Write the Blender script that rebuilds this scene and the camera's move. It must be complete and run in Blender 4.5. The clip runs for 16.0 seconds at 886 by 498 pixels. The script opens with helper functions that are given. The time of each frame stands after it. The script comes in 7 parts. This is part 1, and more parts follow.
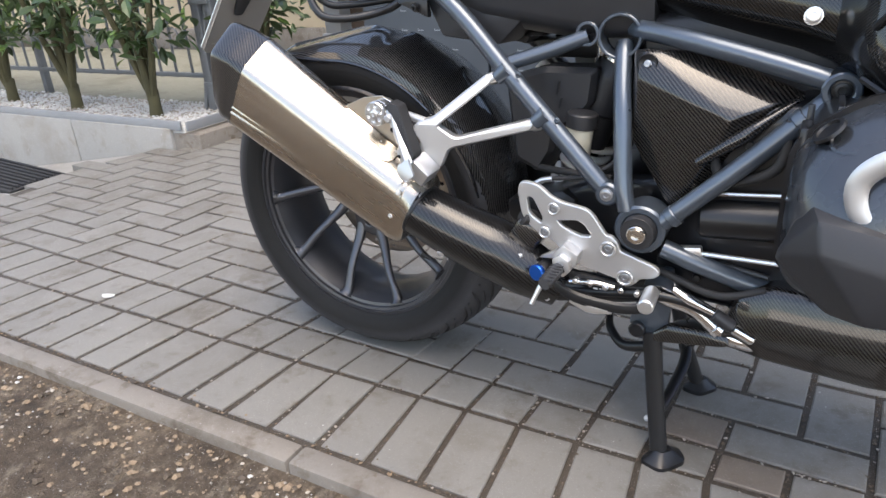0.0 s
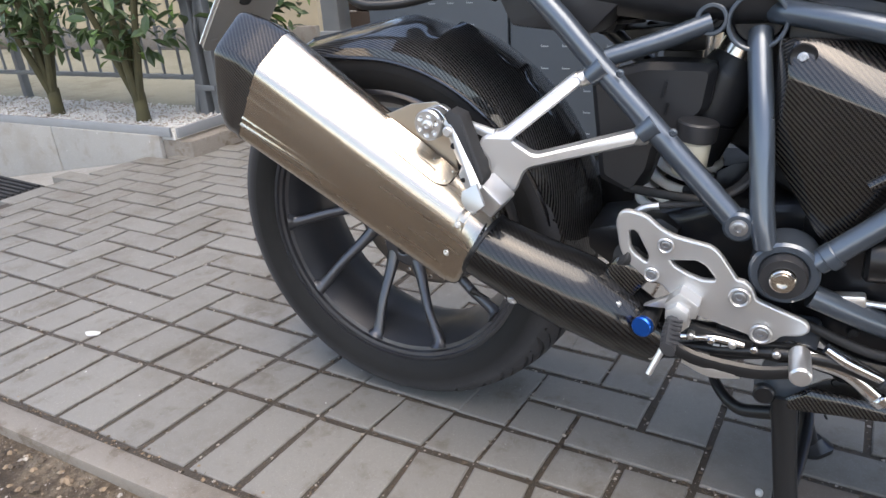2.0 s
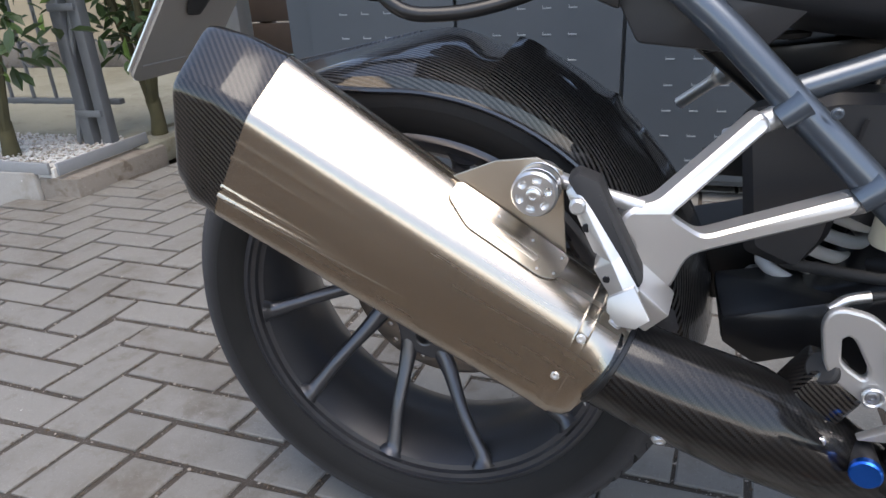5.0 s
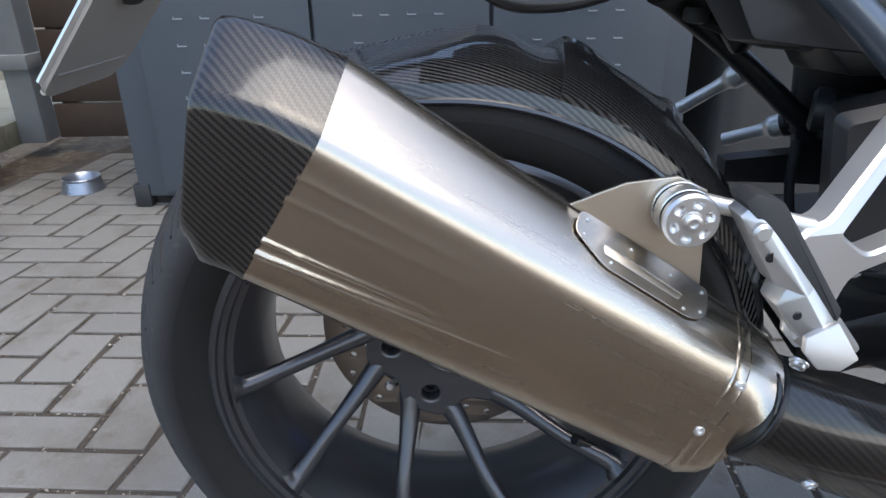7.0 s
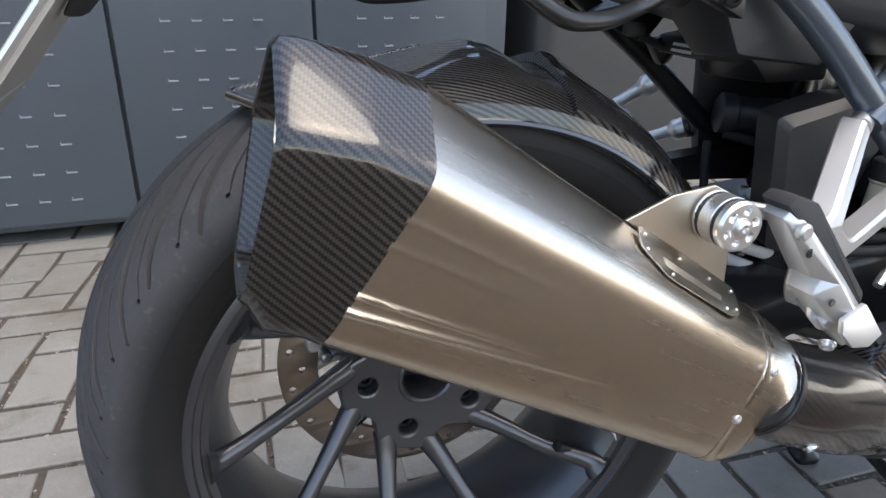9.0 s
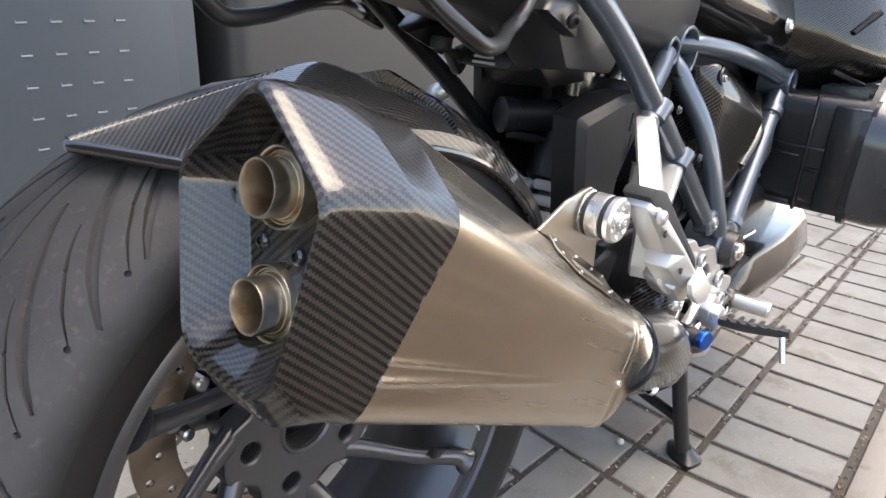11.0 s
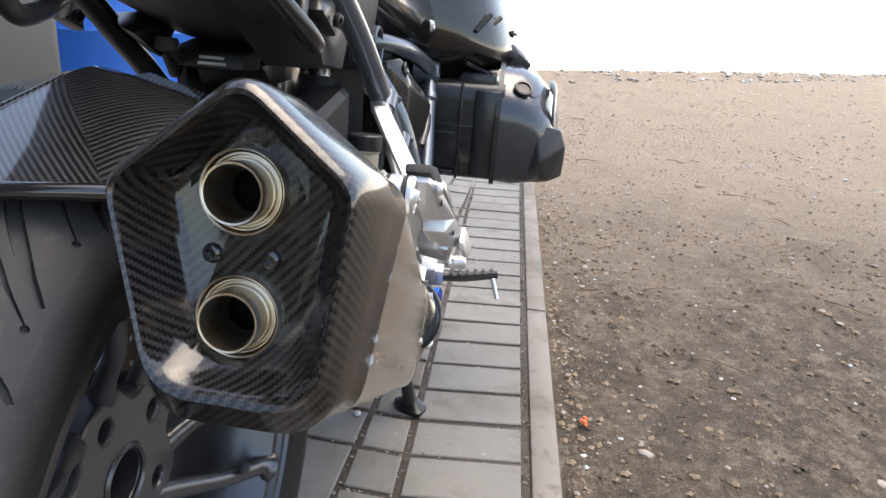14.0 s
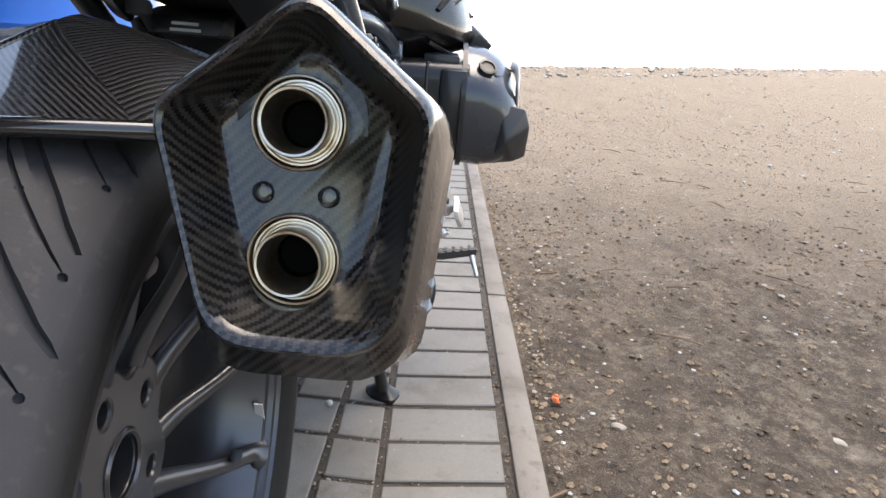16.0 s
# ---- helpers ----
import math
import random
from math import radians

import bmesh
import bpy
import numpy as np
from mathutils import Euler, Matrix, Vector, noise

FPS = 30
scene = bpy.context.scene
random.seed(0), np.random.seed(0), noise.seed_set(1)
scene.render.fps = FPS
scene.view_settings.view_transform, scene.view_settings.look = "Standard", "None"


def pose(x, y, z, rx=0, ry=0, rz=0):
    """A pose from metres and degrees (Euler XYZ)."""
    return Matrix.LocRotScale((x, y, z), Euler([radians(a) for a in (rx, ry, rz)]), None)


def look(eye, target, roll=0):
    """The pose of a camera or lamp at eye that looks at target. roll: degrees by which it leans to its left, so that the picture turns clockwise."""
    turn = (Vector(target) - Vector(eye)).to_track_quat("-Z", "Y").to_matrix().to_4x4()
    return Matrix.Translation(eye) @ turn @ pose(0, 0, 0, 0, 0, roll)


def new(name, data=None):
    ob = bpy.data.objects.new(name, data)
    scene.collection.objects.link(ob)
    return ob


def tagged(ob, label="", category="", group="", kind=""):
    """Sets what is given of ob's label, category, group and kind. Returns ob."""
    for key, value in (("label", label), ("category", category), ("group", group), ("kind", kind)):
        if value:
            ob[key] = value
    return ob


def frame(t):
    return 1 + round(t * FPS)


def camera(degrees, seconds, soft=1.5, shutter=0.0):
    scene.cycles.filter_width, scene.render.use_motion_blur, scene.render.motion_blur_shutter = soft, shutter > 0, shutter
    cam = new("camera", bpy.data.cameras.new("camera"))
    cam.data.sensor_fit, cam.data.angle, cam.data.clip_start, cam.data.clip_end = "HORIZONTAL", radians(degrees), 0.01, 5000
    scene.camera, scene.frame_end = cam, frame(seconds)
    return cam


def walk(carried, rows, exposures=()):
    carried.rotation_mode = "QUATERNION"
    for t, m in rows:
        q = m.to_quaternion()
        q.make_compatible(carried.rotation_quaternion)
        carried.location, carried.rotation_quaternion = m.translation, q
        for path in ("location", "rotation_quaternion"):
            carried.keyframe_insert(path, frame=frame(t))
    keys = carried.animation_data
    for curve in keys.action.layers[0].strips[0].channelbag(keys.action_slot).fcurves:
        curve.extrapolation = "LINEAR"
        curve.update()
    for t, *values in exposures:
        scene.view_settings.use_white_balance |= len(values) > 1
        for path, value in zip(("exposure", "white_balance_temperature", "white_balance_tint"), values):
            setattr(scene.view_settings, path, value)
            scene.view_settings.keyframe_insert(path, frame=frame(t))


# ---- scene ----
cam = camera(66.8, 16.0)
PATH = [
    (0, (0.147, -1.15, 0.729), (-0.775, 0.434, -0.07), -3.5),
    (0.5, (0.099, -1.139, 0.734), (-0.833, 0.44, -0.063), -3.8),
    (1, (0.05, -1.119, 0.732), (-0.873, 0.466, -0.065), -3.9),
    (1.5, (0.009, -1.072, 0.72), (-0.899, 0.516, -0.09), -4.2),
    (2, (-0.046, -1.006, 0.702), (-0.941, 0.591, -0.103), -4.0),
    (2.5, (-0.096, -0.958, 0.693), (-0.983, 0.649, -0.101), -3.9),
    (3, (-0.143, -0.929, 0.686), (-1.025, 0.682, -0.104), -3.8),
    (3.5, (-0.2, -0.898, 0.682), (-1.075, 0.713, -0.118), -4.0),
    (4, (-0.257, -0.872, 0.685), (-1.115, 0.749, -0.112), -4.0),
    (4.5, (-0.306, -0.845, 0.689), (-1.081, 0.819, -0.105), -3.7),
    (4.7, (-0.319, -0.835, 0.693), (-1.022, 0.859, -0.104), -3.6),
    (6.8, (-0.554, -0.737, 0.669), (-0.671, 1.097, -0.119), -1.6),
    (7, (-0.588, -0.733, 0.676), (-0.612, 1.104, -0.116), -1.2),
    (7.5, (-0.651, -0.717, 0.685), (-0.419, 1.108, -0.099), -0.3),
    (8, (-0.691, -0.704, 0.683), (-0.263, 1.084, -0.104), -0.2),
    (8.2, (-0.706, -0.699, 0.682), (-0.263, 1.086, -0.103), -0.1),
    (10.3, (-0.884, -0.591, 0.688), (0.235, 0.869, -0.097), 2.1),
    (10.5, (-0.898, -0.581, 0.694), (0.286, 0.828, -0.089), 2.1),
    (11, (-0.902, -0.547, 0.695), (0.507, 0.645, -0.075), 2.9),
    (11.5, (-0.905, -0.527, 0.682), (0.697, 0.408, -0.067), 3.6),
    (12, (-0.924, -0.506, 0.681), (0.757, 0.295, -0.049), 4.0),
    (12.5, (-0.958, -0.487, 0.679), (0.808, 0.117, -0.04), 4.4),
    (13, (-0.989, -0.468, 0.679), (0.839, -0.059, -0.023), 4.6),
    (13.5, (-1.011, -0.439, 0.687), (0.827, -0.08, -0.016), 4.6),
    (14, (-1.008, -0.404, 0.684), (0.864, -0.261, -0.007), 4.8),
    (14.5, (-1.009, -0.368, 0.665), (0.867, -0.273, -0.02), 4.8),
    (15, (-1.017, -0.348, 0.653), (0.862, -0.264, -0.028), 4.8),
    (15.5, (-1.015, -0.345, 0.644), (0.863, -0.314, -0.042), 4.8),
    (16, (-1.008, -0.345, 0.646), (0.874, -0.4, -0.03), 4.9),
]
walk(cam, [(t, look(eye, target, roll)) for t, eye, target, roll in PATH], [(0, 1.78, 7400, 11), (3.0, 1.58, 7300, 11), (4.7, 1.42, 7200, 11), (7, 1.49, 6720, 8), (8.2, 1.52, 6800, 8), (10.3, 2.36, 8000, 11), (11.2, 2.19, 7900, 11), (12.5, 1.97, 7700, 11), (14.5, 1.83, 7600, 11), (16, 1.85, 7600, 11)])

# ---- world, sun ----
world = bpy.data.worlds.new("world")
scene.world = world
world.use_nodes = True
wn = world.node_tree
sky = wn.nodes.new("ShaderNodeTexSky")
sky.sky_type = "NISHITA"
sky.sun_disc = False
sky.sun_elevation = radians(70)
sky.sun_rotation = radians(140)
sky.air_density, sky.dust_density = 1.0, 1.7
wn.nodes["Background"].inputs["Strength"].default_value = 0.15
wn.links.new(sky.outputs[0], wn.nodes["Background"].inputs["Color"])
sun = new("sun", bpy.data.lights.new("sun", "SUN"))
sun.data.energy, sun.data.angle, sun.data.color = 0.75, radians(48), (1.0, 0.975, 0.94)
sun.matrix_world = look((2.2, -2.62, 9.4), (0, 0, 0))


# ---- materials ----
class Mat:
    """A node material under construction."""

    def __init__(self, name, color=(0.5, 0.5, 0.5), rough=0.5, metal=0.0, **more):
        self.m = bpy.data.materials.new(name)
        self.m.use_nodes = True
        self.t = self.m.node_tree
        self.b = self.t.nodes["Principled BSDF"]
        self.b.inputs["Base Color"].default_value = (*color, 1)
        self.b.inputs["Roughness"].default_value = rough
        self.b.inputs["Metallic"].default_value = metal
        for k, v in more.items():
            self.b.inputs[k.replace("_", " ")].default_value = v
        self.co = None

    def node(self, kind, **values):
        n = self.t.nodes.new("ShaderNode" + kind)
        for k, v in values.items():
            if k in ("operation", "blend_type", "data_type", "noise_dimensions", "feature", "wave_type", "bands_direction", "distance"):
                if k == "operation":
                    n.operation = v
                elif k == "blend_type":
                    n.blend_type = v
                elif k == "feature":
                    n.feature = v
                elif k == "wave_type":
                    n.wave_type = v
                elif k == "bands_direction":
                    n.bands_direction = v
            else:
                n.inputs[k].default_value = v
        return n

    def link(self, a, b):
        self.t.links.new(a, b)

    def coords(self, scale=(1, 1, 1), turn=(0, 0, 0)):
        out = self.t.nodes.new("ShaderNodeNewGeometry").outputs["Position"]
        for key, value, rest in (("Rotation", turn, (0, 0, 0)), ("Scale", scale, (1, 1, 1))):
            if tuple(value) != rest:
                mp = self.t.nodes.new("ShaderNodeMapping")
                mp.inputs[key].default_value = value
                self.link(out, mp.inputs["Vector"])
                out = mp.outputs[0]
        return out

    def noise(self, scale, detail=4, rough=0.6, stretch=(1, 1, 1), turn=(0, 0, 0)):
        n = self.node("TexNoise", Scale=scale, Detail=detail, Roughness=rough)
        self.link(self.coords(stretch, turn), n.inputs["Vector"])
        return n.outputs["Fac"]

    def ramp(self, fac, stops):
        r = self.t.nodes.new("ShaderNodeValToRGB")
        e = r.color_ramp.elements
        while len(e) < len(stops):
            e.new(0.5)
        for el, (p, c) in zip(e, stops):
            el.position = p
            el.color = (*c, 1) if len(c) == 3 else c
        self.link(fac, r.inputs["Fac"])
        return r.outputs["Color"]

    def mix(self, fac, a, b, kind="MIX"):
        n = self.t.nodes.new("ShaderNodeMix")
        n.data_type, n.blend_type = "RGBA", kind
        for sock, v in ((n.inputs["Factor"], fac), (n.inputs[6], a), (n.inputs[7], b)):
            if isinstance(v, (int, float)):
                sock.default_value = v
            elif isinstance(v, tuple):
                sock.default_value = (*v, 1)
            else:
                self.link(v, sock)
        return n.outputs[2]

    def math(self, op, a, b=0.0):
        n = self.node("Math", operation=op)
        for sock, v in zip(n.inputs, (a, b)):
            if isinstance(v, (int, float)):
                sock.default_value = v
            else:
                self.link(v, sock)
        return n.outputs[0]

    def color(self, c):
        self.link(c, self.b.inputs["Base Color"])
        return self

    def roughness(self, f, lo, hi):
        n = self.node("MapRange")
        n.inputs["To Min"].default_value, n.inputs["To Max"].default_value = lo, hi
        self.link(f, n.inputs["Value"])
        self.link(n.outputs[0], self.b.inputs["Roughness"])
        return self

    def bump(self, f, strength=0.3, dist=0.001):
        n = self.node("Bump", Strength=strength, Distance=dist)
        self.link(f, n.inputs["Height"])
        self.link(n.outputs[0], self.b.inputs["Normal"])
        return self


def lacquer(k, coat, coat_rough):
    """Clear glossy lacquer over the weave."""
    k.b.inputs["Coat Weight"].default_value = coat
    k.b.inputs["Coat Roughness"].default_value = coat_rough
    k.b.inputs["Coat IOR"].default_value = 1.55
    k.b.inputs["Metallic"].default_value = 0.3
    k.b.inputs["Specular IOR Level"].default_value = 0.12
    dust = k.noise(60, 5, 0.7)
    n = k.node("MapRange")
    n.inputs["From Min"].default_value, n.inputs["From Max"].default_value = 0.4, 0.75
    n.inputs["To Min"].default_value, n.inputs["To Max"].default_value = coat_rough, coat_rough + 0.09
    k.link(dust, n.inputs["Value"])
    k.link(n.outputs[0], k.b.inputs["Coat Roughness"])


def carbon(name, pitch=0.0016, coat=1.0, coat_rough=0.05, lift=1.0, tint=(1, 1, 1)):
    """Twill-woven carbon fibre under clear lacquer."""
    k = Mat(name, rough=0.38)
    sep = k.t.nodes.new("ShaderNodeSeparateXYZ")
    g = k.t.nodes.new("ShaderNodeNewGeometry")
    k.link(g.outputs["Position"], sep.inputs[0])
    x, y, z = sep.outputs
    nrm = k.t.nodes.new("ShaderNodeSeparateXYZ")
    k.link(g.outputs["True Normal"], nrm.inputs[0])
    nx, ny, nz = (k.math("ABSOLUTE", o) for o in nrm.outputs)
    endwise = k.math("GREATER_THAN", nx, k.math("MAXIMUM", ny, nz))
    flat = k.math("GREATER_THAN", nz, k.math("MAXIMUM", nx, ny))
    a = k.math("ADD", x, k.math("MULTIPLY", endwise, k.math("SUBTRACT", y, x)))
    b = k.math("ADD", z, k.math("MULTIPLY", flat, k.math("SUBTRACT", y, z)))
    u = k.math("FLOOR", k.math("DIVIDE", a, pitch / 1.2))
    v = k.math("FLOOR", k.math("DIVIDE", b, pitch / 1.2))
    m = k.math("FLOORED_MODULO", k.math("ADD", u, v), 4.0)
    over = k.math("GREATER_THAN", m, 1.5)
    soft = k.noise(18, 3)
    light = k.mix(soft, tuple(c * lift * q for c, q in zip((0.036, 0.032, 0.029), tint)), tuple(c * lift * q for c, q in zip((0.056, 0.050, 0.045), tint)))
    c = k.mix(over, (0.0055, 0.0055, 0.0062), light)
    k.color(c)
    k.roughness(over, 0.32, 0.42)
    k.bump(over, 0.10, 0.0003)
    lacquer(k, coat, coat_rough)
    return k.m


def hugger_carbon():
    """Twill that runs aslant over the wheel guard, mirrored at its centre line and at the crease of its tail."""
    k = Mat("hugger_carbon_twill", rough=0.36)
    sep = k.t.nodes.new("ShaderNodeSeparateXYZ")
    k.link(k.coords(), sep.inputs[0])
    dx, dz = k.math("ADD", sep.outputs[0], 0.593), k.math("SUBTRACT", sep.outputs[2], 0.306)
    rad = k.math("SQRT", k.math("ADD", k.math("MULTIPLY", dx, dx), k.math("MULTIPLY", dz, dz)))
    ang = k.math("ARCTAN2", dz, dx)
    off = k.math("ABSOLUTE", k.math("ADD", sep.outputs[1], 0.120))
    across = k.math("ADD", off, k.math("SUBTRACT", 0.315, rad))
    tail = k.math("GREATER_THAN", k.math("SUBTRACT", ang, k.math("MULTIPLY", off, 4.19)), 1.5708)
    way = k.math("SUBTRACT", 0.4, k.math("MULTIPLY", tail, 1.4))
    along = k.math("MULTIPLY", k.math("MULTIPLY", ang, 0.3), way)
    cell = 0.0052
    s = k.math("DIVIDE", k.math("ADD", along, across), cell)
    tow = k.math("ADD", k.math("MULTIPLY", k.math("SINE", k.math("MULTIPLY", s, 6.2832)), 0.5), 0.5)
    step = k.math("ADD", k.math("MULTIPLY", k.math("SINE", k.math("MULTIPLY", k.math("DIVIDE", along, cell / 2), 6.2832)), 0.5), 0.5)
    fac = k.ramp(k.math("ADD", k.math("MULTIPLY", tow, 0.86), k.math("MULTIPLY", step, 0.14)), [(0.40, (0, 0, 0)), (0.62, (1, 1, 1))])
    k.color(k.mix(fac, (0.0035, 0.0035, 0.004), (0.048, 0.047, 0.047)))
    k.roughness(tow, 0.34, 0.42)
    k.bump(tow, 0.22, 0.0005)
    lacquer(k, 1.0, 0.035)
    return k.m


def brushed(name, color, rough, stretch, turn, grain=260, streak=0.0):
    k = Mat(name, color, rough, 1.0)
    f = k.noise(grain, 2, 0.5, stretch, turn)
    s = k.noise(9, 3)
    c = k.mix(k.math("ADD", k.math("MULTIPLY", s, 0.5), k.math("MULTIPLY", f, 0.25)), color, tuple(c * 0.84 for c in color))
    if streak:
        # long scratches and handling marks along the grain
        lines = k.ramp(k.noise(900, 3, 0.6, (0.006, 1, 1), turn), [(0.35, (0, 0, 0)), (0.70, (1, 1, 1))])
        bands = k.ramp(k.noise(75, 3, 0.6, (0.02, 1, 1), turn), [(0.38, (0, 0, 0)), (0.66, (1, 1, 1))])
        c = k.mix(k.math("MULTIPLY", lines, streak), c, tuple(v * 0.62 for v in color))
        c = k.mix(k.math("MULTIPLY", bands, streak * 0.7), c, tuple(v * 0.70 for v in color))
        k.roughness(k.math("ADD", k.math("MULTIPLY", s, 0.5), k.math("MULTIPLY", bands, 0.5)), rough, rough + 0.06)
    else:
        k.roughness(s, rough + 0.012, rough + 0.07)
    k.color(c)
    return k.m


def painted(name, color, rough=0.35, metal=0.0, coat=0.0, var=0.15, bump=0.04):
    k = Mat(name, color, rough, metal)
    n1, n2 = k.noise(14, 4), k.noise(420, 2)
    k.color(k.mix(n1, tuple(c * (1 - var) for c in color), tuple(min(1, c * (1 + var)) for c in color)))
    k.roughness(n1, max(0.03, rough - 0.08), rough + 0.1)
    if bump:
        k.bump(n2, bump, 0.0004)
    k.b.inputs["Coat Weight"].default_value = coat
    k.b.inputs["Coat Roughness"].default_value = 0.08
    return k.m


CARBON = carbon("carbon_twill", lift=0.75)
TANKCARBON = carbon("tank_carbon_twill", 0.0013, 1.0, 0.03, 0.42)
HUGCARBON = hugger_carbon()
SHIELDCARBON = carbon("heat_shield_twill", 0.0020, 0.8, 0.07, 0.36, (0.9, 1.0, 1.12))
CAPCARBON = carbon("cap_carbon_twill", 0.0018, 1.0, 0.07, 0.78)
DARKCARBON = carbon("dark_carbon_twill", 0.0018, 0.7, 0.16, 0.4)
STEEL = brushed("brushed_titanium", (0.575, 0.515, 0.44), 0.235, (0.06, 1, 1), (0, radians(-31), 0), 260, 0.11)
POLISHED = brushed("polished_steel", (0.72, 0.68, 0.62), 0.16, (1, 1, 1), (0, 0, 0), 90)
GOLD = painted("golden_steel_sheet", (0.66, 0.585, 0.49), 0.365, 1.0, 0.0, 0.03, 0.02)
FRAME = painted("granite_grey_frame_paint", (0.078, 0.098, 0.124), 0.30, 0.5, 0.7)
CAST = painted("silver_cast_alloy", (0.56, 0.56, 0.56), 0.38, 0.8, 0.0, 0.06, 0.1)
ALLOY = painted("milled_alloy", (0.72, 0.72, 0.72), 0.3, 0.9, 0.0, 0.05)
RUBBER = painted("black_rubber", (0.018, 0.018, 0.019), 0.7, 0.0, 0.0, 0.3, 0.15)
PLASTIC = painted("black_plastic", (0.020, 0.0205, 0.023), 0.44, 0.0, 0.0, 0.25, 0.2)
SATIN = painted("satin_black_metal", (0.011, 0.0115, 0.013), 0.36, 0.2, 0.1, 0.2)
ENGINE = painted("dark_engine_casting", (0.014, 0.015, 0.018), 0.33, 0.4, 0.3, 0.2, 0.15)
HEAD = painted("grey_cylinder_head_paint", (0.040, 0.045, 0.053), 0.26, 0.45, 0.6, 0.08)
RIM = painted("asphalt_grey_wheel_paint", (0.080, 0.082, 0.091), 0.31, 0.72, 0.2, 0.12)
BLACKGLOSS = painted("gloss_black_paint", (0.012, 0.012, 0.014), 0.12, 0.0, 1.0, 0.2, 0.0)
BLUE = painted("blue_anodised_alloy", (0.01, 0.13, 0.62), 0.25, 0.9, 0.3, 0.1, 0.0)
CHROME = painted("chrome", (0.78, 0.78, 0.79), 0.1, 1.0, 0.0, 0.04, 0.0)
SCREW = painted("zinc_grey_screw", (0.36, 0.37, 0.39), 0.34, 0.85, 0.0, 0.1, 0.0)
SPRING = painted("white_spring_paint", (0.72, 0.71, 0.68), 0.4, 0.0, 0.3, 0.06)
DISC = brushed("brown_brake_disc", (0.30, 0.25, 0.21), 0.38, (1, 1, 1), (0, 0, 0))
PLATEBACK = painted("beige_plate_holder", (0.30, 0.275, 0.245), 0.6, 0.0, 0.0, 0.12)
PLATEFRONT = painted("white_number_plate", (0.78, 0.78, 0.76), 0.35, 0.0, 0.3, 0.03)
LABELGREY = painted("pale_label", (0.5, 0.5, 0.5), 0.6)
REFLECT = painted("clear_reservoir_plastic", (0.62, 0.58, 0.46), 0.35, 0.0, 0.4, 0.1)


def tyre_material():
    k = Mat("worn_tyre_rubber", (0.03, 0.03, 0.031), 0.62)
    n1, n2, n3 = k.noise(30, 5), k.noise(600, 3), k.noise(150, 2, 0.5)
    dust = k.ramp(n3, [(0.60, (0, 0, 0)), (0.74, (1, 1, 1))])
    base = k.mix(n1, (0.036, 0.036, 0.039), (0.062, 0.061, 0.064))
    worn = k.mix(k.math("MULTIPLY", dust, 0.22), base, (0.13, 0.12, 0.11))
    # clean black sidewall, scrubbed grey tread
    sep = k.t.nodes.new("ShaderNodeSeparateXYZ")
    k.link(k.coords(), sep.inputs[0])
    dx, dz = k.math("ADD", sep.outputs[0], 0.593), k.math("SUBTRACT", sep.outputs[2], 0.306)
    rad = k.math("SQRT", k.math("ADD", k.math("MULTIPLY", dx, dx), k.math("MULTIPLY", dz, dz)))
    tread = k.ramp(k.math("MULTIPLY", rad, 2.0), [(0.505, (0, 0, 0)), (0.550, (1, 1, 1))])
    k.color(k.mix(tread, k.mix(n1, (0.012, 0.0118, 0.012), (0.022, 0.0215, 0.021)), worn))
    k.roughness(n1, 0.5, 0.75)
    k.b.inputs["Specular IOR Level"].default_value = 0.15
    # moulded rings round the sidewall
    rings = k.ramp(k.math("MULTIPLY", rad, 2.0), [(0.455, (0, 0, 0)), (0.458, (1, 1, 1)), (0.464, (1, 1, 1)), (0.467, (0, 0, 0)), (0.505, (0, 0, 0)), (0.507, (0.8, 0.8, 0.8)), (0.510, (0, 0, 0)), (0.546, (0, 0, 0)), (0.549, (1, 1, 1)), (0.553, (0, 0, 0))])
    k.bump(k.math("ADD", k.math("MULTIPLY", n2, 0.5), rings), 0.5, 0.0007)
    return k.m


TYRE = tyre_material()


def pipe_tip_material():
    """Polished steel with straw and brown heat colours."""
    k = Mat("heat_tinted_steel", rough=0.3, metal=1.0)
    n = k.noise(55, 3)
    k.color(k.ramp(n, [(0.32, (0.71, 0.66, 0.58)), (0.52, (0.62, 0.54, 0.43)), (0.66, (0.43, 0.31, 0.19)), (0.8, (0.58, 0.51, 0.42))]))
    k.roughness(n, 0.24, 0.38)
    return k.m


TIP = pipe_tip_material()
SOOT = painted("sooted_pipe_inside", (0.006, 0.0055, 0.005), 0.9)
SOOT.node_tree.nodes["Principled BSDF"].inputs["Specular IOR Level"].default_value = 0.05


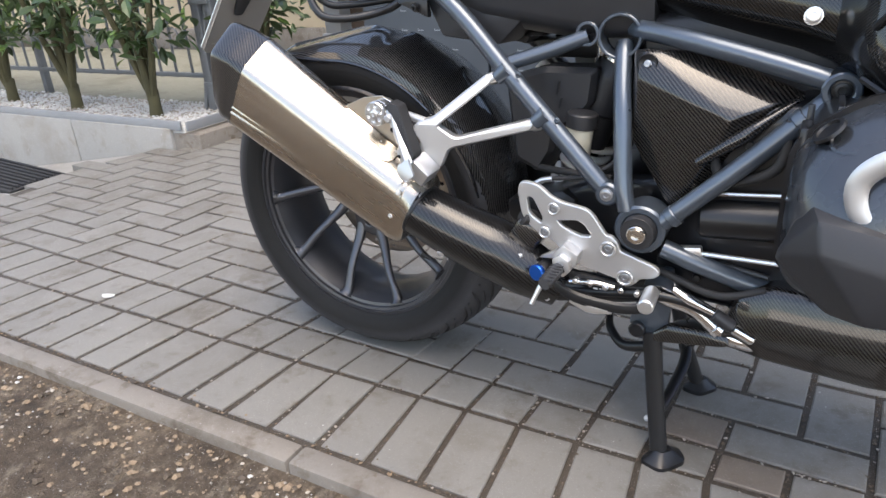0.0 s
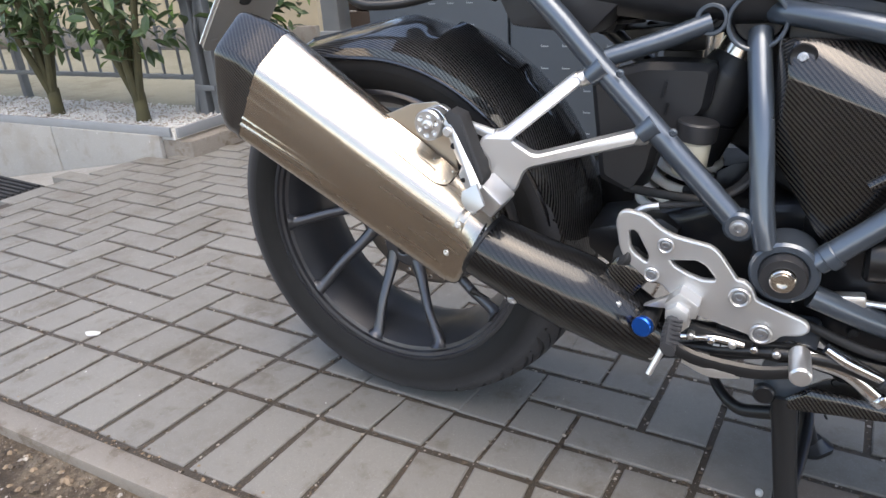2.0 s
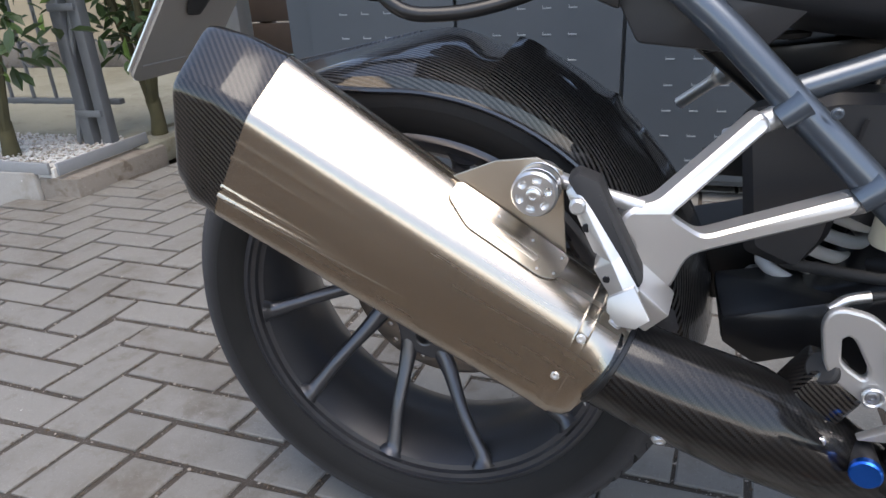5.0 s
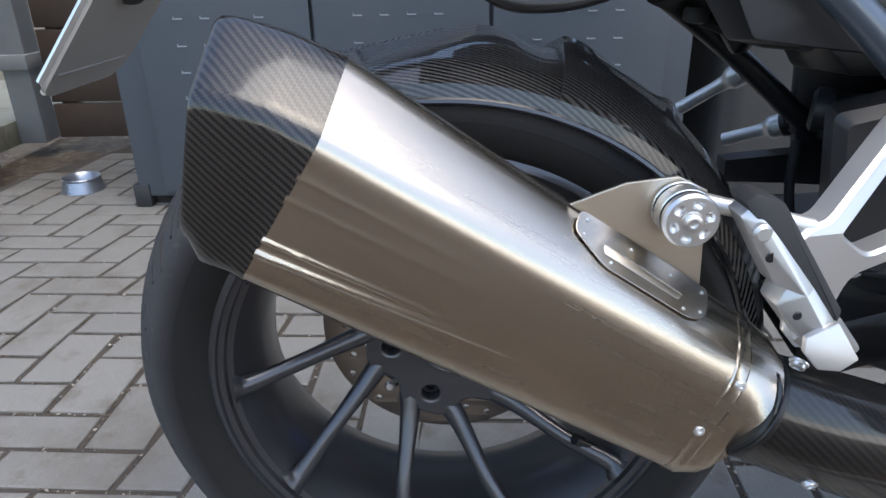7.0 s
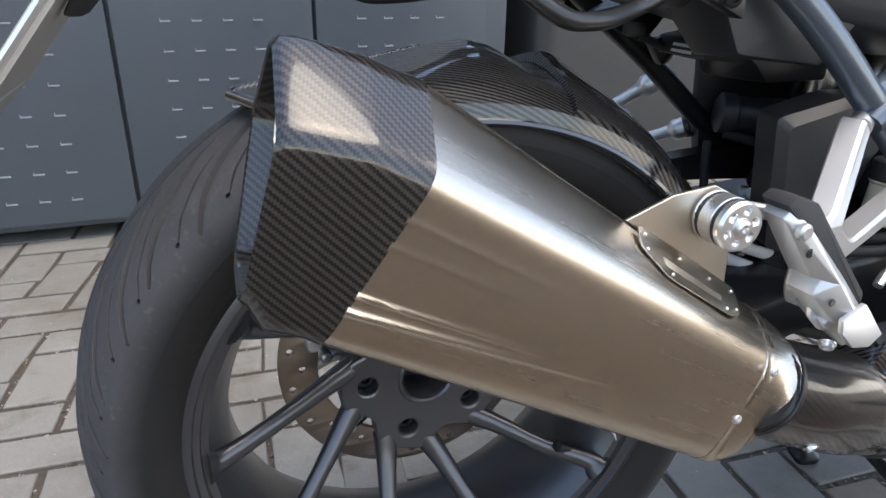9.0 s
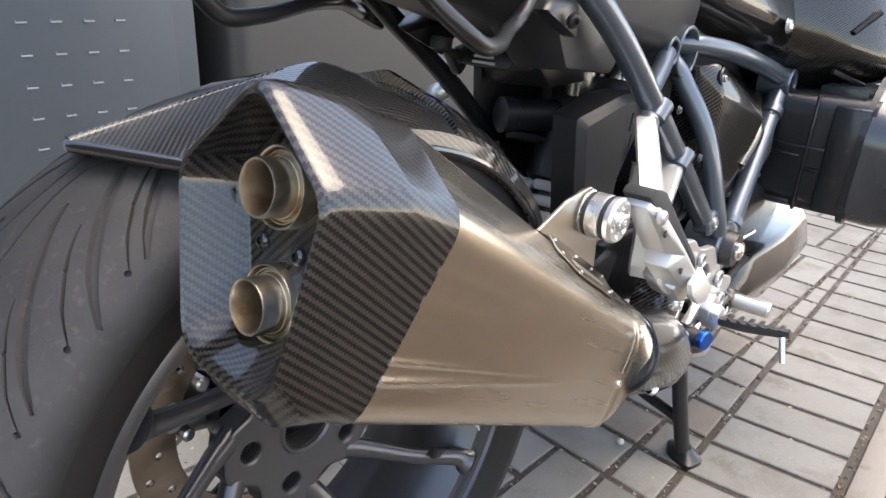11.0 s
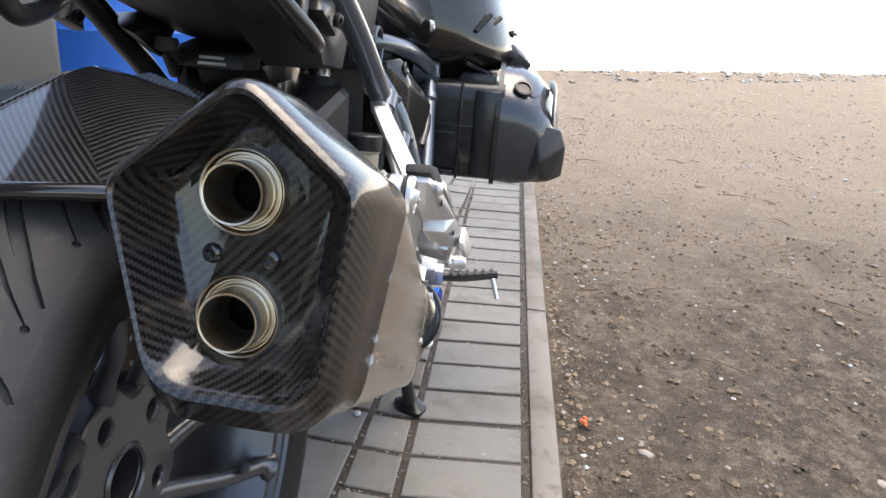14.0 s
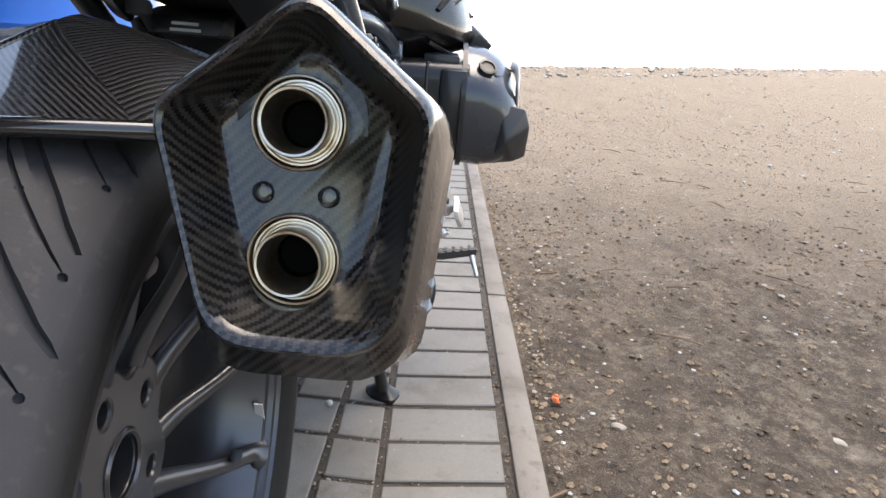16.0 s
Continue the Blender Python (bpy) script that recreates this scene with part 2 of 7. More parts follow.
def stone_material(name, lo, hi, speck=(0.7, 0.69, 0.67), stain=0.35, scale=1.0):
    k = Mat(name, hi, 0.85)
    big, fine, blot = k.noise(5 * scale, 5, 0.65), k.noise(420 * scale, 3, 0.7), k.noise(2.2 * scale, 6, 0.7)
    inf = k.t.nodes.new("ShaderNodeObjectInfo")
    c = k.mix(fine, lo, hi)
    c = k.mix(k.math("MULTIPLY", inf.outputs["Random"], 0.3), c, tuple(x * 0.72 for x in lo))
    st = k.ramp(blot, [(0.50, (0, 0, 0)), (0.66, (1, 1, 1))])
    c = k.mix(k.math("MULTIPLY", st, stain), c, (lo[0] * 0.62, lo[1] * 0.55, lo[2] * 0.46))
    damp = k.ramp(k.noise(11 * scale, 7, 0.68), [(0.54, (0, 0, 0)), (0.66, (1, 1, 1))])
    c = k.mix(k.math("MULTIPLY", damp, stain), c, (lo[0] * 0.66, lo[1] * 0.57, lo[2] * 0.46))
    grit = k.ramp(k.noise(150 * scale, 3, 0.7), [(0.62, (0, 0, 0)), (0.68, (1, 1, 1))])
    c = k.mix(k.math("MULTIPLY", grit, 0.45), c, tuple(x * 0.6 for x in lo))
    sp = k.ramp(k.noise(900 * scale, 1, 0.5), [(0.7, (0, 0, 0)), (0.74, (1, 1, 1))])
    c = k.mix(k.math("MULTIPLY", sp, 0.4), c, speck)
    lime = k.ramp(k.noise(95 * scale, 2, 0.5), [(0.755, (0, 0, 0)), (0.775, (1, 1, 1))])
    c = k.mix(k.math("MULTIPLY", lime, 0.55), c, speck)
    k.color(c)
    k.roughness(big, 0.55, 0.8)
    k.bump(fine, 0.35, 0.0015)
    return k.m


PAVER = stone_material("grey_concrete_paver", (0.150, 0.142, 0.127), (0.230, 0.221, 0.200), stain=0.62)
BROWNPAVER = stone_material("brown_stained_paver", (0.13, 0.105, 0.085), (0.19, 0.16, 0.13))
KERB = stone_material("weathered_kerb_concrete", (0.145, 0.127, 0.106), (0.235, 0.212, 0.185), stain=0.85, scale=1.6)
WALLSTONE = stone_material("pale_concrete_wall", (0.255, 0.247, 0.23), (0.345, 0.337, 0.318), stain=0.5, scale=0.6)
JOINT = stone_material("sandy_joint", (0.035, 0.027, 0.020), (0.082, 0.064, 0.047), stain=0.5, scale=2)
WHITESTONE = painted("white_gravel_stone", (0.50, 0.495, 0.475), 0.8, 0.0, 0.0, 0.15)


def soil_material():
    k = Mat("dry_brown_soil", rough=0.95)
    a, b, c3 = k.noise(1.3, 7, 0.7), k.noise(28, 6, 0.75), k.noise(260, 4, 0.75)
    c = k.ramp(b, [(0.34, (0.036, 0.025, 0.016)), (0.5, (0.118, 0.086, 0.056)), (0.66, (0.27, 0.208, 0.145))])
    c = k.mix(k.ramp(a, [(0.4, (0, 0, 0)), (0.62, (0.6, 0.6, 0.6))]), c, (0.135, 0.102, 0.071))
    patch = k.ramp(k.noise(4.5, 6, 0.7, (1, 1.6, 1), (0, 0, 0.5)), [(0.40, (1, 1, 1)), (0.50, (0, 0, 0))])
    c = k.mix(k.math("MULTIPLY", patch, 0.55), c, (0.062, 0.044, 0.029))
    crust = k.ramp(k.noise(6.5, 7, 0.72, (1.5, 1, 1), (0, 0, -0.4)), [(0.56, (0, 0, 0)), (0.66, (1, 1, 1))])
    c = k.mix(k.math("MULTIPLY", crust, 0.6), c, (0.33, 0.27, 0.20))
    c = k.mix(k.ramp(c3, [(0.35, (0.75, 0.75, 0.75)), (0.5, (0, 0, 0))]), c, (0.07, 0.052, 0.038))
    c = k.mix(k.ramp(k.noise(340, 2), [(0.68, (0, 0, 0)), (0.72, (0.8, 0.8, 0.8))]), c, (0.55, 0.52, 0.47))
    # far soil painted paler with distance, for the sun and glare on it
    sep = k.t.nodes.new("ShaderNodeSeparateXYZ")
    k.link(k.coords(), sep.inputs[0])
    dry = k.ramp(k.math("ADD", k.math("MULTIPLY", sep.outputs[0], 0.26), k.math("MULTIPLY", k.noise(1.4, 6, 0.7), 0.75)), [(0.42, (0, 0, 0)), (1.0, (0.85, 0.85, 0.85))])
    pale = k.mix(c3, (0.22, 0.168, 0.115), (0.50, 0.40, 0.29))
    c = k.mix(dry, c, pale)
    k.color(c)
    k.bump(k.math("ADD", k.math("MULTIPLY", b, 0.7), k.math("MULTIPLY", c3, 0.3)), 1.0, 0.028)
    return k.m


SOIL = soil_material()
PEBBLES = [painted("pale_pebble", (0.36, 0.32, 0.265), 0.9), painted("brown_pebble", (0.27, 0.21, 0.15), 0.9), painted("grey_pebble", (0.31, 0.275, 0.235), 0.9)]
CLOD = painted("crumbled_soil", (0.245, 0.180, 0.120), 0.95, 0.0, 0.0, 0.45, 0.5)
CRUMB = painted("dark_soil_crumb", (0.095, 0.073, 0.053), 0.95, 0.0, 0.0, 0.5, 0.4)
ORANGE = painted("orange_brick_chip", (0.62, 0.15, 0.05), 0.8)
TWIG = painted("dry_twig", (0.20, 0.13, 0.085), 0.85)
SHED = painted("anthracite_sheet_metal", (0.070, 0.083, 0.098), 0.40, 0.15, 0.1, 0.06, 0.02)
SHEDMARK = painted("pale_slot_edge", (0.22, 0.245, 0.265), 0.5)
GREYTANK = painted("grey_sheet_bin", (0.040, 0.040, 0.040), 0.42, 0.2, 0.0, 0.1)
BLUEPLASTIC = painted("blue_plastic_drum", (0.010, 0.135, 0.56), 0.4, 0.0, 0.1, 0.1)
BEIGE = painted("beige_house_render", (0.44, 0.365, 0.255), 0.9, 0.0, 0.0, 0.06, 0.4)
FENCE = painted("grey_galvanised_fence", (0.16, 0.17, 0.18), 0.5, 0.5)
LEAF = painted("laurel_leaf", (0.034, 0.064, 0.017), 0.45, 0.0, 0.1, 0.45, 0.0)
LEAFLIGHT = painted("young_laurel_leaf", (0.10, 0.17, 0.032), 0.5, 0.0, 0.2, 0.3, 0.0)
BARK = painted("mossy_bark", (0.062, 0.056, 0.026), 0.9, 0.0, 0.0, 0.5, 0.6)
WOOD = painted("dark_brown_timber", (0.055, 0.038, 0.028), 0.75, 0.0, 0.0, 0.3, 0.3)
PALEWOOD = painted("pale_pallet_timber", (0.42, 0.31, 0.19), 0.75, 0.0, 0.0, 0.25, 0.3)
BOWL = painted("stainless_bowl", (0.30, 0.32, 0.36), 0.3, 0.8)
EDGING = painted("grey_lawn_edging", (0.24, 0.25, 0.26), 0.55, 0.2)


# ---- builders ----
def link_mesh(name, bm, mat, smooth=40):
    me = bpy.data.meshes.new(name)
    bmesh.ops.recalc_face_normals(bm, faces=bm.faces[:])
    bm.to_mesh(me)
    bm.free()
    if mat:
        me.materials.append(mat)
    for p in me.polygons:
        p.use_smooth = True
    if smooth:
        me.set_sharp_from_angle(angle=radians(smooth))
    else:
        for p in me.polygons:
            p.use_smooth = False
    return me


def thing(name, at, label, category, group="", kind=""):
    ob = new(name)
    ob.empty_display_size = 0.05
    ob.location = at
    return tagged(ob, label, category, group, kind)


def seat_on(ob, parent):
    ob.parent = parent
    if parent.type == "EMPTY":
        ob.matrix_parent_inverse = Matrix.Translation(-Vector(parent.location))
    return ob


def part(name, bm, mat, parent, label="", smooth=40):
    ob = new(name, link_mesh(name, bm, mat, smooth))
    seat_on(ob, parent)
    return tagged(ob, label)


def solid(name, bm, mat, label="", category="", kind="", smooth=40, group=""):
    return tagged(new(name, link_mesh(name, bm, mat, smooth)), label, category, group, kind)


def smooth_path(pts, n=6):
    """Catmull-Rom through the points."""
    pts = [Vector(p) for p in pts]
    if len(pts) < 3:
        return pts
    out = []
    ext = [2 * pts[0] - pts[1], *pts, 2 * pts[-1] - pts[-2]]
    for i in range(1, len(ext) - 2):
        a, b, c, d = ext[i - 1:i + 3]
        for k in range(n):
            t = k / n
            out.append(0.5 * ((2 * b) + (c - a) * t + (2 * a - 5 * b + 4 * c - d) * t * t + (3 * b - a - 3 * c + d) * t ** 3))
    out.append(pts[-1])
    return out


def tube(pts, r, n=14, smooth=6, bm=None, flat=1.0, up=(0, 1, 0), inner=0.0):
    """A round (or flattened) bar along points; r may be a list, one for each end."""
    bm = bm or bmesh.new()
    path = smooth_path(pts, smooth) if smooth else [Vector(p) for p in pts]
    rs = r if isinstance(r, (list, tuple)) else [r, r]
    rings = []
    for i, p in enumerate(path):
        d = (path[min(i + 1, len(path) - 1)] - path[max(i - 1, 0)]).normalized()
        s = d.cross(Vector(up))
        s = s.normalized() if s.length > 1e-4 else d.orthogonal().normalized()
        w = d.cross(s)
        f = i / (len(path) - 1) * (len(rs) - 1)
        j = min(int(f), len(rs) - 2)
        rad = rs[j] + (rs[j + 1] - rs[j]) * (f - j)
        rings.append([bm.verts.new(p + s * math.cos(a) * rad + w * math.sin(a) * rad * flat) for a in (2 * math.pi * q / n for q in range(n))])
    for a, b in zip(rings, rings[1:]):
        for q in range(n):
            bm.faces.new((a[q], a[(q + 1) % n], b[(q + 1) % n], b[q]))
    bm.faces.new(rings[0][::-1])
    bm.faces.new(rings[-1])
    return bm


def lathe(profile, at, axis, n=32, bm=None, closed=False, span=None):
    """A body of revolution: profile of (radius, height along the axis)."""
    bm = bm or bmesh.new()
    q = Vector((0, 0, 1)).rotation_difference(Vector(axis).normalized())
    rings = []
    for r, h in profile:
        rings.append([bm.verts.new(Vector(at) + q @ Vector((r * math.cos(a), r * math.sin(a), h))) for a in (2 * math.pi * k / n for k in range(n))] if r > 1e-6 else [bm.verts.new(Vector(at) + q @ Vector((0, 0, h)))])
    pairs = list(zip(rings, rings[1:])) + ([(rings[-1], rings[0])] if closed else [])
    for a, b in pairs:
        for k in range(n):
            l = (k + 1) % n
            if len(a) == 1 and len(b) > 1:
                bm.faces.new((a[0], b[l], b[k]))
            elif len(b) == 1 and len(a) > 1:
                bm.faces.new((a[k], a[l], b[0]))
            elif len(a) > 1:
                bm.faces.new((a[k], a[l], b[l], b[k]))
    return bm


def drum(at, axis, r, length, n=28, bevel=0.002, bm=None):
    b = min(bevel, r * 0.4, length * 0.4)
    return lathe([(0, 0), (r - b, 0), (r, b), (r, length - b), (r - b, length), (0, length)], at, axis, n, bm)


def ring_bar(at, axis, r_in, r_out, length, n=36, b=0.0012, bm=None):
    return lathe([(r_in, b), (r_in + b, 0), (r_out - b, 0), (r_out, b), (r_out, length - b), (r_out - b, length), (r_in + b, length), (r_in, length - b)], at, axis, n, bm, True)


def box(at, size, turn=(0, 0, 0), bevel=0.003, bm=None, segs=2):
    own = bmesh.new()
    bmesh.ops.create_cube(own, size=1)
    bmesh.ops.scale(own, vec=size, verts=own.verts)
    if bevel:
        bmesh.ops.bevel(own, geom=own.edges[:], offset=min(bevel, min(size) * 0.45), segments=segs, affect="EDGES", profile=0.5)
    bmesh.ops.transform(own, matrix=pose(*at, *turn), verts=own.verts)
    if bm is None:
        return own
    me = bpy.data.meshes.new("tmp")
    own.to_mesh(me)
    own.free()
    bm.from_mesh(me)
    bpy.data.meshes.remove(me)
    return bm


def loft(rings, cap0=True, cap1=True, bm=None):
    bm = bm or bmesh.new()
    vs = [[bm.verts.new(p) for p in r] for r in rings]
    n = len(vs[0])
    for a, b in zip(vs, vs[1:]):
        for k in range(n):
            bm.faces.new((a[k], a[(k + 1) % n], b[(k + 1) % n], b[k]))
    if cap0:
        bm.faces.new(vs[0][::-1])
    if cap1:
        bm.faces.new(vs[-1])
    return bm


def rounded(corners, r, n=5):
    """A closed outline with its corners rounded off; corners are vectors of any size."""
    out, cs = [], [Vector(c) for c in corners]
    rr = r if isinstance(r, (list, tuple)) else [r] * len(cs)
    for i, c in enumerate(cs):
        a, b = cs[i - 1] - c, cs[(i + 1) % len(cs)] - c
        k = min(rr[i], a.length * 0.49, b.length * 0.49)
        p, q = c + a.normalized() * k, c + b.normalized() * k
        for j in range(n):
            t = j / (n - 1)
            out.append(p * (1 - t) ** 2 + c * 2 * t * (1 - t) + q * t * t)
    return out


def sheet(outline, holes, frame3, thick, bevel=0.0015, rounds=1):
    """A flat plate with holes: outline and holes as 2D points, laid out by frame3 (origin, right, up)."""
    cu = bpy.data.curves.new("tmp", "CURVE")
    cu.dimensions, cu.fill_mode = "2D", "BOTH"
    cu.extrude, cu.bevel_depth, cu.bevel_resolution = max(thick / 2 - bevel, 0.0001), bevel, rounds
    for loop in (outline, *holes):
        s = cu.splines.new("POLY")
        s.points.add(len(loop) - 1)
        for p, q in zip(s.points, loop):
            p.co = (q[0], q[1], 0, 1)
        s.use_cyclic_u = True
    ob = bpy.data.objects.new("tmp", cu)
    scene.collection.objects.link(ob)
    me = bpy.data.meshes.new_from_object(ob)
    bm = bmesh.new()
    bm.from_mesh(me)
    o, rt, up = (Vector(v) for v in frame3)
    rt.normalize(), up.normalize()
    nm = rt.cross(up).normalized()
    for v in bm.verts:
        v.co = o + rt * v.co.x + up * v.co.y + nm * v.co.z
    bpy.data.objects.remove(ob)
    bpy.data.curves.remove(cu)
    bpy.data.meshes.remove(me)
    bmesh.ops.remove_doubles(bm, verts=bm.verts[:], dist=1e-5)
    return bm


def disc2(x, y, r, n=16):
    return [(x + r * math.cos(2 * math.pi * k / n), y + r * math.sin(2 * math.pi * k / n)) for k in range(n)]




def side_frame(y):
    """Plates that stand along the motorcycle: 2D points are world x and z."""
    return ((0, y, 0), (1, 0, 0), (0, 0, 1))


def bolt(parent, at, axis=(0, -1, 0), r=0.008, h=0.005, mat=None, label="steel hex socket bolt"):
    bm = lathe([(0, 0), (r * 1.25, 0), (r * 1.25, h * 0.3), (r, h * 0.35), (r, h * 0.85), (r * 0.85, h), (r * 0.5, h), (r * 0.42, h * 0.45), (0, h * 0.45)], at, axis, 16)
    return part("bolt", bm, mat or ALLOY, parent, label)


# ---- setting: ground ----
def ground_height(x, y):
    """Level by the paving; past a low crest the land falls away."""
    far = x * 0.744 + y * 0.668 - 4.30
    h = -0.012
    if far > 0:
        h += 0.05 * math.exp(-((far - 0.3) / 0.4) ** 2) - 0.12 * max(0.0, far - 0.5)
    return h


def soil_sheet():
    bm = bmesh.new()
    xs = [-60, -25, -10, -5, -3] + [-2 + 0.06 * i for i in range(70)] + [2.2 + 0.16 * i for i in range(1, 56)] + [12, 13, 14, 15, 16, 17, 18, 19, 20, 22, 26, 40, 80, 180]
    ys = [-0.551 - 0.05 * i for i in range(30)] + [-2.1 - 0.16 * i for i in range(50)] + [-10.5, -11, -11.5, -12, -13, -14, -15, -17, -20, -35, -80, -180]
    rows = []
    for y in ys:
        row = []
        for x in xs:
            z = ground_height(x, y)
            if abs(x) < 18 and y > -14:
                edge = min(1.0, (-y - 0.551) / 0.12)
                z += (noise.noise(Vector((x * 3, y * 3, 0))) * 0.022 + noise.noise(Vector((x * 11, y * 11, 3))) * 0.014) * (0.25 + 0.75 * edge) - 0.004
            row.append(bm.verts.new((x, y, z)))
        rows.append(row)
    for a, b in zip(rows, rows[1:]):
        for i in range(len(xs) - 1):
            bm.faces.new((a[i], b[i], b[i + 1], a[i + 1]))
    # under the paving and behind the house the same sheet goes on, a little lower
    far = [[bm.verts.new((x, y, -0.06 if -2.45 < x < 8 else (-0.75 if x < 0 else -0.06 - 0.12 * (x - 7)))) for x in (-180, -60, -10, -2.6, -2.4, 4, 7.6, 12, 60, 180)] for y in (-0.56, 1.2, 6, 60, 180)]
    for a, b in zip(far, far[1:]):
        for i in range(9):
            bm.faces.new((a[i], a[i + 1], b[i + 1], b[i]))
    return solid("ground", bm, SOIL, "dry brown bare soil with small stones, painted paler far off", "ground", "structure", 60)


soil_sheet()


def kerb_stones():
    root = thing("kerb", (0, -0.527, 0), "weathered concrete edging kerb along the paving", "kerb", kind="structure")
    x = -6.515
    while x < 9:
        bm = box((x + 0.5, -0.5275, -0.07), (0.996, 0.047, 0.15), (0, random.uniform(-0.15, 0.15), 0), 0.006)
        part("kerb_stone", bm, KERB, root)
        x += 1.0


kerb_stones()

# ---- setting: sheds, wall, house ----
SHED_Y = 1.17


def shed():
    root = thing("storage_shed", (-0.75, 1.5, 0), "anthracite grey sheet metal garden shed with slotted doors", "shed")
    part("body", box((-0.72, 1.62, 0.83), (1.62, 0.84, 1.60), bevel=0.01), SHED, root)
    part("roof", box((-0.72, 1.6, 1.66), (1.72, 0.96, 0.05), (3, 0, 0), 0.01), SHED, root)
    for x in (-1.52, 0.06):
        part("foot", box((x, 1.22, 0.035), (0.05, 0.05, 0.07), bevel=0.004), PLASTIC, root)
    mark = box((0, 0, 0), (0.024, 0.004, 0.0034), bevel=0.0)
    box((-0.0112, 0, 0.0042), (0.0010, 0.003, 0.005), bevel=0.0, bm=mark)
    me = link_mesh("slot", mark, SHEDMARK)
    for x0 in (-1.43, -0.945, -0.46):
        door = part("door", box((x0 + 0.2325, SHED_Y + 0.012, 0.83), (0.475, 0.022, 1.55), bevel=0.003), SHED, root)
        for i in range(4):
            for j in range(9):
                ob = new("slot", me)
                ob.location = (x0 + 0.115 + i * 0.073, SHED_Y - 0.0005, 0.115 + j * 0.0712)
                seat_on(ob, door)


shed()


def bin_and_drum():
    root = thing("metal_bin", (0.7, 1.5, 0), "tall grey sheet metal bin with rounded corners", "bin")
    ring = rounded([(0.17, 1.16, 0), (1.31, 1.16, 0), (1.31, 2.0, 0), (0.17, 2.0, 0)], 0.07, 7)
    part("body", loft([[p + Vector((0, 0, z)) for p in ring] for z in (0.02, 0.5, 1.25)]), GREYTANK, root)
    part("lid", box((0.74, 1.58, 1.28), (1.19, 0.90, 0.06), bevel=0.02), GREYTANK, root)
    part("foot", box((0.7, 1.6, 0.012), (0.9, 0.7, 0.024), bevel=0.004), PLASTIC, root)
    drum_ = thing("water_drum", (2.5, 1.75, 0.1), "large blue plastic water drum on a timber pallet", "drum")
    part("body", lathe([(0, 0), (0.62, 0), (0.65, 0.03), (0.655, 0.32), (0.665, 0.34), (0.655, 0.36), (0.655, 0.74), (0.665, 0.76), (0.655, 0.78), (0.64, 1.12), (0.58, 1.18), (0, 1.18)], (2.5, 1.75, 0.1), (0, 0, 1), 64), BLUEPLASTIC, drum_)
    part("lid", lathe([(0, 0), (0.42, 0), (0.42, 0.04), (0.39, 0.05), (0, 0.055)], (2.5, 1.75, 1.278), (0, 0, 1), 48), BLUEPLASTIC, drum_)
    pal = thing("timber_pallet", (2.5, 1.75, 0), "pale timber pallet under the water drum", "pallet")
    for k in range(9):
        part("board", box((1.86 + 0.16 * k, 1.75, 0.088), (0.145, 1.35, 0.022), bevel=0.003), PALEWOOD, pal)
    for y in (1.12, 1.75, 2.38):
        part("bearer", box((2.5, y, 0.038), (1.42, 0.09, 0.076), bevel=0.004), PALEWOOD, pal)


bin_and_drum()

# ---- the motorcycle ----
CY = -0.120
AXLE = Vector((-0.593, CY, 0.306))
R = 0.307
bike = thing("motorcycle", (-0.15, CY, 0), "black and granite grey roadster motorcycle on its centre stand", "motorcycle")

# rear wheel
wheel = part("rear_wheel", lathe([(0.222, -0.082), (0.226, -0.080), (0.226, -0.074), (0.214, -0.068), (0.205, -0.050), (0.196, -0.03), (0.194, 0), (0.196, 0.03), (0.205, 0.05), (0.214, 0.068), (0.226, 0.074), (0.226, 0.080), (0.222, 0.082), (0.2185, 0.0825), (0.2172, 0.0785), (0.2120, 0.0770), (0.2108, 0.0715), (0.2050, 0.0695), (0.198, 0.055), (0.188, 0.03), (0.186, 0), (0.188, -0.03), (0.198, -0.055), (0.208, -0.074)], AXLE, (0, -1, 0), 96, closed=True), RIM, bike, "asphalt grey cast wheel with five pairs of spokes", 28)
T_PROF = [(0.222, -0.078), (0.234, -0.088), (0.250, -0.0935), (0.264, -0.093), (0.278, -0.087), (0.290, -0.072), (0.298, -0.053), (0.304, -0.03), (R, 0), (0.304, 0.03), (0.298, 0.053), (0.290, 0.072), (0.278, 0.087), (0.264, 0.093), (0.250, 0.0935), (0.234, 0.088), (0.222, 0.078)]


def on_wheel(r, deg, u):
    """A point of the wheel: radius, angle from ahead over the top, and offset to the near side."""
    a = radians(deg)
    return Vector((AXLE.x + r * math.cos(a), AXLE.y - u, AXLE.z + r * math.sin(a)))


def tread_radius(u):
    us = [(abs(b), a) for a, b in T_PROF[4:9]]
    us.sort()
    for (u0, r0), (u1, r1) in zip(us, us[1:]):
        if u0 <= abs(u) <= u1:
            return r0 + (r1 - r0) * (abs(u) - u0) / (u1 - u0)
    return us[-1][1]


def tread_point(d, u, h):
    """A point h off the tread, along its normal."""
    slope = (tread_radius(u + 0.002) - tread_radius(u - 0.002)) / 0.004
    n = math.hypot(1, slope)
    return on_wheel(tread_radius(u) + h / n, d, u - h * slope / n)


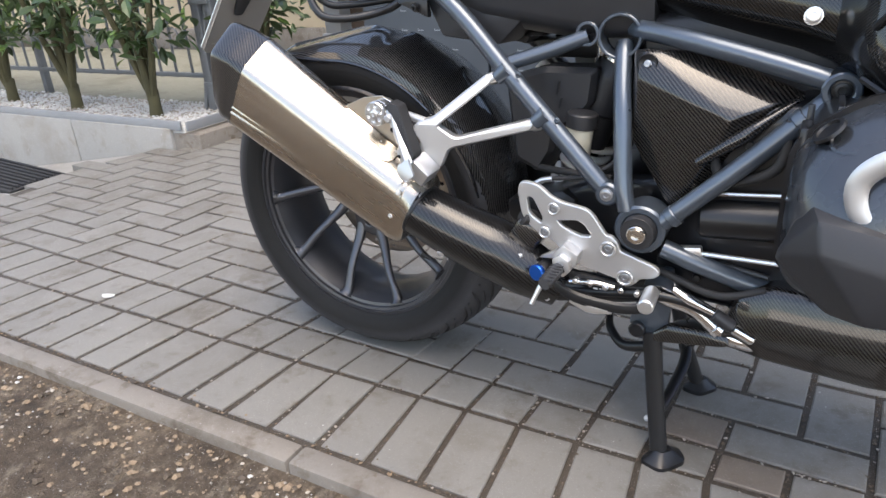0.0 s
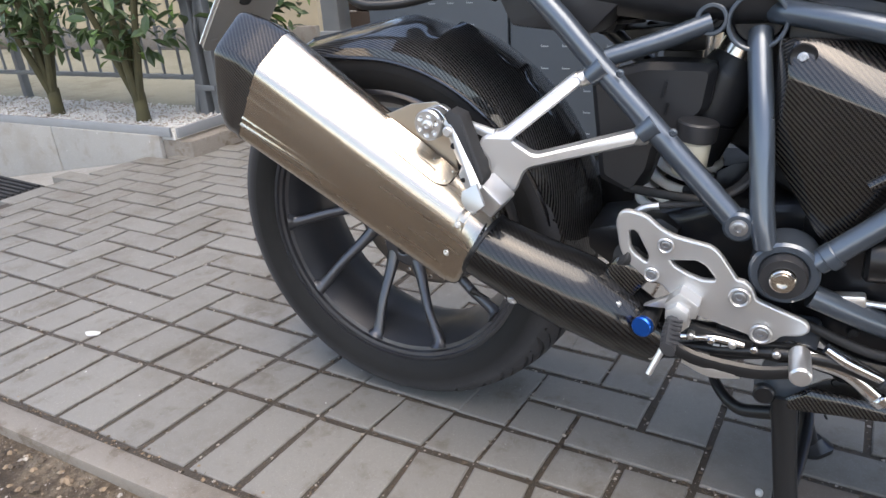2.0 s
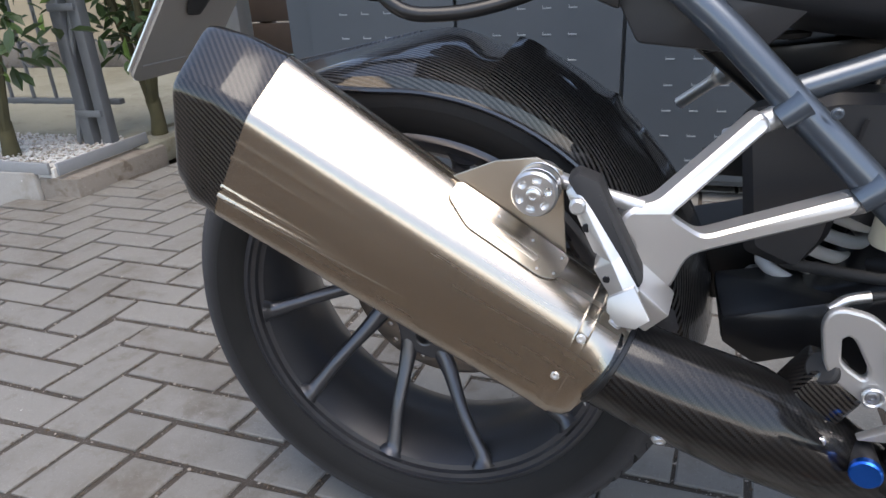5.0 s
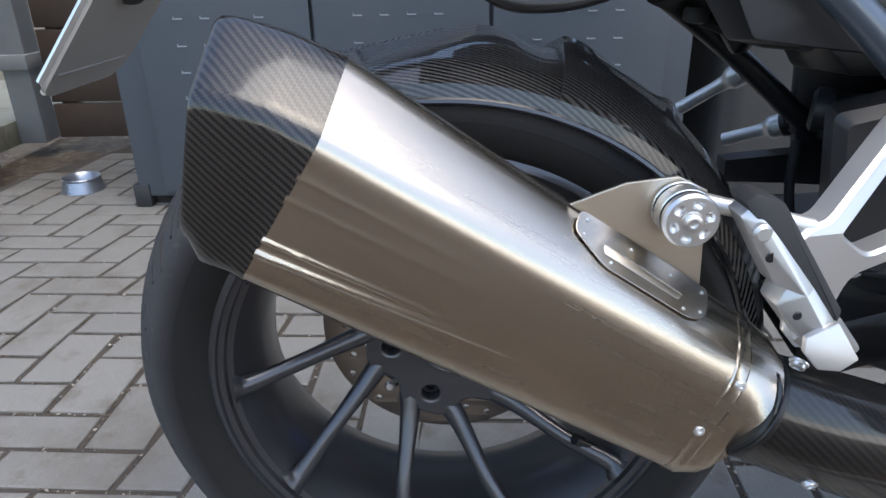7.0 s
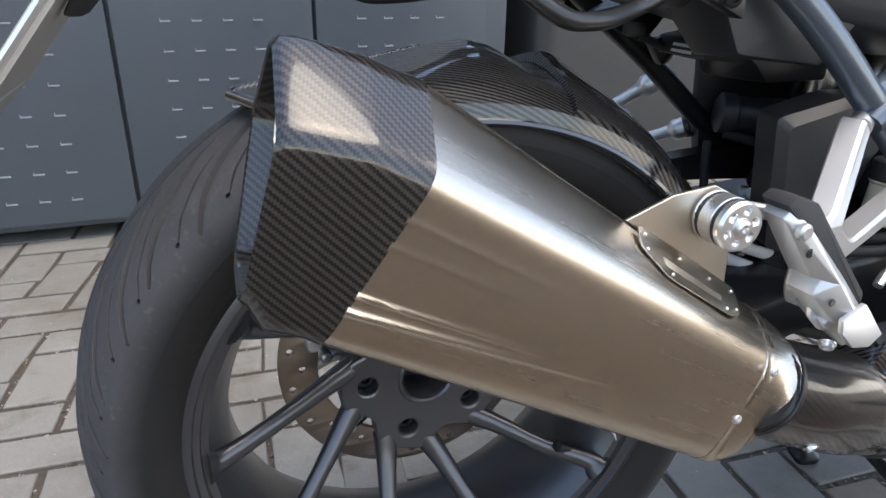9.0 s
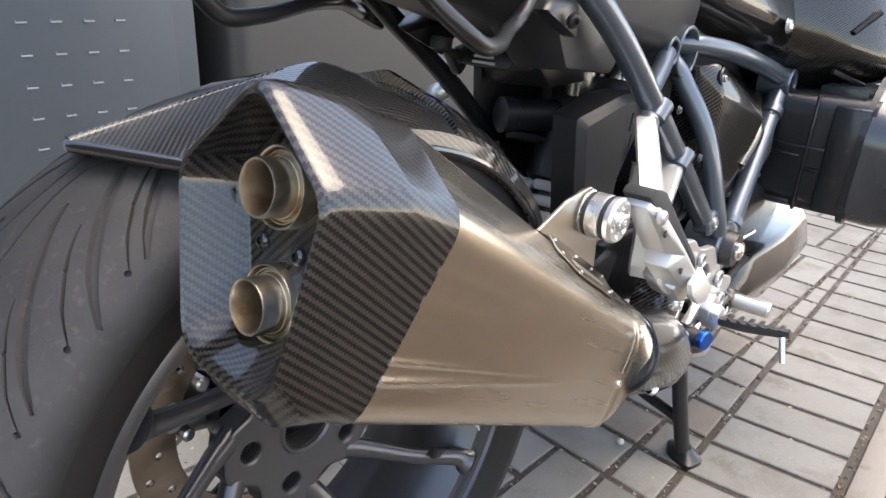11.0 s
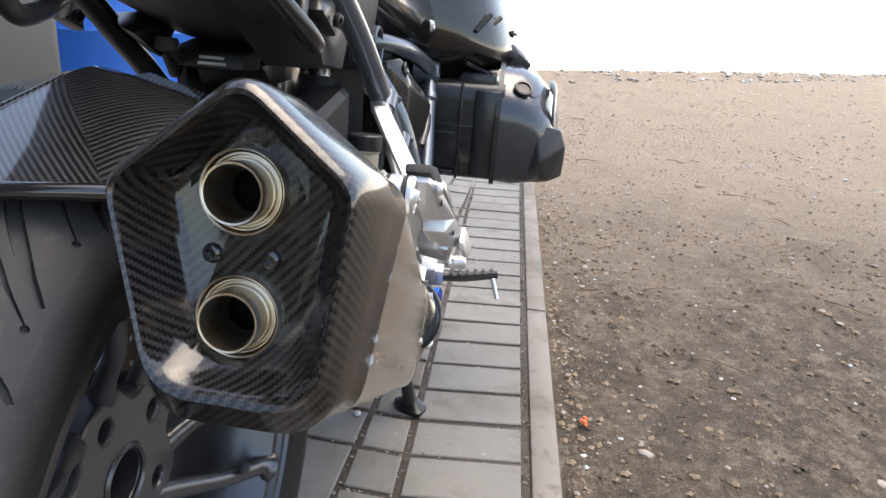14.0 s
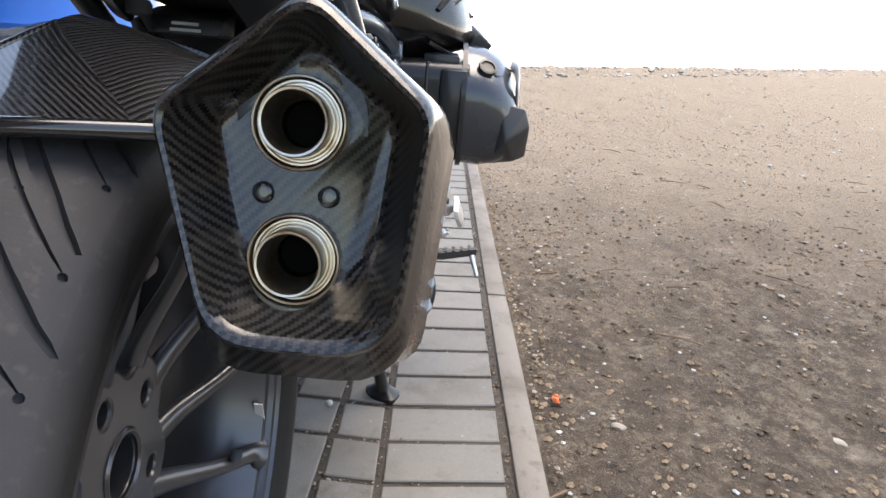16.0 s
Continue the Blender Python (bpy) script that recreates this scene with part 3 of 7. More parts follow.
def groove(samples, w, bm, depth=0.004):
    """A closed cutter along (degrees, offset) samples, for one tread groove."""
    rings = []
    for i, (d, u) in enumerate(samples):
        d0, u0 = samples[max(i - 1, 0)]
        d1, u1 = samples[min(i + 1, len(samples) - 1)]
        k = 1 / math.hypot((d1 - d0) * 0.0053, u1 - u0)
        f = min(1, 0.3 + 3 * min(i, len(samples) - 1 - i) / len(samples)) * w / 2
        nd, nu = -(u1 - u0) * k * f / 0.0053, (d1 - d0) * 0.0053 * k * f
        rings.append([tread_point(d + s * nd, u + s * nu, h) for s, h in ((-0.75, -depth), (-1.15, 0.003), (1.15, 0.003), (0.75, -depth))])
    return loft(rings, bm=bm)


def tread_cutters():
    cut = bmesh.new()
    steps = [i / 9 for i in range(10)]
    for k in range(36):
        for s in (1, -1):
            off = 10 * k + (4.0 if s == 1 else 9.0)
            long_ = [(off + (19 if k % 2 else 20) * t, s * (0.022 + (0.066 if k % 2 else 0.062) * t ** 1.2)) for t in steps]
            thin = [(off + 11 + 11 * t, s * (0.043 + 0.0385 * t ** 1.2)) for t in steps]
            groove(long_, 0.0078, cut)
            groove(thin, 0.0026, cut, 0.003)
            for d, u, r in ((thin[-1][0] + 0.4, thin[-1][1] + s * 0.0008, 0.0022), (thin[4][0], thin[4][1], 0.0019)):
                p, q = tread_point(d, u, -0.003), tread_point(d, u, 0.003)
                lathe([(0, 0), (r, 0), (r, 0.006), (0, 0.006)], p, q - p, 8, cut)
    for s in (1, -1):
        ring = [[tread_point(2 * i, s * (0.010 + 0.0035 * math.sin(radians(14 * 2 * i))) + o, h) for o, h in ((-0.0009, -0.003), (-0.0012, 0.002), (0.0012, 0.002), (0.0009, -0.003))] for i in range(180)]
        vs = [[cut.verts.new(p) for p in r] for r in ring]
        for a, b in zip(vs, vs[1:] + vs[:1]):
            for q in range(4):
                cut.faces.new((a[q], a[(q + 1) % 4], b[(q + 1) % 4], b[q]))
    return cut


def carved(body_bm, cut_bm):
    """The first solid less the second."""
    body = new("tmp_body", link_mesh("tmp_body", body_bm, None, 0))
    knife = new("tmp_cut", link_mesh("tmp_cut", cut_bm, None, 0))
    m = body.modifiers.new("cut", "BOOLEAN")
    m.operation, m.object, m.solver, m.use_self = "DIFFERENCE", knife, "EXACT", True
    bpy.context.view_layer.update()
    me = bpy.data.meshes.new_from_object(body.evaluated_get(bpy.context.evaluated_depsgraph_get()))
    bm = bmesh.new()
    bm.from_mesh(me)
    for ob in (body, knife):
        bpy.data.objects.remove(ob)
    return bm


tyre = part("tyre", carved(lathe(T_PROF, AXLE, (0, -1, 0), 150, closed=True), tread_cutters()), TYRE, wheel, "worn black road tyre with curved grooves", 32)
HUB = (-109, -181, -37, 35, 107)


def hub_plate():
    """Star-shaped hub with five bolt holes and a wide centre bore."""
    star = []
    for d in sorted(HUB):
        star += [on_wheel(0.085, d - 17, 0), on_wheel(0.087, d + 17, 0), on_wheel(0.060, d + 36, 0)]
    out = [((p.x - AXLE.x), (p.z - AXLE.z)) for p in rounded(star[::-1], 0.018, 5)]
    holes = [disc2(0.059 * math.cos(radians(d)), 0.059 * math.sin(radians(d)), 0.0125, 22) for d in HUB]
    return sheet(out, [disc2(0, 0, 0.027, 40), *holes], (AXLE + Vector((0, -0.001, 0)), (1, 0, 0), (0, 0, 1)), 0.026, 0.003)


part("hub", hub_plate(), RIM, wheel, "", 22)
part("hub_bore", ring_bar(AXLE + Vector((0, 0.04, 0)), (0, -1, 0), 0.0245, 0.030, 0.0565, 44, 0.002), RIM, wheel)
part("hub_back", lathe([(0.0, 0), (0.05, 0), (0.055, 0.01), (0.05, 0.02), (0.0, 0.02)], AXLE + Vector((0, 0.05, 0)), (0, -1, 0), 40), SATIN, wheel)
for d in HUB:
    c = on_wheel(0.059, d, -0.007)
    part("wheel_bolt", lathe([(0, 0), (0.0105, 0), (0.0105, 0.006), (0.0085, 0.008), (0.005, 0.008), (0.0045, 0.003), (0, 0.003)], c, (0, -1, 0), 12), SATIN, wheel, "black wheel bolt")
    for e, b0 in ((3.5, -15), (38.5, 18)):
        pts = [on_wheel(0.074, d + b0, 0.004), on_wheel(0.100, d + b0 + (e - b0) * 0.45, 0.016), on_wheel(0.150, d + b0 + (e - b0) * 0.8, 0.044), on_wheel(0.194, d + e, 0.061), on_wheel(0.2085, d + e, 0.066)]
        part("spoke", tube(pts, [0.0125, 0.0112, 0.0088, 0.0084, 0.0100, 0.0175], 12, 5, flat=0.8), RIM, wheel)
part("wheel_label", box(on_wheel(0.2035, -22, 0.066), (0.0015, 0.009, 0.036), (0, -20, 0), 0.0), LABELGREY, wheel)
part("valve", lathe([(0, 0), (0.004, 0), (0.004, 0.022), (0.006, 0.023), (0.006, 0.032), (0, 0.033)], on_wheel(0.184, -33, 0.052), tuple(AXLE + Vector((0.0, -0.09, 0)) - on_wheel(0.184, -33, 0.052)), 12), SATIN, wheel, "metal tyre valve")


def brake_disc():
    o = AXLE + Vector((0, 0.040, 0))
    holes = [disc2(0.127 * math.cos(a) if k % 2 else 0.114 * math.cos(a), (0.127 if k % 2 else 0.114) * math.sin(a), 0.0042, 8) for k, a in ((k, 2 * math.pi * k / 36) for k in range(36))]
    return sheet(disc2(0, 0, 0.1375, 72), [disc2(0, 0, 0.099, 60), *holes], (o, (1, 0, 0), (0, 0, 1)), 0.005, 0.0004)


part("brake_disc", brake_disc(), DISC, bike, "drilled brown-grey rear brake disc")
part("disc_carrier", ring_bar(AXLE + Vector((0, 0.054, 0)), (0, -1, 0), 0.045, 0.062, 0.02, 40), SATIN, bike)
for k in range(5):
    d = 72 * k + 10
    part("carrier_arm", tube([on_wheel(0.058, d, -0.043), on_wheel(0.082, d + 8, -0.043), on_wheel(0.108, d + 4, -0.043)], [0.007, 0.006, 0.008], 8, 3), SATIN, bike)
    part("disc_bolt", drum(on_wheel(0.106, d + 4, -0.043), (0, -1, 0), 0.0062, 0.009), ALLOY, bike)
part("final_drive", lathe([(0, 0), (0.055, 0), (0.062, 0.015), (0.060, 0.05), (0.05, 0.075), (0, 0.08)], AXLE + Vector((0, 0.16, 0)), (0, -1, 0), 40), ENGINE, bike)
part("swingarm", loft([[Vector((x, CY + y, z)) for y, z in ((0.06, z0), (0.06, z1), (0.15, z1), (0.15, z0))] for x, z0, z1 in ((-0.58, 0.285, 0.335), (-0.42, 0.30, 0.36), (-0.20, 0.31, 0.41), (-0.05, 0.31, 0.42))]), SATIN, bike, "black single-sided swingarm")
part("brake_caliper", box(AXLE + Vector((-0.085, 0.075, 0.045)), (0.075, 0.05, 0.045), (0, 30, 0), 0.01), SATIN, bike)
for dx, dz, r in ((-0.104, 0.030, 0.0085), (-0.092, 0.012, 0.006), (-0.075, 0.055, 0.0065), (-0.060, 0.030, 0.0055)):
    part("caliper_pin", drum(AXLE + Vector((dx, 0.055, dz)), (0.1, -1, 0), r, 0.026), ALLOY, bike, "zinc-plated caliper pin")
part("caliper_arm", tube([AXLE + Vector((-0.10, 0.06, -0.01)), AXLE + Vector((-0.075, 0.062, 0.0)), AXLE + Vector((-0.05, 0.066, -0.012))], [0.008, 0.010, 0.007], 10, 3), CAST, bike)


# carbon hugger over the tyre
HUG = [(-0.100, 0.270), (-0.097, 0.284), (-0.078, 0.297), (-0.050, 0.3065), (-0.022, 0.3125), (0.0, 0.3150), (0.022, 0.3125), (0.050, 0.3065), (0.078, 0.297), (0.097, 0.284), (0.100, 0.270)]


HUG_APEX, HUG_TIP, HUG_CORNER = 90.0, 119.0, 112.0


def hug_natural(u, r, d):
    """Draped over the tyre."""
    lift = 0.006 * math.exp(-((d - 84) / 7) ** 2) * max(0.0, 1 - abs(u) / 0.06) - 0.006 * math.exp(-((d - 74.5) / 3.5) ** 2) * max(0.0, 1 - abs(u) / 0.07)
    wide = 1.0 if d > 40 else 1 - 0.2 * (40 - d) / 42
    return on_wheel(r + lift, d, u * wide)


def hug_crease(u):
    return HUG_APEX + (HUG_CORNER - HUG_APEX) * min(1.0, abs(u) / 0.1)


def hug_point(u, r, d, drop=0.0):
    """A point of the guard: draped over the tyre ahead, two flat facets meeting in a ridge at its tail."""
    f = min(1.0, abs(u) / 0.1)
    corner = on_wheel(0.3015 if u >= 0 else 0.272, HUG_CORNER, math.copysign(0.1, u))
    crease = on_wheel(0.3145, HUG_APEX, 0).lerp(corner, f)
    lip = on_wheel(0.3235, HUG_TIP, 0).lerp(corner, f)
    dc, de = hug_crease(u), HUG_TIP + (HUG_CORNER - HUG_TIP) * f
    if d >= dc:
        p = crease.lerp(lip, min(1.0, (d - dc) / max(de - dc, 1e-6)))
    else:
        k = max(0.0, 1 - (dc - d) / 22) ** 2
        p = hug_natural(u, r, d) + (crease - hug_natural(u, r, dc)) * k
    inward = Vector((AXLE.x - p.x, 0, AXLE.z - p.z)).normalized()
    return p + inward * drop


def hugger():
    """Peaked guard over the tyre; its tail is folded along a crease to a level rear lip."""
    rings = []
    prof = [Vector((a[0], a[1])).lerp(Vector((b[0], b[1])), k / 3) for a, b in zip(HUG, HUG[1:]) for k in range(3)] + [Vector(HUG[-1])]
    for i in range(121):
        outer, inner = [], []
        for u, r in prof:
            dc = hug_crease(u)
            de = HUG_TIP + (HUG_CORNER - HUG_TIP) * min(1.0, abs(u) / 0.1)
            d = de + (dc - de) * i / 24 if i <= 24 else dc + (-2 - dc) * (i - 24) / 96
            outer.append(hug_point(u, r, d))
            inner.append(hug_point(u * 0.97, r, d, 0.0035))
        rings.append(outer + inner[::-1])
    return loft(rings)


part("hugger", hugger(), HUGCARBON, bike, "glossy carbon fibre rear hugger", 24)


def front_panel():
    """A second shell over the front of the guard, with a peak at its rear edge and a small fin."""
    rings = []
    for i in range(74):
        outer, inner = [], []
        for u, r in HUG[1:-1]:
            d = 71 + 5 * abs(u) - i * 0.96
            mid = max(0.0, 1 - abs(u) / 0.035)
            rise = 0.0015 + 0.004 * min(1.0, max(0.0, (d - 45) / 26)) + mid * (0.006 * math.exp(-((d - 70) / 6) ** 2) + 0.006 * math.exp(-((d - 50.5) / 1.6) ** 2))
            outer.append(hug_point(u, r, d, -rise))
            inner.append(hug_point(u, r, d, -0.0004))
        rings.append(outer + inner[::-1])
    return loft(rings)


part("front_panel", front_panel(), HUGCARBON, bike, "raised front shell of the carbon hugger", 24)
for s in (-1, 1):
    part("hugger_lip", tube([hug_point(s * 0.1005, 0.2705, 112 - i * 2.95) for i in range(38)], 0.0035, 8, 0), BLACKGLOSS, bike)
    if s > 0:
        part("hugger_ridge", tube([hug_point(0.0, 0.3, d, 0.0012) for d in (119, 112, 104, 97, 90)], [0.0046, 0.0036, 0.0030, 0.0026, 0.0020], 12, 0), HUGCARBON, bike)
    part("hugger_rear_edge", tube([hug_point(s * 0.1 * t, 0.3, 119.2 - 7 * t, 0.003) for t in (0, 0.25, 0.5, 0.75, 1)], 0.0046, 12, 0), BLACKGLOSS, bike)

# silencer
PENT_REAR = [(-0.725, -0.292, 0.6515), (-0.732, -0.3470, 0.607), (-0.760, -0.336, 0.505), (-0.758, -0.257, 0.506), (-0.734, -0.230, 0.601)]
PENT_EDGE = [(-0.650, -0.296, 0.627), (-0.663, -0.357, 0.583), (-0.727, -0.346, 0.485), (-0.727, -0.250, 0.485), (-0.668, -0.232, 0.584)]
PENT_FRONT = [(-0.374, -0.298, 0.436), (-0.388, -0.348, 0.411), (-0.428, -0.339, 0.317), (-0.428, -0.262, 0.317), (-0.388, -0.246, 0.411)]
CORNER = [0.020, 0.026, 0.019, 0.022, 0.016]


def between(a, b, t):
    return [Vector(p).lerp(Vector(q), t) for p, q in zip(a, b)]


def shrunk(a, k, shift=(0, 0, 0)):
    c = sum((Vector(p) for p in a), Vector()) / len(a)
    return [c + (Vector(p) - c) * k + Vector(shift) for p in a]


REAR_N = Vector((-1, 0, 0.20)).normalized()
UPN = Vector((0.20, 0, 1)).normalized()
OUTLETS = ((-0.727, -0.2875, 0.596), (-0.737, -0.2875, 0.537))


def bores():
    """Cutters for the two outlet pipes."""
    bm = bmesh.new()
    for c in OUTLETS:
        lathe([(0, -0.045), (0.0203, -0.045), (0.0203, 0.02), (0, 0.02)], c, REAR_N, 36, bm)
    return bm


FOLDS = ((0.658, 0.585, 0.50, 0.0015, 0.0022), (0.755, 0.612, 0.62, 0.0021, 0.0030), (0.235, 0.225, 0.45, 0.0004, 0.0030), (0.38, 0.34, 0.45, 0.0005, 0.0030))


def can_ring(t):
    """Section of the can; its near side bulges slightly and carries four folds that run out towards the front."""
    five = between(PENT_EDGE, PENT_FRONT, t)
    ring = rounded(five, [0.020, 0.012 + 0.014 * t, 0.019, 0.022, 0.016], 6)
    a, b = ring[11], ring[12]
    top, low = five[1], five[2]
    tall = (low - top).length
    side = []
    for i in range(1, 72):
        p = a.lerp(b, i / 72)
        q = (p - top).dot(low - top) / tall ** 2
        out = (0.0002 + 0.0026 * math.sin(math.pi * min(1.0, t * 1.2))) * math.sin(math.pi * i / 72)
        for q0, q1, end, h, w in FOLDS:
            f = t / end
            if f < 1:
                d = (q - (q0 + (q1 - q0) * f)) * tall
                fade = (1 - f) ** 0.8 * min(1.0, math.sin(math.pi * i / 72) * 4)
                out += h * fade * math.exp(-(d / (w if d < 0 else w * 0.45)) ** 2)
        side.append(p + Vector((0, -1, 0.1)) * out)
    return ring[:12] + side + ring[12:]


silencer = part("silencer", loft([can_ring(i / 40) for i in range(41)]), STEEL, bike, "brushed steel silencer can with a pentagonal section")
CAPR = [0.013, 0.010, 0.028, 0.020, 0.011]
CANR = [0.020, 0.012, 0.019, 0.022, 0.016]
cap_rings = [rounded(shrunk(between(PENT_EDGE, PENT_REAR, t), 1.004), CANR, 6) for t in (-0.02, 0.0)]
# the rear part of the cap kicks up from a crease
PENT_KINK = [Vector(p) + Vector(d) for p, d in zip(between(PENT_EDGE, PENT_REAR, 0.42), ((0, 0, 0.0035), (0, -0.001, 0.0045), (0, 0, -0.002), (0, 0, -0.002), (0, 0.001, 0.0045)))]
for a, b, t, k, chin in ((PENT_EDGE, PENT_KINK, 0.5, 1.0, 0.0), (PENT_EDGE, PENT_KINK, 0.93, 1.004, 0.0005), (PENT_KINK, PENT_REAR, 0.04, 1.008, 0.001), (PENT_KINK, PENT_REAR, 0.45, 1.012, 0.006), (PENT_KINK, PENT_REAR, 0.72, 1.012, 0.0095), (PENT_KINK, PENT_REAR, 0.88, 1.006, 0.006)):
    five = between(a, b, t)
    soft_ = [p + (q - p) * (min(1.0, t) if a is PENT_KINK else 0.0) for p, q in zip(CANR, CAPR)]
    cap_rings.append(rounded(shrunk([p - Vector((0, 0, chin if i in (2, 3) else 0)) for i, p in enumerate(five)], k), soft_, 6))
cap_rings += [rounded(shrunk(PENT_REAR, k, (dx, 0, 0)), CAPR, 6) for k, dx in ((0.993, -0.0015), (0.978, -0.0040), (0.950, -0.0058), (0.918, -0.0048), (0.890, -0.0010), (0.868, 0.0045), (0.74, 0.0195), (0.69, 0.0240), (0.65, 0.0255))]
cap = part("end_cap", carved(loft(cap_rings, True, True), bores()), CAPCARBON, silencer, "carbon fibre end cap with a dished face", 32)
AX = Vector((0.338, -0.002, -0.2)).normalized()
NECK = Vector((-0.379, -0.317, 0.374))


def neck_ring(c, r):
    ref = rounded(PENT_FRONT, CORNER, 6)
    cc = sum(ref, Vector()) / len(ref)
    out = []
    for p in ref:
        v = p - cc
        v -= AX * v.dot(AX)
        out.append(c + v.normalized() * r)
    return out


seam = rounded(PENT_FRONT, CORNER, 6)
neck = neck_ring(NECK + AX * 0.006, 0.0425)
cone = [[a.lerp(b, t) + AX * 0.012 * h for a, b in zip(seam, neck)] for t, h in ((0.0, -0.2), (0.06, 0.65), (0.18, 1.05), (0.40, 1.0), (0.70, 0.55), (1.0, 0.0))]
part("cone", loft(cone), STEEL, silencer, "", 50)
SEAM_C = sum(seam, Vector()) / len(seam)
band = [[p + AX * off + (p - SEAM_C).normalized() * h for p in seam] for off, h in ((-0.0075, -0.0010), (-0.0074, 0.0007), (-0.0060, 0.0012), (-0.0046, 0.0006), (0.0020, 0.0004), (0.0034, 0.0010), (0.0048, 0.0004), (0.0050, -0.0012))]
part("seam_band", loft(band), STEEL, silencer, "", 40)
# black ring and disc stand in for the shaded gap before the heat shield
part("neck_rim", ring_bar(NECK + AX * 0.004, AX, 0.0405, 0.0430, 0.005, 40, 0.0008), SATIN, silencer)
part("neck_gap", drum(NECK + AX * 0.002, AX, 0.0406, 0.006, 36), SATIN, silencer)
slot_ = [(0.0285 * math.cos(a), 0.029 + 0.0285 * math.sin(a)) for a in [math.pi * i / 14 for i in range(15)]] + [(-0.0270 * math.cos(a), -0.031 - 0.0255 * math.sin(a)) for a in [math.pi * i / 14 for i in range(15)]]
part("outlet_plate", sheet(slot_, [disc2(0, 0.0300, 0.0205, 36), disc2(0, -0.0301, 0.0205, 36)], (Vector((-0.7135, -0.2875, 0.5665)), (0, -1, 0), UPN), 0.006, 0.0015), DARKCARBON, cap, "", 22)
for c in OUTLETS:
    o = Vector(c) - REAR_N * 0.007
    tip = part("outlet_pipe", lathe([(0.0180, -0.025), (0.0207, -0.025), (0.0207, -0.0006), (0.0202, 0.0002), (0.0194, -0.0002), (0.0190, -0.003), (0.0180, -0.008)], o, REAR_N, 48, closed=True), TIP, silencer, "heat-tinted steel outlet pipe")
    part("pipe_step", lathe([(0.0146, -0.020), (0.0190, -0.020), (0.0190, -0.0045), (0.0182, -0.0022), (0.0174, -0.0022), (0.0168, -0.0034), (0.0160, -0.0034), (0.0154, -0.0012), (0.0146, -0.0012)], o, REAR_N, 44, closed=True), TIP, tip)
    part("inner_pipe", lathe([(0.0100, -0.026), (0.0147, -0.026), (0.0147, 0.0108), (0.0142, 0.0120), (0.0132, 0.0118), (0.0126, 0.0095), (0.0104, -0.016)], o, REAR_N, 44, closed=True), TIP, tip)
    part("pipe_inside", lathe([(0.01045, -0.0148), (0.0098, -0.022), (0, -0.0225)], o, REAR_N, 32), SOOT, tip)
for y in (-0.272, -0.301):
    seat_ = Vector((-0.7165, y, 0.562))
    part("screw_seat", ring_bar(seat_, REAR_N, 0.0058, 0.0078, 0.0012, 30, 0.0005), DARKCARBON, cap)
    part("cap_screw", lathe([(0, 0), (0.0050, 0), (0.0050, 0.0030), (0.0044, 0.0046), (0.0030, 0.0054), (0.0022, 0.0054), (0.0020, 0.0036), (0, 0.0036)], seat_, REAR_N, 24), BLACKGLOSS, silencer, "black domed cap screw")
for x, y, z in ((-0.392, -0.3475, 0.405),):
    bolt(silencer, (x, y, z), (0.05, -1, 0.2), 0.0032, 0.003, ALLOY, "small rivet")
bolt(silencer, (-0.413, -0.3425, 0.364), (0, -1, 0.2), 0.0035, 0.003, ALLOY, "small rivet")

# silencer hanger, knob and passenger peg
hanger = part("hanger_plate", sheet([(-0.506, 0.522), (-0.470, 0.536), (-0.436, 0.540), (-0.416, 0.530), (-0.412, 0.455)], [], side_frame(-0.302), 0.003, 0.0006), GOLD, silencer, "golden steel hanger plate", 22)


def strap():
    """Flat strap lying on the upper facet of the can."""
    te, re_, rf = Vector(PENT_EDGE[0]), Vector(PENT_EDGE[1]), Vector(PENT_FRONT[1])
    ax = (rf - re_).normalized()
    up = (te - re_) - ax * (te - re_).dot(ax)
    up.normalize()
    nm = ax.cross(up).normalized()
    if nm.y > 0:
        nm = -nm
    o = re_.lerp(rf, 0.705) + up * 0.036 + nm * 0.0001
    out = rounded([(-0.056, 0.020, 0), (-0.057, 0.002, 0), (-0.030, -0.013, 0), (0.042, -0.016, 0), (0.055, -0.010, 0), (0.056, 0.014, 0), (0.0, 0.018, 0)], 0.006, 5)
    slot = rounded([(-0.034, 0.004, 0), (-0.032, -0.004, 0), (0.032, -0.007, 0), (0.034, -0.001, 0)], 0.002, 4)
    inner = rounded([(-0.0335, 0.0035, 0), (-0.0318, -0.0036, 0), (0.0316, -0.0066, 0), (0.0335, -0.0014, 0)], 0.0018, 4)
    plate = part("hanger_strap", sheet([p[:2] for p in out], [[p[:2] for p in slot]], (o, ax, up), 0.0010, 0.0003), STEEL, silencer, "slotted steel strap", 22)
    part("slot_filler", sheet([p[:2] for p in inner], [], (o, ax, up), 0.0006, 0.0001), GOLD, plate)
    for a, b in ((-0.050, 0.014), (-0.050, 0.002), (-0.026, -0.0085), (0.036, -0.0115), (0.050, -0.007), (0.050, 0.009), (-0.012, 0.0105), (0.022, 0.0085)):
        part("rivet", drum(o + ax * a + up * b + nm * 0.0004, nm, 0.0013, 0.0012, 12, 0.0004), ALLOY, plate)


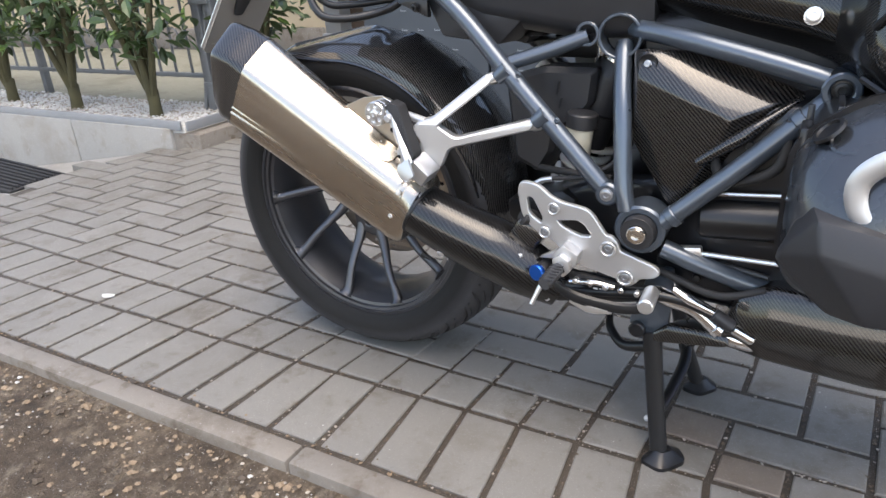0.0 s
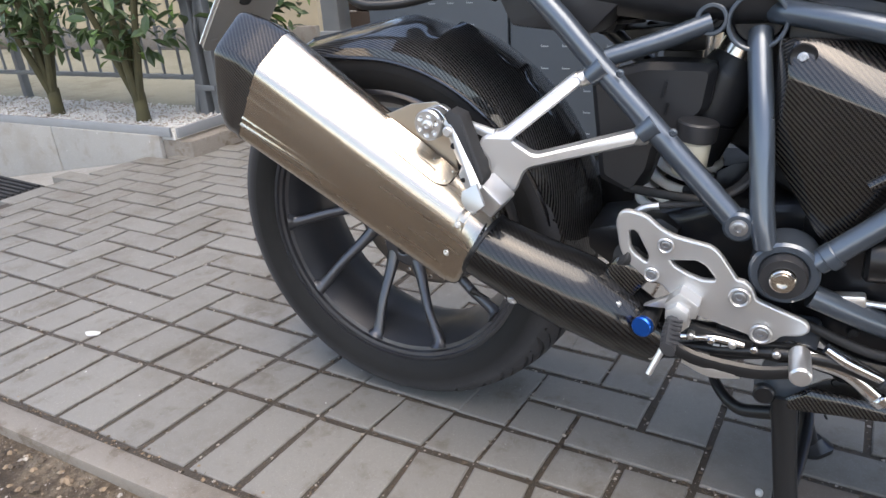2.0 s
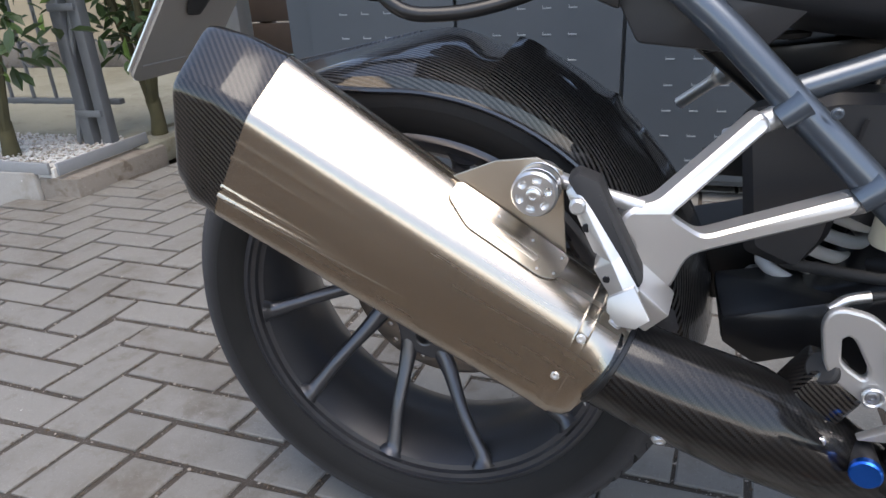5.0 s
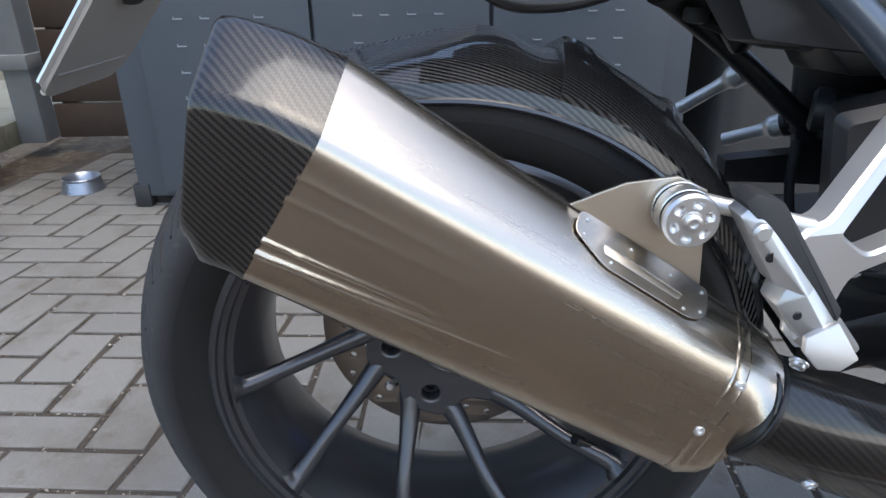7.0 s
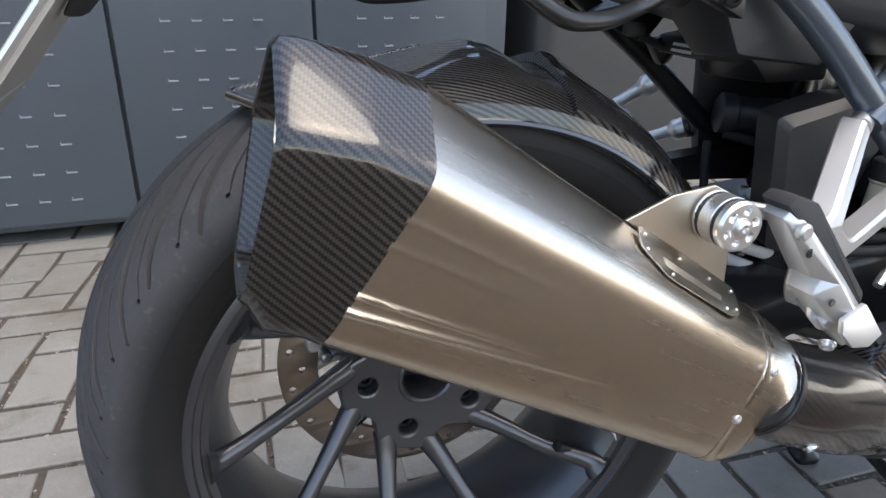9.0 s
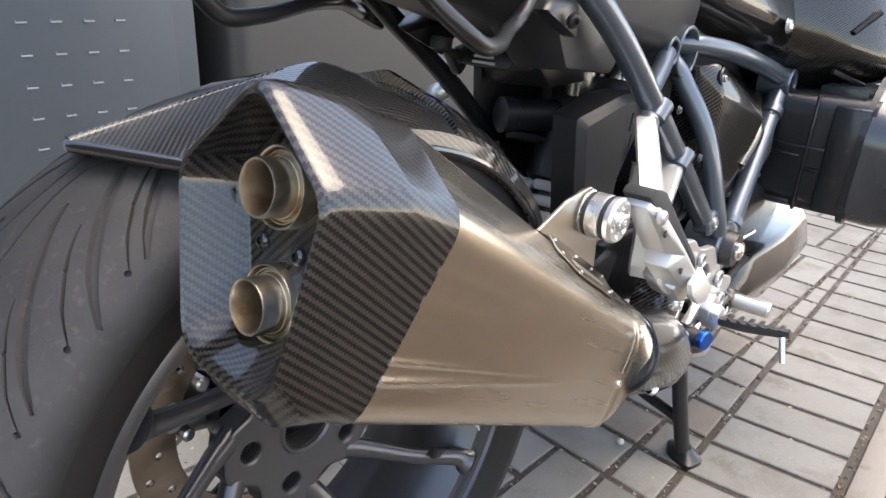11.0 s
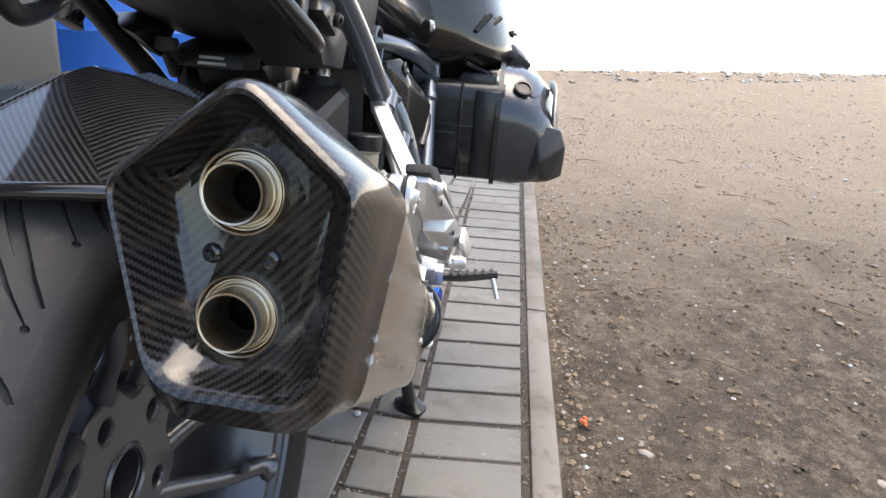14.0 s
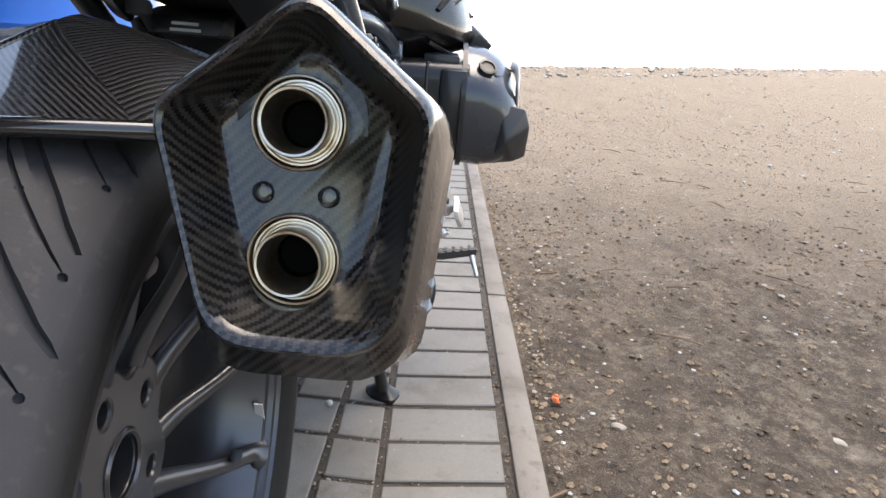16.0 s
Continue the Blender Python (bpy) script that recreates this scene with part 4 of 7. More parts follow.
strap()
K = Vector((-0.4335, -0.300, 0.5185))
pockets = bmesh.new()
for k in range(6):
    a = 2 * math.pi * k / 6 + 0.3
    tube([K + Vector((0.0118 * math.cos(a + s), -0.0318, 0.0118 * math.sin(a + s))) for s in (-0.30, -0.1, 0.1, 0.30)], [0.0022, 0.0032, 0.0032, 0.0022], 12, 3, bm=pockets)
knob = part("hanger_knob", carved(lathe([(0, -0.006), (0.0175, -0.006), (0.0185, -0.004), (0.0185, 0.004), (0.0168, 0.005), (0.0168, 0.008), (0.0185, 0.009), (0.0185, 0.020), (0.0168, 0.021), (0.0168, 0.024), (0.0185, 0.025), (0.0185, 0.029), (0.0168, 0.0315), (0, 0.0315)], K, (0, -1, 0), 48), pockets), ALLOY, silencer, "turned alloy hanger knob with rubber rings", 30)
for h in (0.0065, 0.0225):
    part("rubber_ring", ring_bar(K + Vector((0, -h + 0.0016, 0)), (0, -1, 0), 0.0165, 0.0182, 0.0032, 32, 0.0005), RUBBER, knob)
bolt(knob, K + Vector((0, -0.0312, 0)), (0, -1, 0), 0.0058, 0.004)

# passenger footrest bracket
UP, LO = Vector((-0.272, -0.270, 0.563)), Vector((-0.205, -0.281, 0.505))
NODE, NODE2, HINGE = Vector((-0.352, -0.322, 0.500)), Vector((-0.332, -0.322, 0.478)), Vector((-0.352, -0.350, 0.447))


def bracket_plate():
    rt = Vector((0.147, 0.044, 0)).normalized()
    pts = [(-0.275, 0.570), (-0.343, 0.513), (-0.361, 0.510), (-0.369, 0.500), (-0.356, 0.484), (-0.359, 0.458), (-0.352, 0.441), (-0.332, 0.446), (-0.321, 0.474), (-0.206, 0.5005), (-0.2020, 0.5110), (-0.3105, 0.4845), (-0.338, 0.5050), (-0.2700, 0.5625)]
    bm = sheet([((p.x + 0.352) / rt.x, p.y) for p in rounded([(x, z, 0) for x, z in pts], [0.004, 0.006, 0.006, 0.006, 0.008, 0.006, 0.005, 0.005, 0.01, 0.004, 0.004, 0.008, 0.008, 0.004], 4)], [], ((-0.352, -0.320, 0), rt, (0, 0, 1)), 0.021, 0.0026, 0)
    for v in bm.verts:
        v.co.y += 0.030 * max(0.0, min(1.0, (v.co.z - 0.508) / 0.058))
    return bm


bracket = part("passenger_bracket", bracket_plate(), CAST, bike, "silver cast passenger footrest bracket", 20)
part("arm", tube([NODE + Vector((0, 0, 0.010)), (-0.385, -0.318, 0.5185), K + Vector((0.012, 0.004, 0.003))], [0.007, 0.0055, 0.007], 10, 3), CAST, bracket)
part("hinge_block", box(HINGE + Vector((0.005, 0.004, 0.0)), (0.036, 0.034, 0.026), (10, 42, 0), 0.003), CAST, bracket)
bolt(bracket, HINGE + Vector((-0.012, -0.012, -0.014)), (-0.5, -0.5, -0.6), 0.005, 0.005)
PT, PB = Vector((-0.400, -0.337, 0.530)), Vector((-0.352, -0.366, 0.448))
PD, PW, PY = (PB - PT).normalized(), Vector((-0.863, 0, -0.505)), Vector((0.05, -1, 0.0))


def peg_at(along, across, out):
    return PT + PD * along + PW * across + PY * out


def chamfered(pts, offset):
    bm = bmesh.new()
    for p in pts:
        bm.verts.new(p)
    bmesh.ops.convex_hull(bm, input=bm.verts[:])
    bmesh.ops.dissolve_limit(bm, angle_limit=radians(2), verts=bm.verts[:], edges=bm.edges[:])
    bmesh.ops.bevel(bm, geom=bm.edges[:], offset=offset, segments=2, affect="EDGES", profile=0.6)
    return bm


def peg_body():
    """A slim upper arm and a wider foot, each with a raised ridge."""
    upper = [(-0.004, -0.005, -0.016), (-0.004, -0.005, 0.004), (0.000, 0.009, -0.016), (0.000, 0.009, 0.003), (0.050, 0.011, -0.018), (0.050, 0.010, 0.001), (0.010, 0.000, 0.0075), (0.060, -0.001, 0.0115), (0.060, -0.008, -0.018), (0.060, -0.0085, 0.006)]
    lower = [(0.052, 0.004, -0.020), (0.052, 0.003, 0.004), (0.062, 0.016, -0.020), (0.062, 0.0155, 0.001), (0.089, 0.013, -0.020), (0.089, 0.012, 0.004), (0.058, -0.001, 0.011), (0.087, 0.000, 0.0125), (0.089, -0.0095, -0.020), (0.088, -0.0095, 0.006), (0.058, -0.0085, -0.020), (0.058, -0.0085, 0.006)]
    bm = chamfered([peg_at(*p) for p in upper], 0.0011)
    second = chamfered([peg_at(*p) for p in lower], 0.0012)
    me = bpy.data.meshes.new("joined")
    second.to_mesh(me)
    bm.from_mesh(me)
    bpy.data.meshes.remove(me)
    return bm


peg = part("folded_footrest", peg_body(), CAST, bracket, "folded silver footrest with rubber pad", 18)
part("rubber_pad", chamfered([peg_at(a, c, o) for a, c in ((-0.008, 0.004), (-0.009, -0.006), (0.004, -0.0175), (0.035, -0.0165), (0.080, -0.0165), (0.086, -0.011), (0.084, -0.0080), (0.0, -0.0040)) for o in (-0.019, 0.0065)], 0.0032), RUBBER, peg, "black rubber pad", 40)
part("pin", drum(peg_at(0.012, 0.004, 0.005), PY, 0.0062, 0.0075), CAST, peg)
for a, c, o, r in ((0.030, 0.0055, 0.0055, 0.0036), (0.070, 0.0085, 0.0065, 0.0030)):
    part("pin_hole", drum(peg_at(a, c, o), PY, r, 0.0014, 20), ENGINE, peg)
for o in (-0.014, 0.0125):
    part("fork_cheek", chamfered([peg_at(a, c, o + w) for a, c in ((0.080, -0.009), (0.080, 0.012), (0.088, 0.017), (0.101, 0.015), (0.108, 0.004), (0.106, -0.009)) for w in (-0.0024, 0.0024)], 0.0011), CAST, bracket, "", 25)


# frame
def frame_tube(pts, r=0.0125, mat=None, label="", sm=6):
    return part("frame_tube", tube(pts, r, 18, sm), mat or FRAME, frame_, label)


PIV = Vector((-0.042, -0.302, 0.377))
RING = Vector((-0.100, -0.229, 0.618))
BOSS = Vector((0.165, -0.268, 0.566))
frame_ = part("frame", ring_bar(PIV + Vector((0, 0.05, 0)), (0, -1, 0), 0.022, 0.034, 0.049, 44, 0.003), FRAME, bike, "granite grey tubular frame")
part("pivot_cap", lathe([(0, 0), (0.023, 0), (0.023, 0.030), (0.0215, 0.033), (0.013, 0.033), (0.012, 0.029), (0, 0.029)], PIV + Vector((0, 0.02, 0)), (0, -1, 0), 36), PLASTIC, frame_, "black pivot cap")
part("pivot_bolt", lathe([(0, 0), (0.0125, 0), (0.0125, 0.008), (0.0112, 0.0095), (0.0092, 0.0095), (0.0088, 0.0105), (0.0060, 0.0105), (0.0054, 0.006), (0, 0.006)], PIV + Vector((0, -0.010, 0)), (0, -1, 0), 24), POLISHED, frame_)
part("cross_tube", ring_bar(RING + Vector((0, 0.20, 0)), (0.0, -1, 0), 0.0255, 0.0300, 0.200, 44, 0.0012), FRAME, frame_)
part("cross_tube_core", drum(RING + Vector((0, 0.14, 0)), (0, -1, 0), 0.0257, 0.11), SATIN, frame_)
bolt(frame_, RING + Vector((0.006, 0.029, 0.004)), (0, -1, 0), 0.0065, 0.006, SATIN, "black bolt inside the cross tube")
part("small_ring", ring_bar((-0.144, -0.202, 0.621), (0, -1, 0), 0.0120, 0.0165, 0.028, 32, 0.001), FRAME, frame_)
part("recess", drum((-0.144, -0.196, 0.621), (0, -1, 0), 0.0122, 0.016), SATIN, frame_)
bolt(frame_, (-0.144, -0.212, 0.621), (0, -1, 0), 0.0052, 0.004, ENGINE, "dark socket screw")
frame_tube([(-0.097, -0.208, 0.606), (-0.094, -0.225, 0.585), (-0.082, -0.262, 0.52), (-0.070, -0.286, 0.435), (-0.062, -0.292, 0.400)], 0.0122)
frame_tube([(-0.085, -0.205, 0.626), (-0.06, -0.225, 0.624), (0.0, -0.247, 0.614), (0.08, -0.260, 0.595), (0.150, -0.268, 0.576)])
frame_tube([BOSS + Vector((-0.012, 0, -0.014)), (0.07, -0.28, 0.468), PIV + Vector((0.028, 0.012, 0.012))])
frame_tube([PIV + Vector((0.028, 0.02, -0.028)), (0.05, -0.275, 0.325), (0.13, -0.26, 0.300), (0.30, -0.24, 0.28)], 0.013)
part("boss", ring_bar(BOSS + Vector((0, 0.03, 0)), (0, -1, 0), 0.012, 0.021, 0.045, 36, 0.002), FRAME, frame_)
bolt(frame_, BOSS + Vector((0, -0.006, 0)), (0, -1, 0), 0.009, 0.005, SATIN, "black frame bolt")
part("collar", ring_bar(BOSS + Vector((-0.03, -0.004, -0.032)), (-0.72, -0.05, -0.69), 0.011, 0.0145, 0.014, 24), FRAME, frame_)
part("collar", ring_bar(PIV + Vector((0.036, 0.012, 0.018)), (0.72, 0.02, 0.69), 0.011, 0.0145, 0.012, 24), FRAME, frame_)
# rear subframe
SUB = [(-0.092, -0.283, 0.420), (-0.150, -0.276, 0.478), (-0.250, -0.262, 0.577), (-0.330, -0.247, 0.655), (-0.45, -0.225, 0.745)]
frame_tube(SUB, 0.0128)
for tip, root in (((-0.272, -0.272, 0.564), (-0.258, -0.262, 0.569)), ((-0.210, -0.277, 0.505), (-0.198, -0.271, 0.5045))):
    near = min((Vector(a).lerp(Vector(b), k / 10) for a, b in zip(SUB, SUB[1:]) for k in range(11)), key=lambda p: (p - Vector(root)).length)
    part("lug", tube([tip, root, Vector(root).lerp(near, 0.75)], [0.0085, 0.0095, 0.011], 12, 3), CAST, bracket)
part("tube_end", drum((-0.090, -0.274, 0.420), (0, -1, 0), 0.0165, 0.021, 32, 0.003), FRAME, frame_)
bolt(frame_, (-0.090, -0.2945, 0.420), (0, -1, 0), 0.0075, 0.004, SCREW, "grey star-head frame bolt")
frame_tube([(-0.247, -0.252, 0.585), (-0.19, -0.236, 0.602), (-0.145, -0.222, 0.618)], 0.0105)
frame_tube([(-0.33, -0.19, 0.70), (-0.235, -0.2, 0.665), (-0.148, -0.21, 0.632)], 0.0115)
frame_tube([(-0.10, -0.022, 0.430), (-0.173, -0.021, 0.483), (-0.228, -0.020, 0.525), (-0.300, -0.020, 0.586), (-0.373, -0.020, 0.640), (-0.47, -0.02, 0.715)], 0.0118, SATIN)
for c in ((-0.238, -0.266, 0.575), (-0.178, -0.275, 0.517)):
    part("clamp", tube([Vector(c) + Vector((-0.006, -0.002, 0.004)), Vector(c) + Vector((-0.022, -0.004, -0.009))], [0.0125, 0.0100], 12, 0), FRAME, frame_)
    bolt(frame_, Vector(c) + Vector((0.014, -0.012, -0.002)), (0, -1, 0), 0.0036, 0.003, FRAME)
for a, b in (((-0.272, -0.012, 0.566), (-0.327, 0.03, 0.516)), ((-0.222, -0.010, 0.506), (-0.272, 0.03, 0.479))):
    a, b = Vector(a), Vector(b)
    part("far_bracket_arm", tube([a + (b - a) * 0.04, a.lerp(b, 0.24), a.lerp(b, 0.34), a.lerp(b, 0.5), b], [0.0125, 0.0125, 0.008, 0.007, 0.0075], 12, 4), CAST, frame_, "silver arm of the far footrest bracket")
    part("far_collar", ring_bar(a - (b - a) * 0.02, b - a, 0.009, 0.0138, 0.007, 24), SATIN, frame_)


# body panels
def hull(pts):
    bm = bmesh.new()
    for p in pts:
        bm.verts.new(p)
    bmesh.ops.convex_hull(bm, input=bm.verts[:])
    bmesh.ops.dissolve_limit(bm, angle_limit=radians(1), verts=bm.verts[:], edges=bm.edges[:])
    bmesh.ops.bevel(bm, geom=bm.edges[:], offset=0.004, segments=2, affect="EDGES", profile=0.6)
    return bm


cover = part("frame_cover", hull([(-0.078, -0.236, 0.602), (-0.060, -0.252, 0.606), (0.020, -0.226, 0.600), (0.132, -0.238, 0.555), (-0.002, -0.268, 0.402), (-0.016, -0.268, 0.408), (-0.070, -0.258, 0.49), (-0.064, -0.266, 0.572), (0.056, -0.286, 0.528), (-0.07, -0.20, 0.60), (0.12, -0.20, 0.55), (0.0, -0.20, 0.41), (-0.07, -0.20, 0.49)]), CARBON, bike, "carbon fibre triangular frame cover", 30)
part("cover_rib", tube([(0.020, -0.278, 0.470), (0.07, -0.276, 0.508), (0.128, -0.246, 0.552)], [0.006, 0.009, 0.003], 10, 4), CARBON, cover)
part("screw_cup", lathe([(0, 0), (0.0125, 0), (0.013, 0.003), (0.0115, 0.005), (0.0095, 0.003), (0, 0.002)], (-0.054, -0.256, 0.588), (0, -1, 0.15), 32), SATIN, cover, "black screw cup")
bolt(cover, (-0.054, -0.2585, 0.588), (0, -1, 0.15), 0.004, 0.004, SCREW, "grey socket screw")


def tank_panel():
    rings = []
    for x, zl, zh, yo, yi in ((-0.10, 0.650, 0.80, -0.225, -0.12), (0.0, 0.618, 0.82, -0.246, -0.12), (0.115, 0.592, 0.83, -0.266, -0.12), (0.150, 0.580, 0.83, -0.278, -0.12), (0.165, 0.570, 0.83, -0.318, -0.12), (0.20, 0.548, 0.83, -0.375, -0.12), (0.27, 0.537, 0.83, -0.410, -0.12), (0.37, 0.585, 0.83, -0.385, -0.12), (0.46, 0.66, 0.82, -0.30, -0.12)):
        rings.append(rounded([(x, yi, zl + 0.02), (x, (yo + yi) / 2, zl), (x, yo, zl + 0.045), (x, yo + 0.02, zl + 0.11), (x, yo + 0.09, zh), (x, yi, zh)], 0.03, 5))
    return loft(rings)


panel = part("tank_side_panel", tank_panel(), TANKCARBON, bike, "glossy carbon fibre tank side panel", 35)
bolt(panel, (0.125, -0.268, 0.645), (0, -1, 0.1), 0.008, 0.006)
for a, b in (((0.182, -0.338, 0.640), (0.204, -0.360, 0.668)), ((0.215, -0.356, 0.645), (0.238, -0.376, 0.664)), ((0.180, -0.325, 0.588), (0.215, -0.360, 0.570))):
    part("vent_slot", tube([a, b], [0.004, 0.0045], 8, 0), SATIN, panel)
part("indicator", box((0.300, -0.412, 0.592), (0.07, 0.036, 0.030), (38, -12, 12), 0.005), PLASTIC, bike, "black indicator housing")
part("lever_end", tube([(0.42, -0.350, 0.636), (0.42, -0.388, 0.633), (0.42, -0.400, 0.632), (0.42, -0.408, 0.632)], [0.004, 0.004, 0.008, 0.005], 10, 0), PLASTIC, bike)
part("fuel_tank", loft([rounded([(x, CY + s, z0), (x, CY + s, z1), (x, CY - s, z1), (x, CY - s, z0)], 0.05, 5) for x, s, z0, z1 in ((-0.08, 0.09, 0.66, 0.82), (0.1, 0.13, 0.63, 0.92), (0.3, 0.15, 0.62, 0.95), (0.45, 0.11, 0.66, 0.90))]), BLACKGLOSS, bike, "black fuel tank")

# engine
engine = part("engine", loft([rounded([(x, -0.262 + d, z0), (x, -0.262 + d, z1), (x, -0.02 - d, z1), (x, -0.02 - d, z0)], 0.03, 4) for x, d, z0, z1 in ((-0.03, 0.03, 0.29, 0.46), (0.02, 0.0, 0.26, 0.54), (0.20, 0.0, 0.25, 0.56), (0.42, 0.02, 0.27, 0.55))]), ENGINE, bike, "dark boxer engine block")


def barrel(yn, yf, x0, x1, z0, z1, r):
    return loft([rounded([(x0 + d, y, z0 + d), (x1 - d, y, z0 + d), (x1 - d, y, z1 - d), (x0 + d, y, z1 - d)], r, 6) for y, d in ((yf, 0), (yn, 0.0))])


part("cylinder", barrel(-0.398, -0.255, 0.140, 0.31, 0.392, 0.560, 0.03), ENGINE, engine, "black finned cylinder")
for k in range(6):
    part("cooling_fin", box((0.165 + 0.018 * k, -0.350, 0.558), (0.006, 0.06, 0.024), bevel=0.001), ENGINE, engine)
for y, z, w, h in ((-0.320, 0.487, 0.108, 0.005), (-0.293, 0.474, 0.054, 0.004), (-0.357, 0.456, 0.062, 0.006), (-0.293, 0.405, 0.056, 0.008), (-0.327, 0.478, 0.005, 0.165)):
    part("casting_rib", box((0.1385, y, z), (0.007, w, h), bevel=0.0018), ENGINE, engine)
part("casting_step", box((0.137, -0.372, 0.475), (0.012, 0.045, 0.15), bevel=0.005), ENGINE, engine)
part("head_flange", loft([rounded([(x0, y, 0.388), (0.345, y, 0.388), (0.355, y, 0.487), (0.345, y, 0.590), (x0 + 0.068, y, 0.590), (x0, y, 0.538)], 0.03, 6) for y, x0 in ((-0.386, 0.124), (-0.394, 0.124))]), ENGINE, engine)
head_ = part("cylinder_head", loft([rounded([(x0, y, z0), (x1, y, z0), (x1 + 0.01, y, (z0 + z1) / 2), (x1, y, z1), (x0 + s, y, z1), (x0, y, z1 - 0.05)], 0.035, 6) for y, x0, x1, z0, z1, s in ((-0.390, 0.128, 0.345, 0.392, 0.586, 0.07), (-0.425, 0.130, 0.345, 0.390, 0.584, 0.075), (-0.452, 0.136, 0.340, 0.394, 0.572, 0.08), (-0.478, 0.150, 0.325, 0.402, 0.548, 0.09), (-0.498, 0.178, 0.30, 0.425, 0.51, 0.07))]), HEAD, engine, "granite grey cylinder head cover", 30)
part("plug_recess", lathe([(0.0165, 0), (0.0155, 0.003), (0.012, 0.0035), (0.011, 0.001), (0, 0.0005)], (0.158, -0.428, 0.556), (-0.62, -0.22, 0.72), 30), SATIN, head_)
part("head_guard", hull([(0.127, -0.470, 0.440), (0.150, -0.455, 0.50), (0.136, -0.45, 0.415), (0.185, -0.45, 0.388), (0.30, -0.45, 0.384), (0.165, -0.512, 0.462), (0.21, -0.515, 0.40), (0.31, -0.515, 0.41), (0.31, -0.515, 0.47), (0.225, -0.518, 0.452), (0.16, -0.50, 0.492), (0.18, -0.49, 0.395)]), PLASTIC, engine, "dark satin cylinder guard", 30)
part("head_stripe", tube([(0.262, -0.480, 0.555), (0.225, -0.484, 0.552), (0.200, -0.485, 0.543), (0.186, -0.485, 0.524), (0.190, -0.487, 0.499), (0.210, -0.491, 0.481)], [0.010, 0.011, 0.0105, 0.010, 0.009, 0.005], 12, 6, flat=0.35), CAST, head_, "silver painted band round the head cover")
part("plug_cover", lathe([(0, 0), (0.021, 0), (0.0225, 0.0015), (0.0205, 0.003), (0.0185, 0.0012), (0, 0.0012)], (0.180, -0.4365, 0.5520), (-0.25, -0.45, 0.86), 32), HEAD, head_, "oval spark plug cover")
part("starter", drum((0.028, -0.262, 0.392), (1, 0.0, 0.06), 0.0265, 0.12, 32, 0.004), SATIN, engine, "black cylindrical starter motor")
for p, q, r in (((0.02, -0.27, 0.427), (0.13, -0.275, 0.437), 0.0028), ((0.005, -0.272, 0.344), (0.135, -0.285, 0.350), 0.0035), ((-0.01, -0.25, 0.335), (0.12, -0.27, 0.322), 0.004)):
    part("rod", tube([p, q], r, 8, 0), ALLOY if r < 0.0036 else PLASTIC, engine)
part("connector", box((0.022, -0.275, 0.345), (0.03, 0.014, 0.018), (0, -8, 0), 0.003), ALLOY, engine)
for k in range(10):
    part("engine_bolt", lathe([(0, 0), (0.006, 0), (0.006, 0.003), (0.0045, 0.006), (0, 0.006)], (0.0 + 0.032 * (k % 5) + 0.013 * (k // 5), -0.262, 0.30 + 0.19 * (k // 5) + 0.004 * (k % 3)), (0, -1, 0), 10), SATIN, engine)
for k, pts in enumerate(([(-0.05, -0.2, 0.50), (0.0, -0.24, 0.44), (0.03, -0.26, 0.40), (0.10, -0.25, 0.38)], [(-0.16, -0.19, 0.42), (-0.10, -0.23, 0.44), (-0.06, -0.23, 0.52)], [(-0.23, -0.20, 0.42), (-0.17, -0.235, 0.427), (-0.10, -0.235, 0.424)], [(0.03, -0.265, 0.52), (0.05, -0.27, 0.45), (0.11, -0.28, 0.47), (0.12, -0.275, 0.53)], [(-0.02, -0.27, 0.31), (0.06, -0.28, 0.29), (0.12, -0.285, 0.31)])):
    part("hose", tube(pts, 0.0055 + 0.001 * (k % 2), 10, 6), RUBBER, engine, "black rubber hose")

# two black masses added behind the frame to block light from beyond
part("frame_filler", loft([rounded([(x, -0.205 + d, z0), (x, -0.205 + d, z1), (x, -0.03 - d, z1), (x, -0.03 - d, z0)], 0.025, 4) for x, d, z0, z1 in ((-0.085, 0.03, 0.50, 0.60), (-0.07, 0.0, 0.44, 0.64), (0.0, 0.0, 0.40, 0.65), (0.20, 0.0, 0.45, 0.66))]), PLASTIC, bike, "black filler mass added behind the frame")
part("far_side_filler", box((0.06, -0.035, 0.45), (0.32, 0.03, 0.34), bevel=0.012), PLASTIC, bike, "black filler panel added on the far side")
part("gearbox", loft([rounded([(x, -0.235 + d, z0), (x, -0.235 + d, z1), (x, -0.03 - d, z1), (x, -0.03 - d, z0)], 0.02, 4) for x, d, z0, z1 in ((-0.20, 0.05, 0.31, 0.38), (-0.12, 0.02, 0.29, 0.42), (0.02, 0.0, 0.27, 0.44))]), ENGINE, bike, "dark gearbox casting")

# belly pan
belly = part("belly_pan", loft([rounded([(x, yo + 0.015, z1), (x, yo, (z0 + z1) / 2), (x, yo + 0.03, z0), (x, -0.08, z0), (x, -0.08, z1)], 0.012, 4) for x, yo, z0, z1 in ((0.055, -0.285, 0.208, 0.222), (0.09, -0.300, 0.204, 0.300), (0.13, -0.308, 0.200, 0.318), (0.25, -0.318, 0.196, 0.318), (0.42, -0.310, 0.20, 0.31), (0.52, -0.28, 0.23, 0.30))]), CARBON, bike, "carbon fibre belly pan", 35)
part("belly_tip", hull([(0.085, -0.298, 0.222), (0.0, -0.275, 0.222), (0.0, -0.27, 0.228), (0.085, -0.292, 0.238), (0.085, -0.22, 0.225), (0.02, -0.23, 0.222), (-0.040, -0.27, 0.190), (-0.03, -0.262, 0.187)]), CARBON, belly)

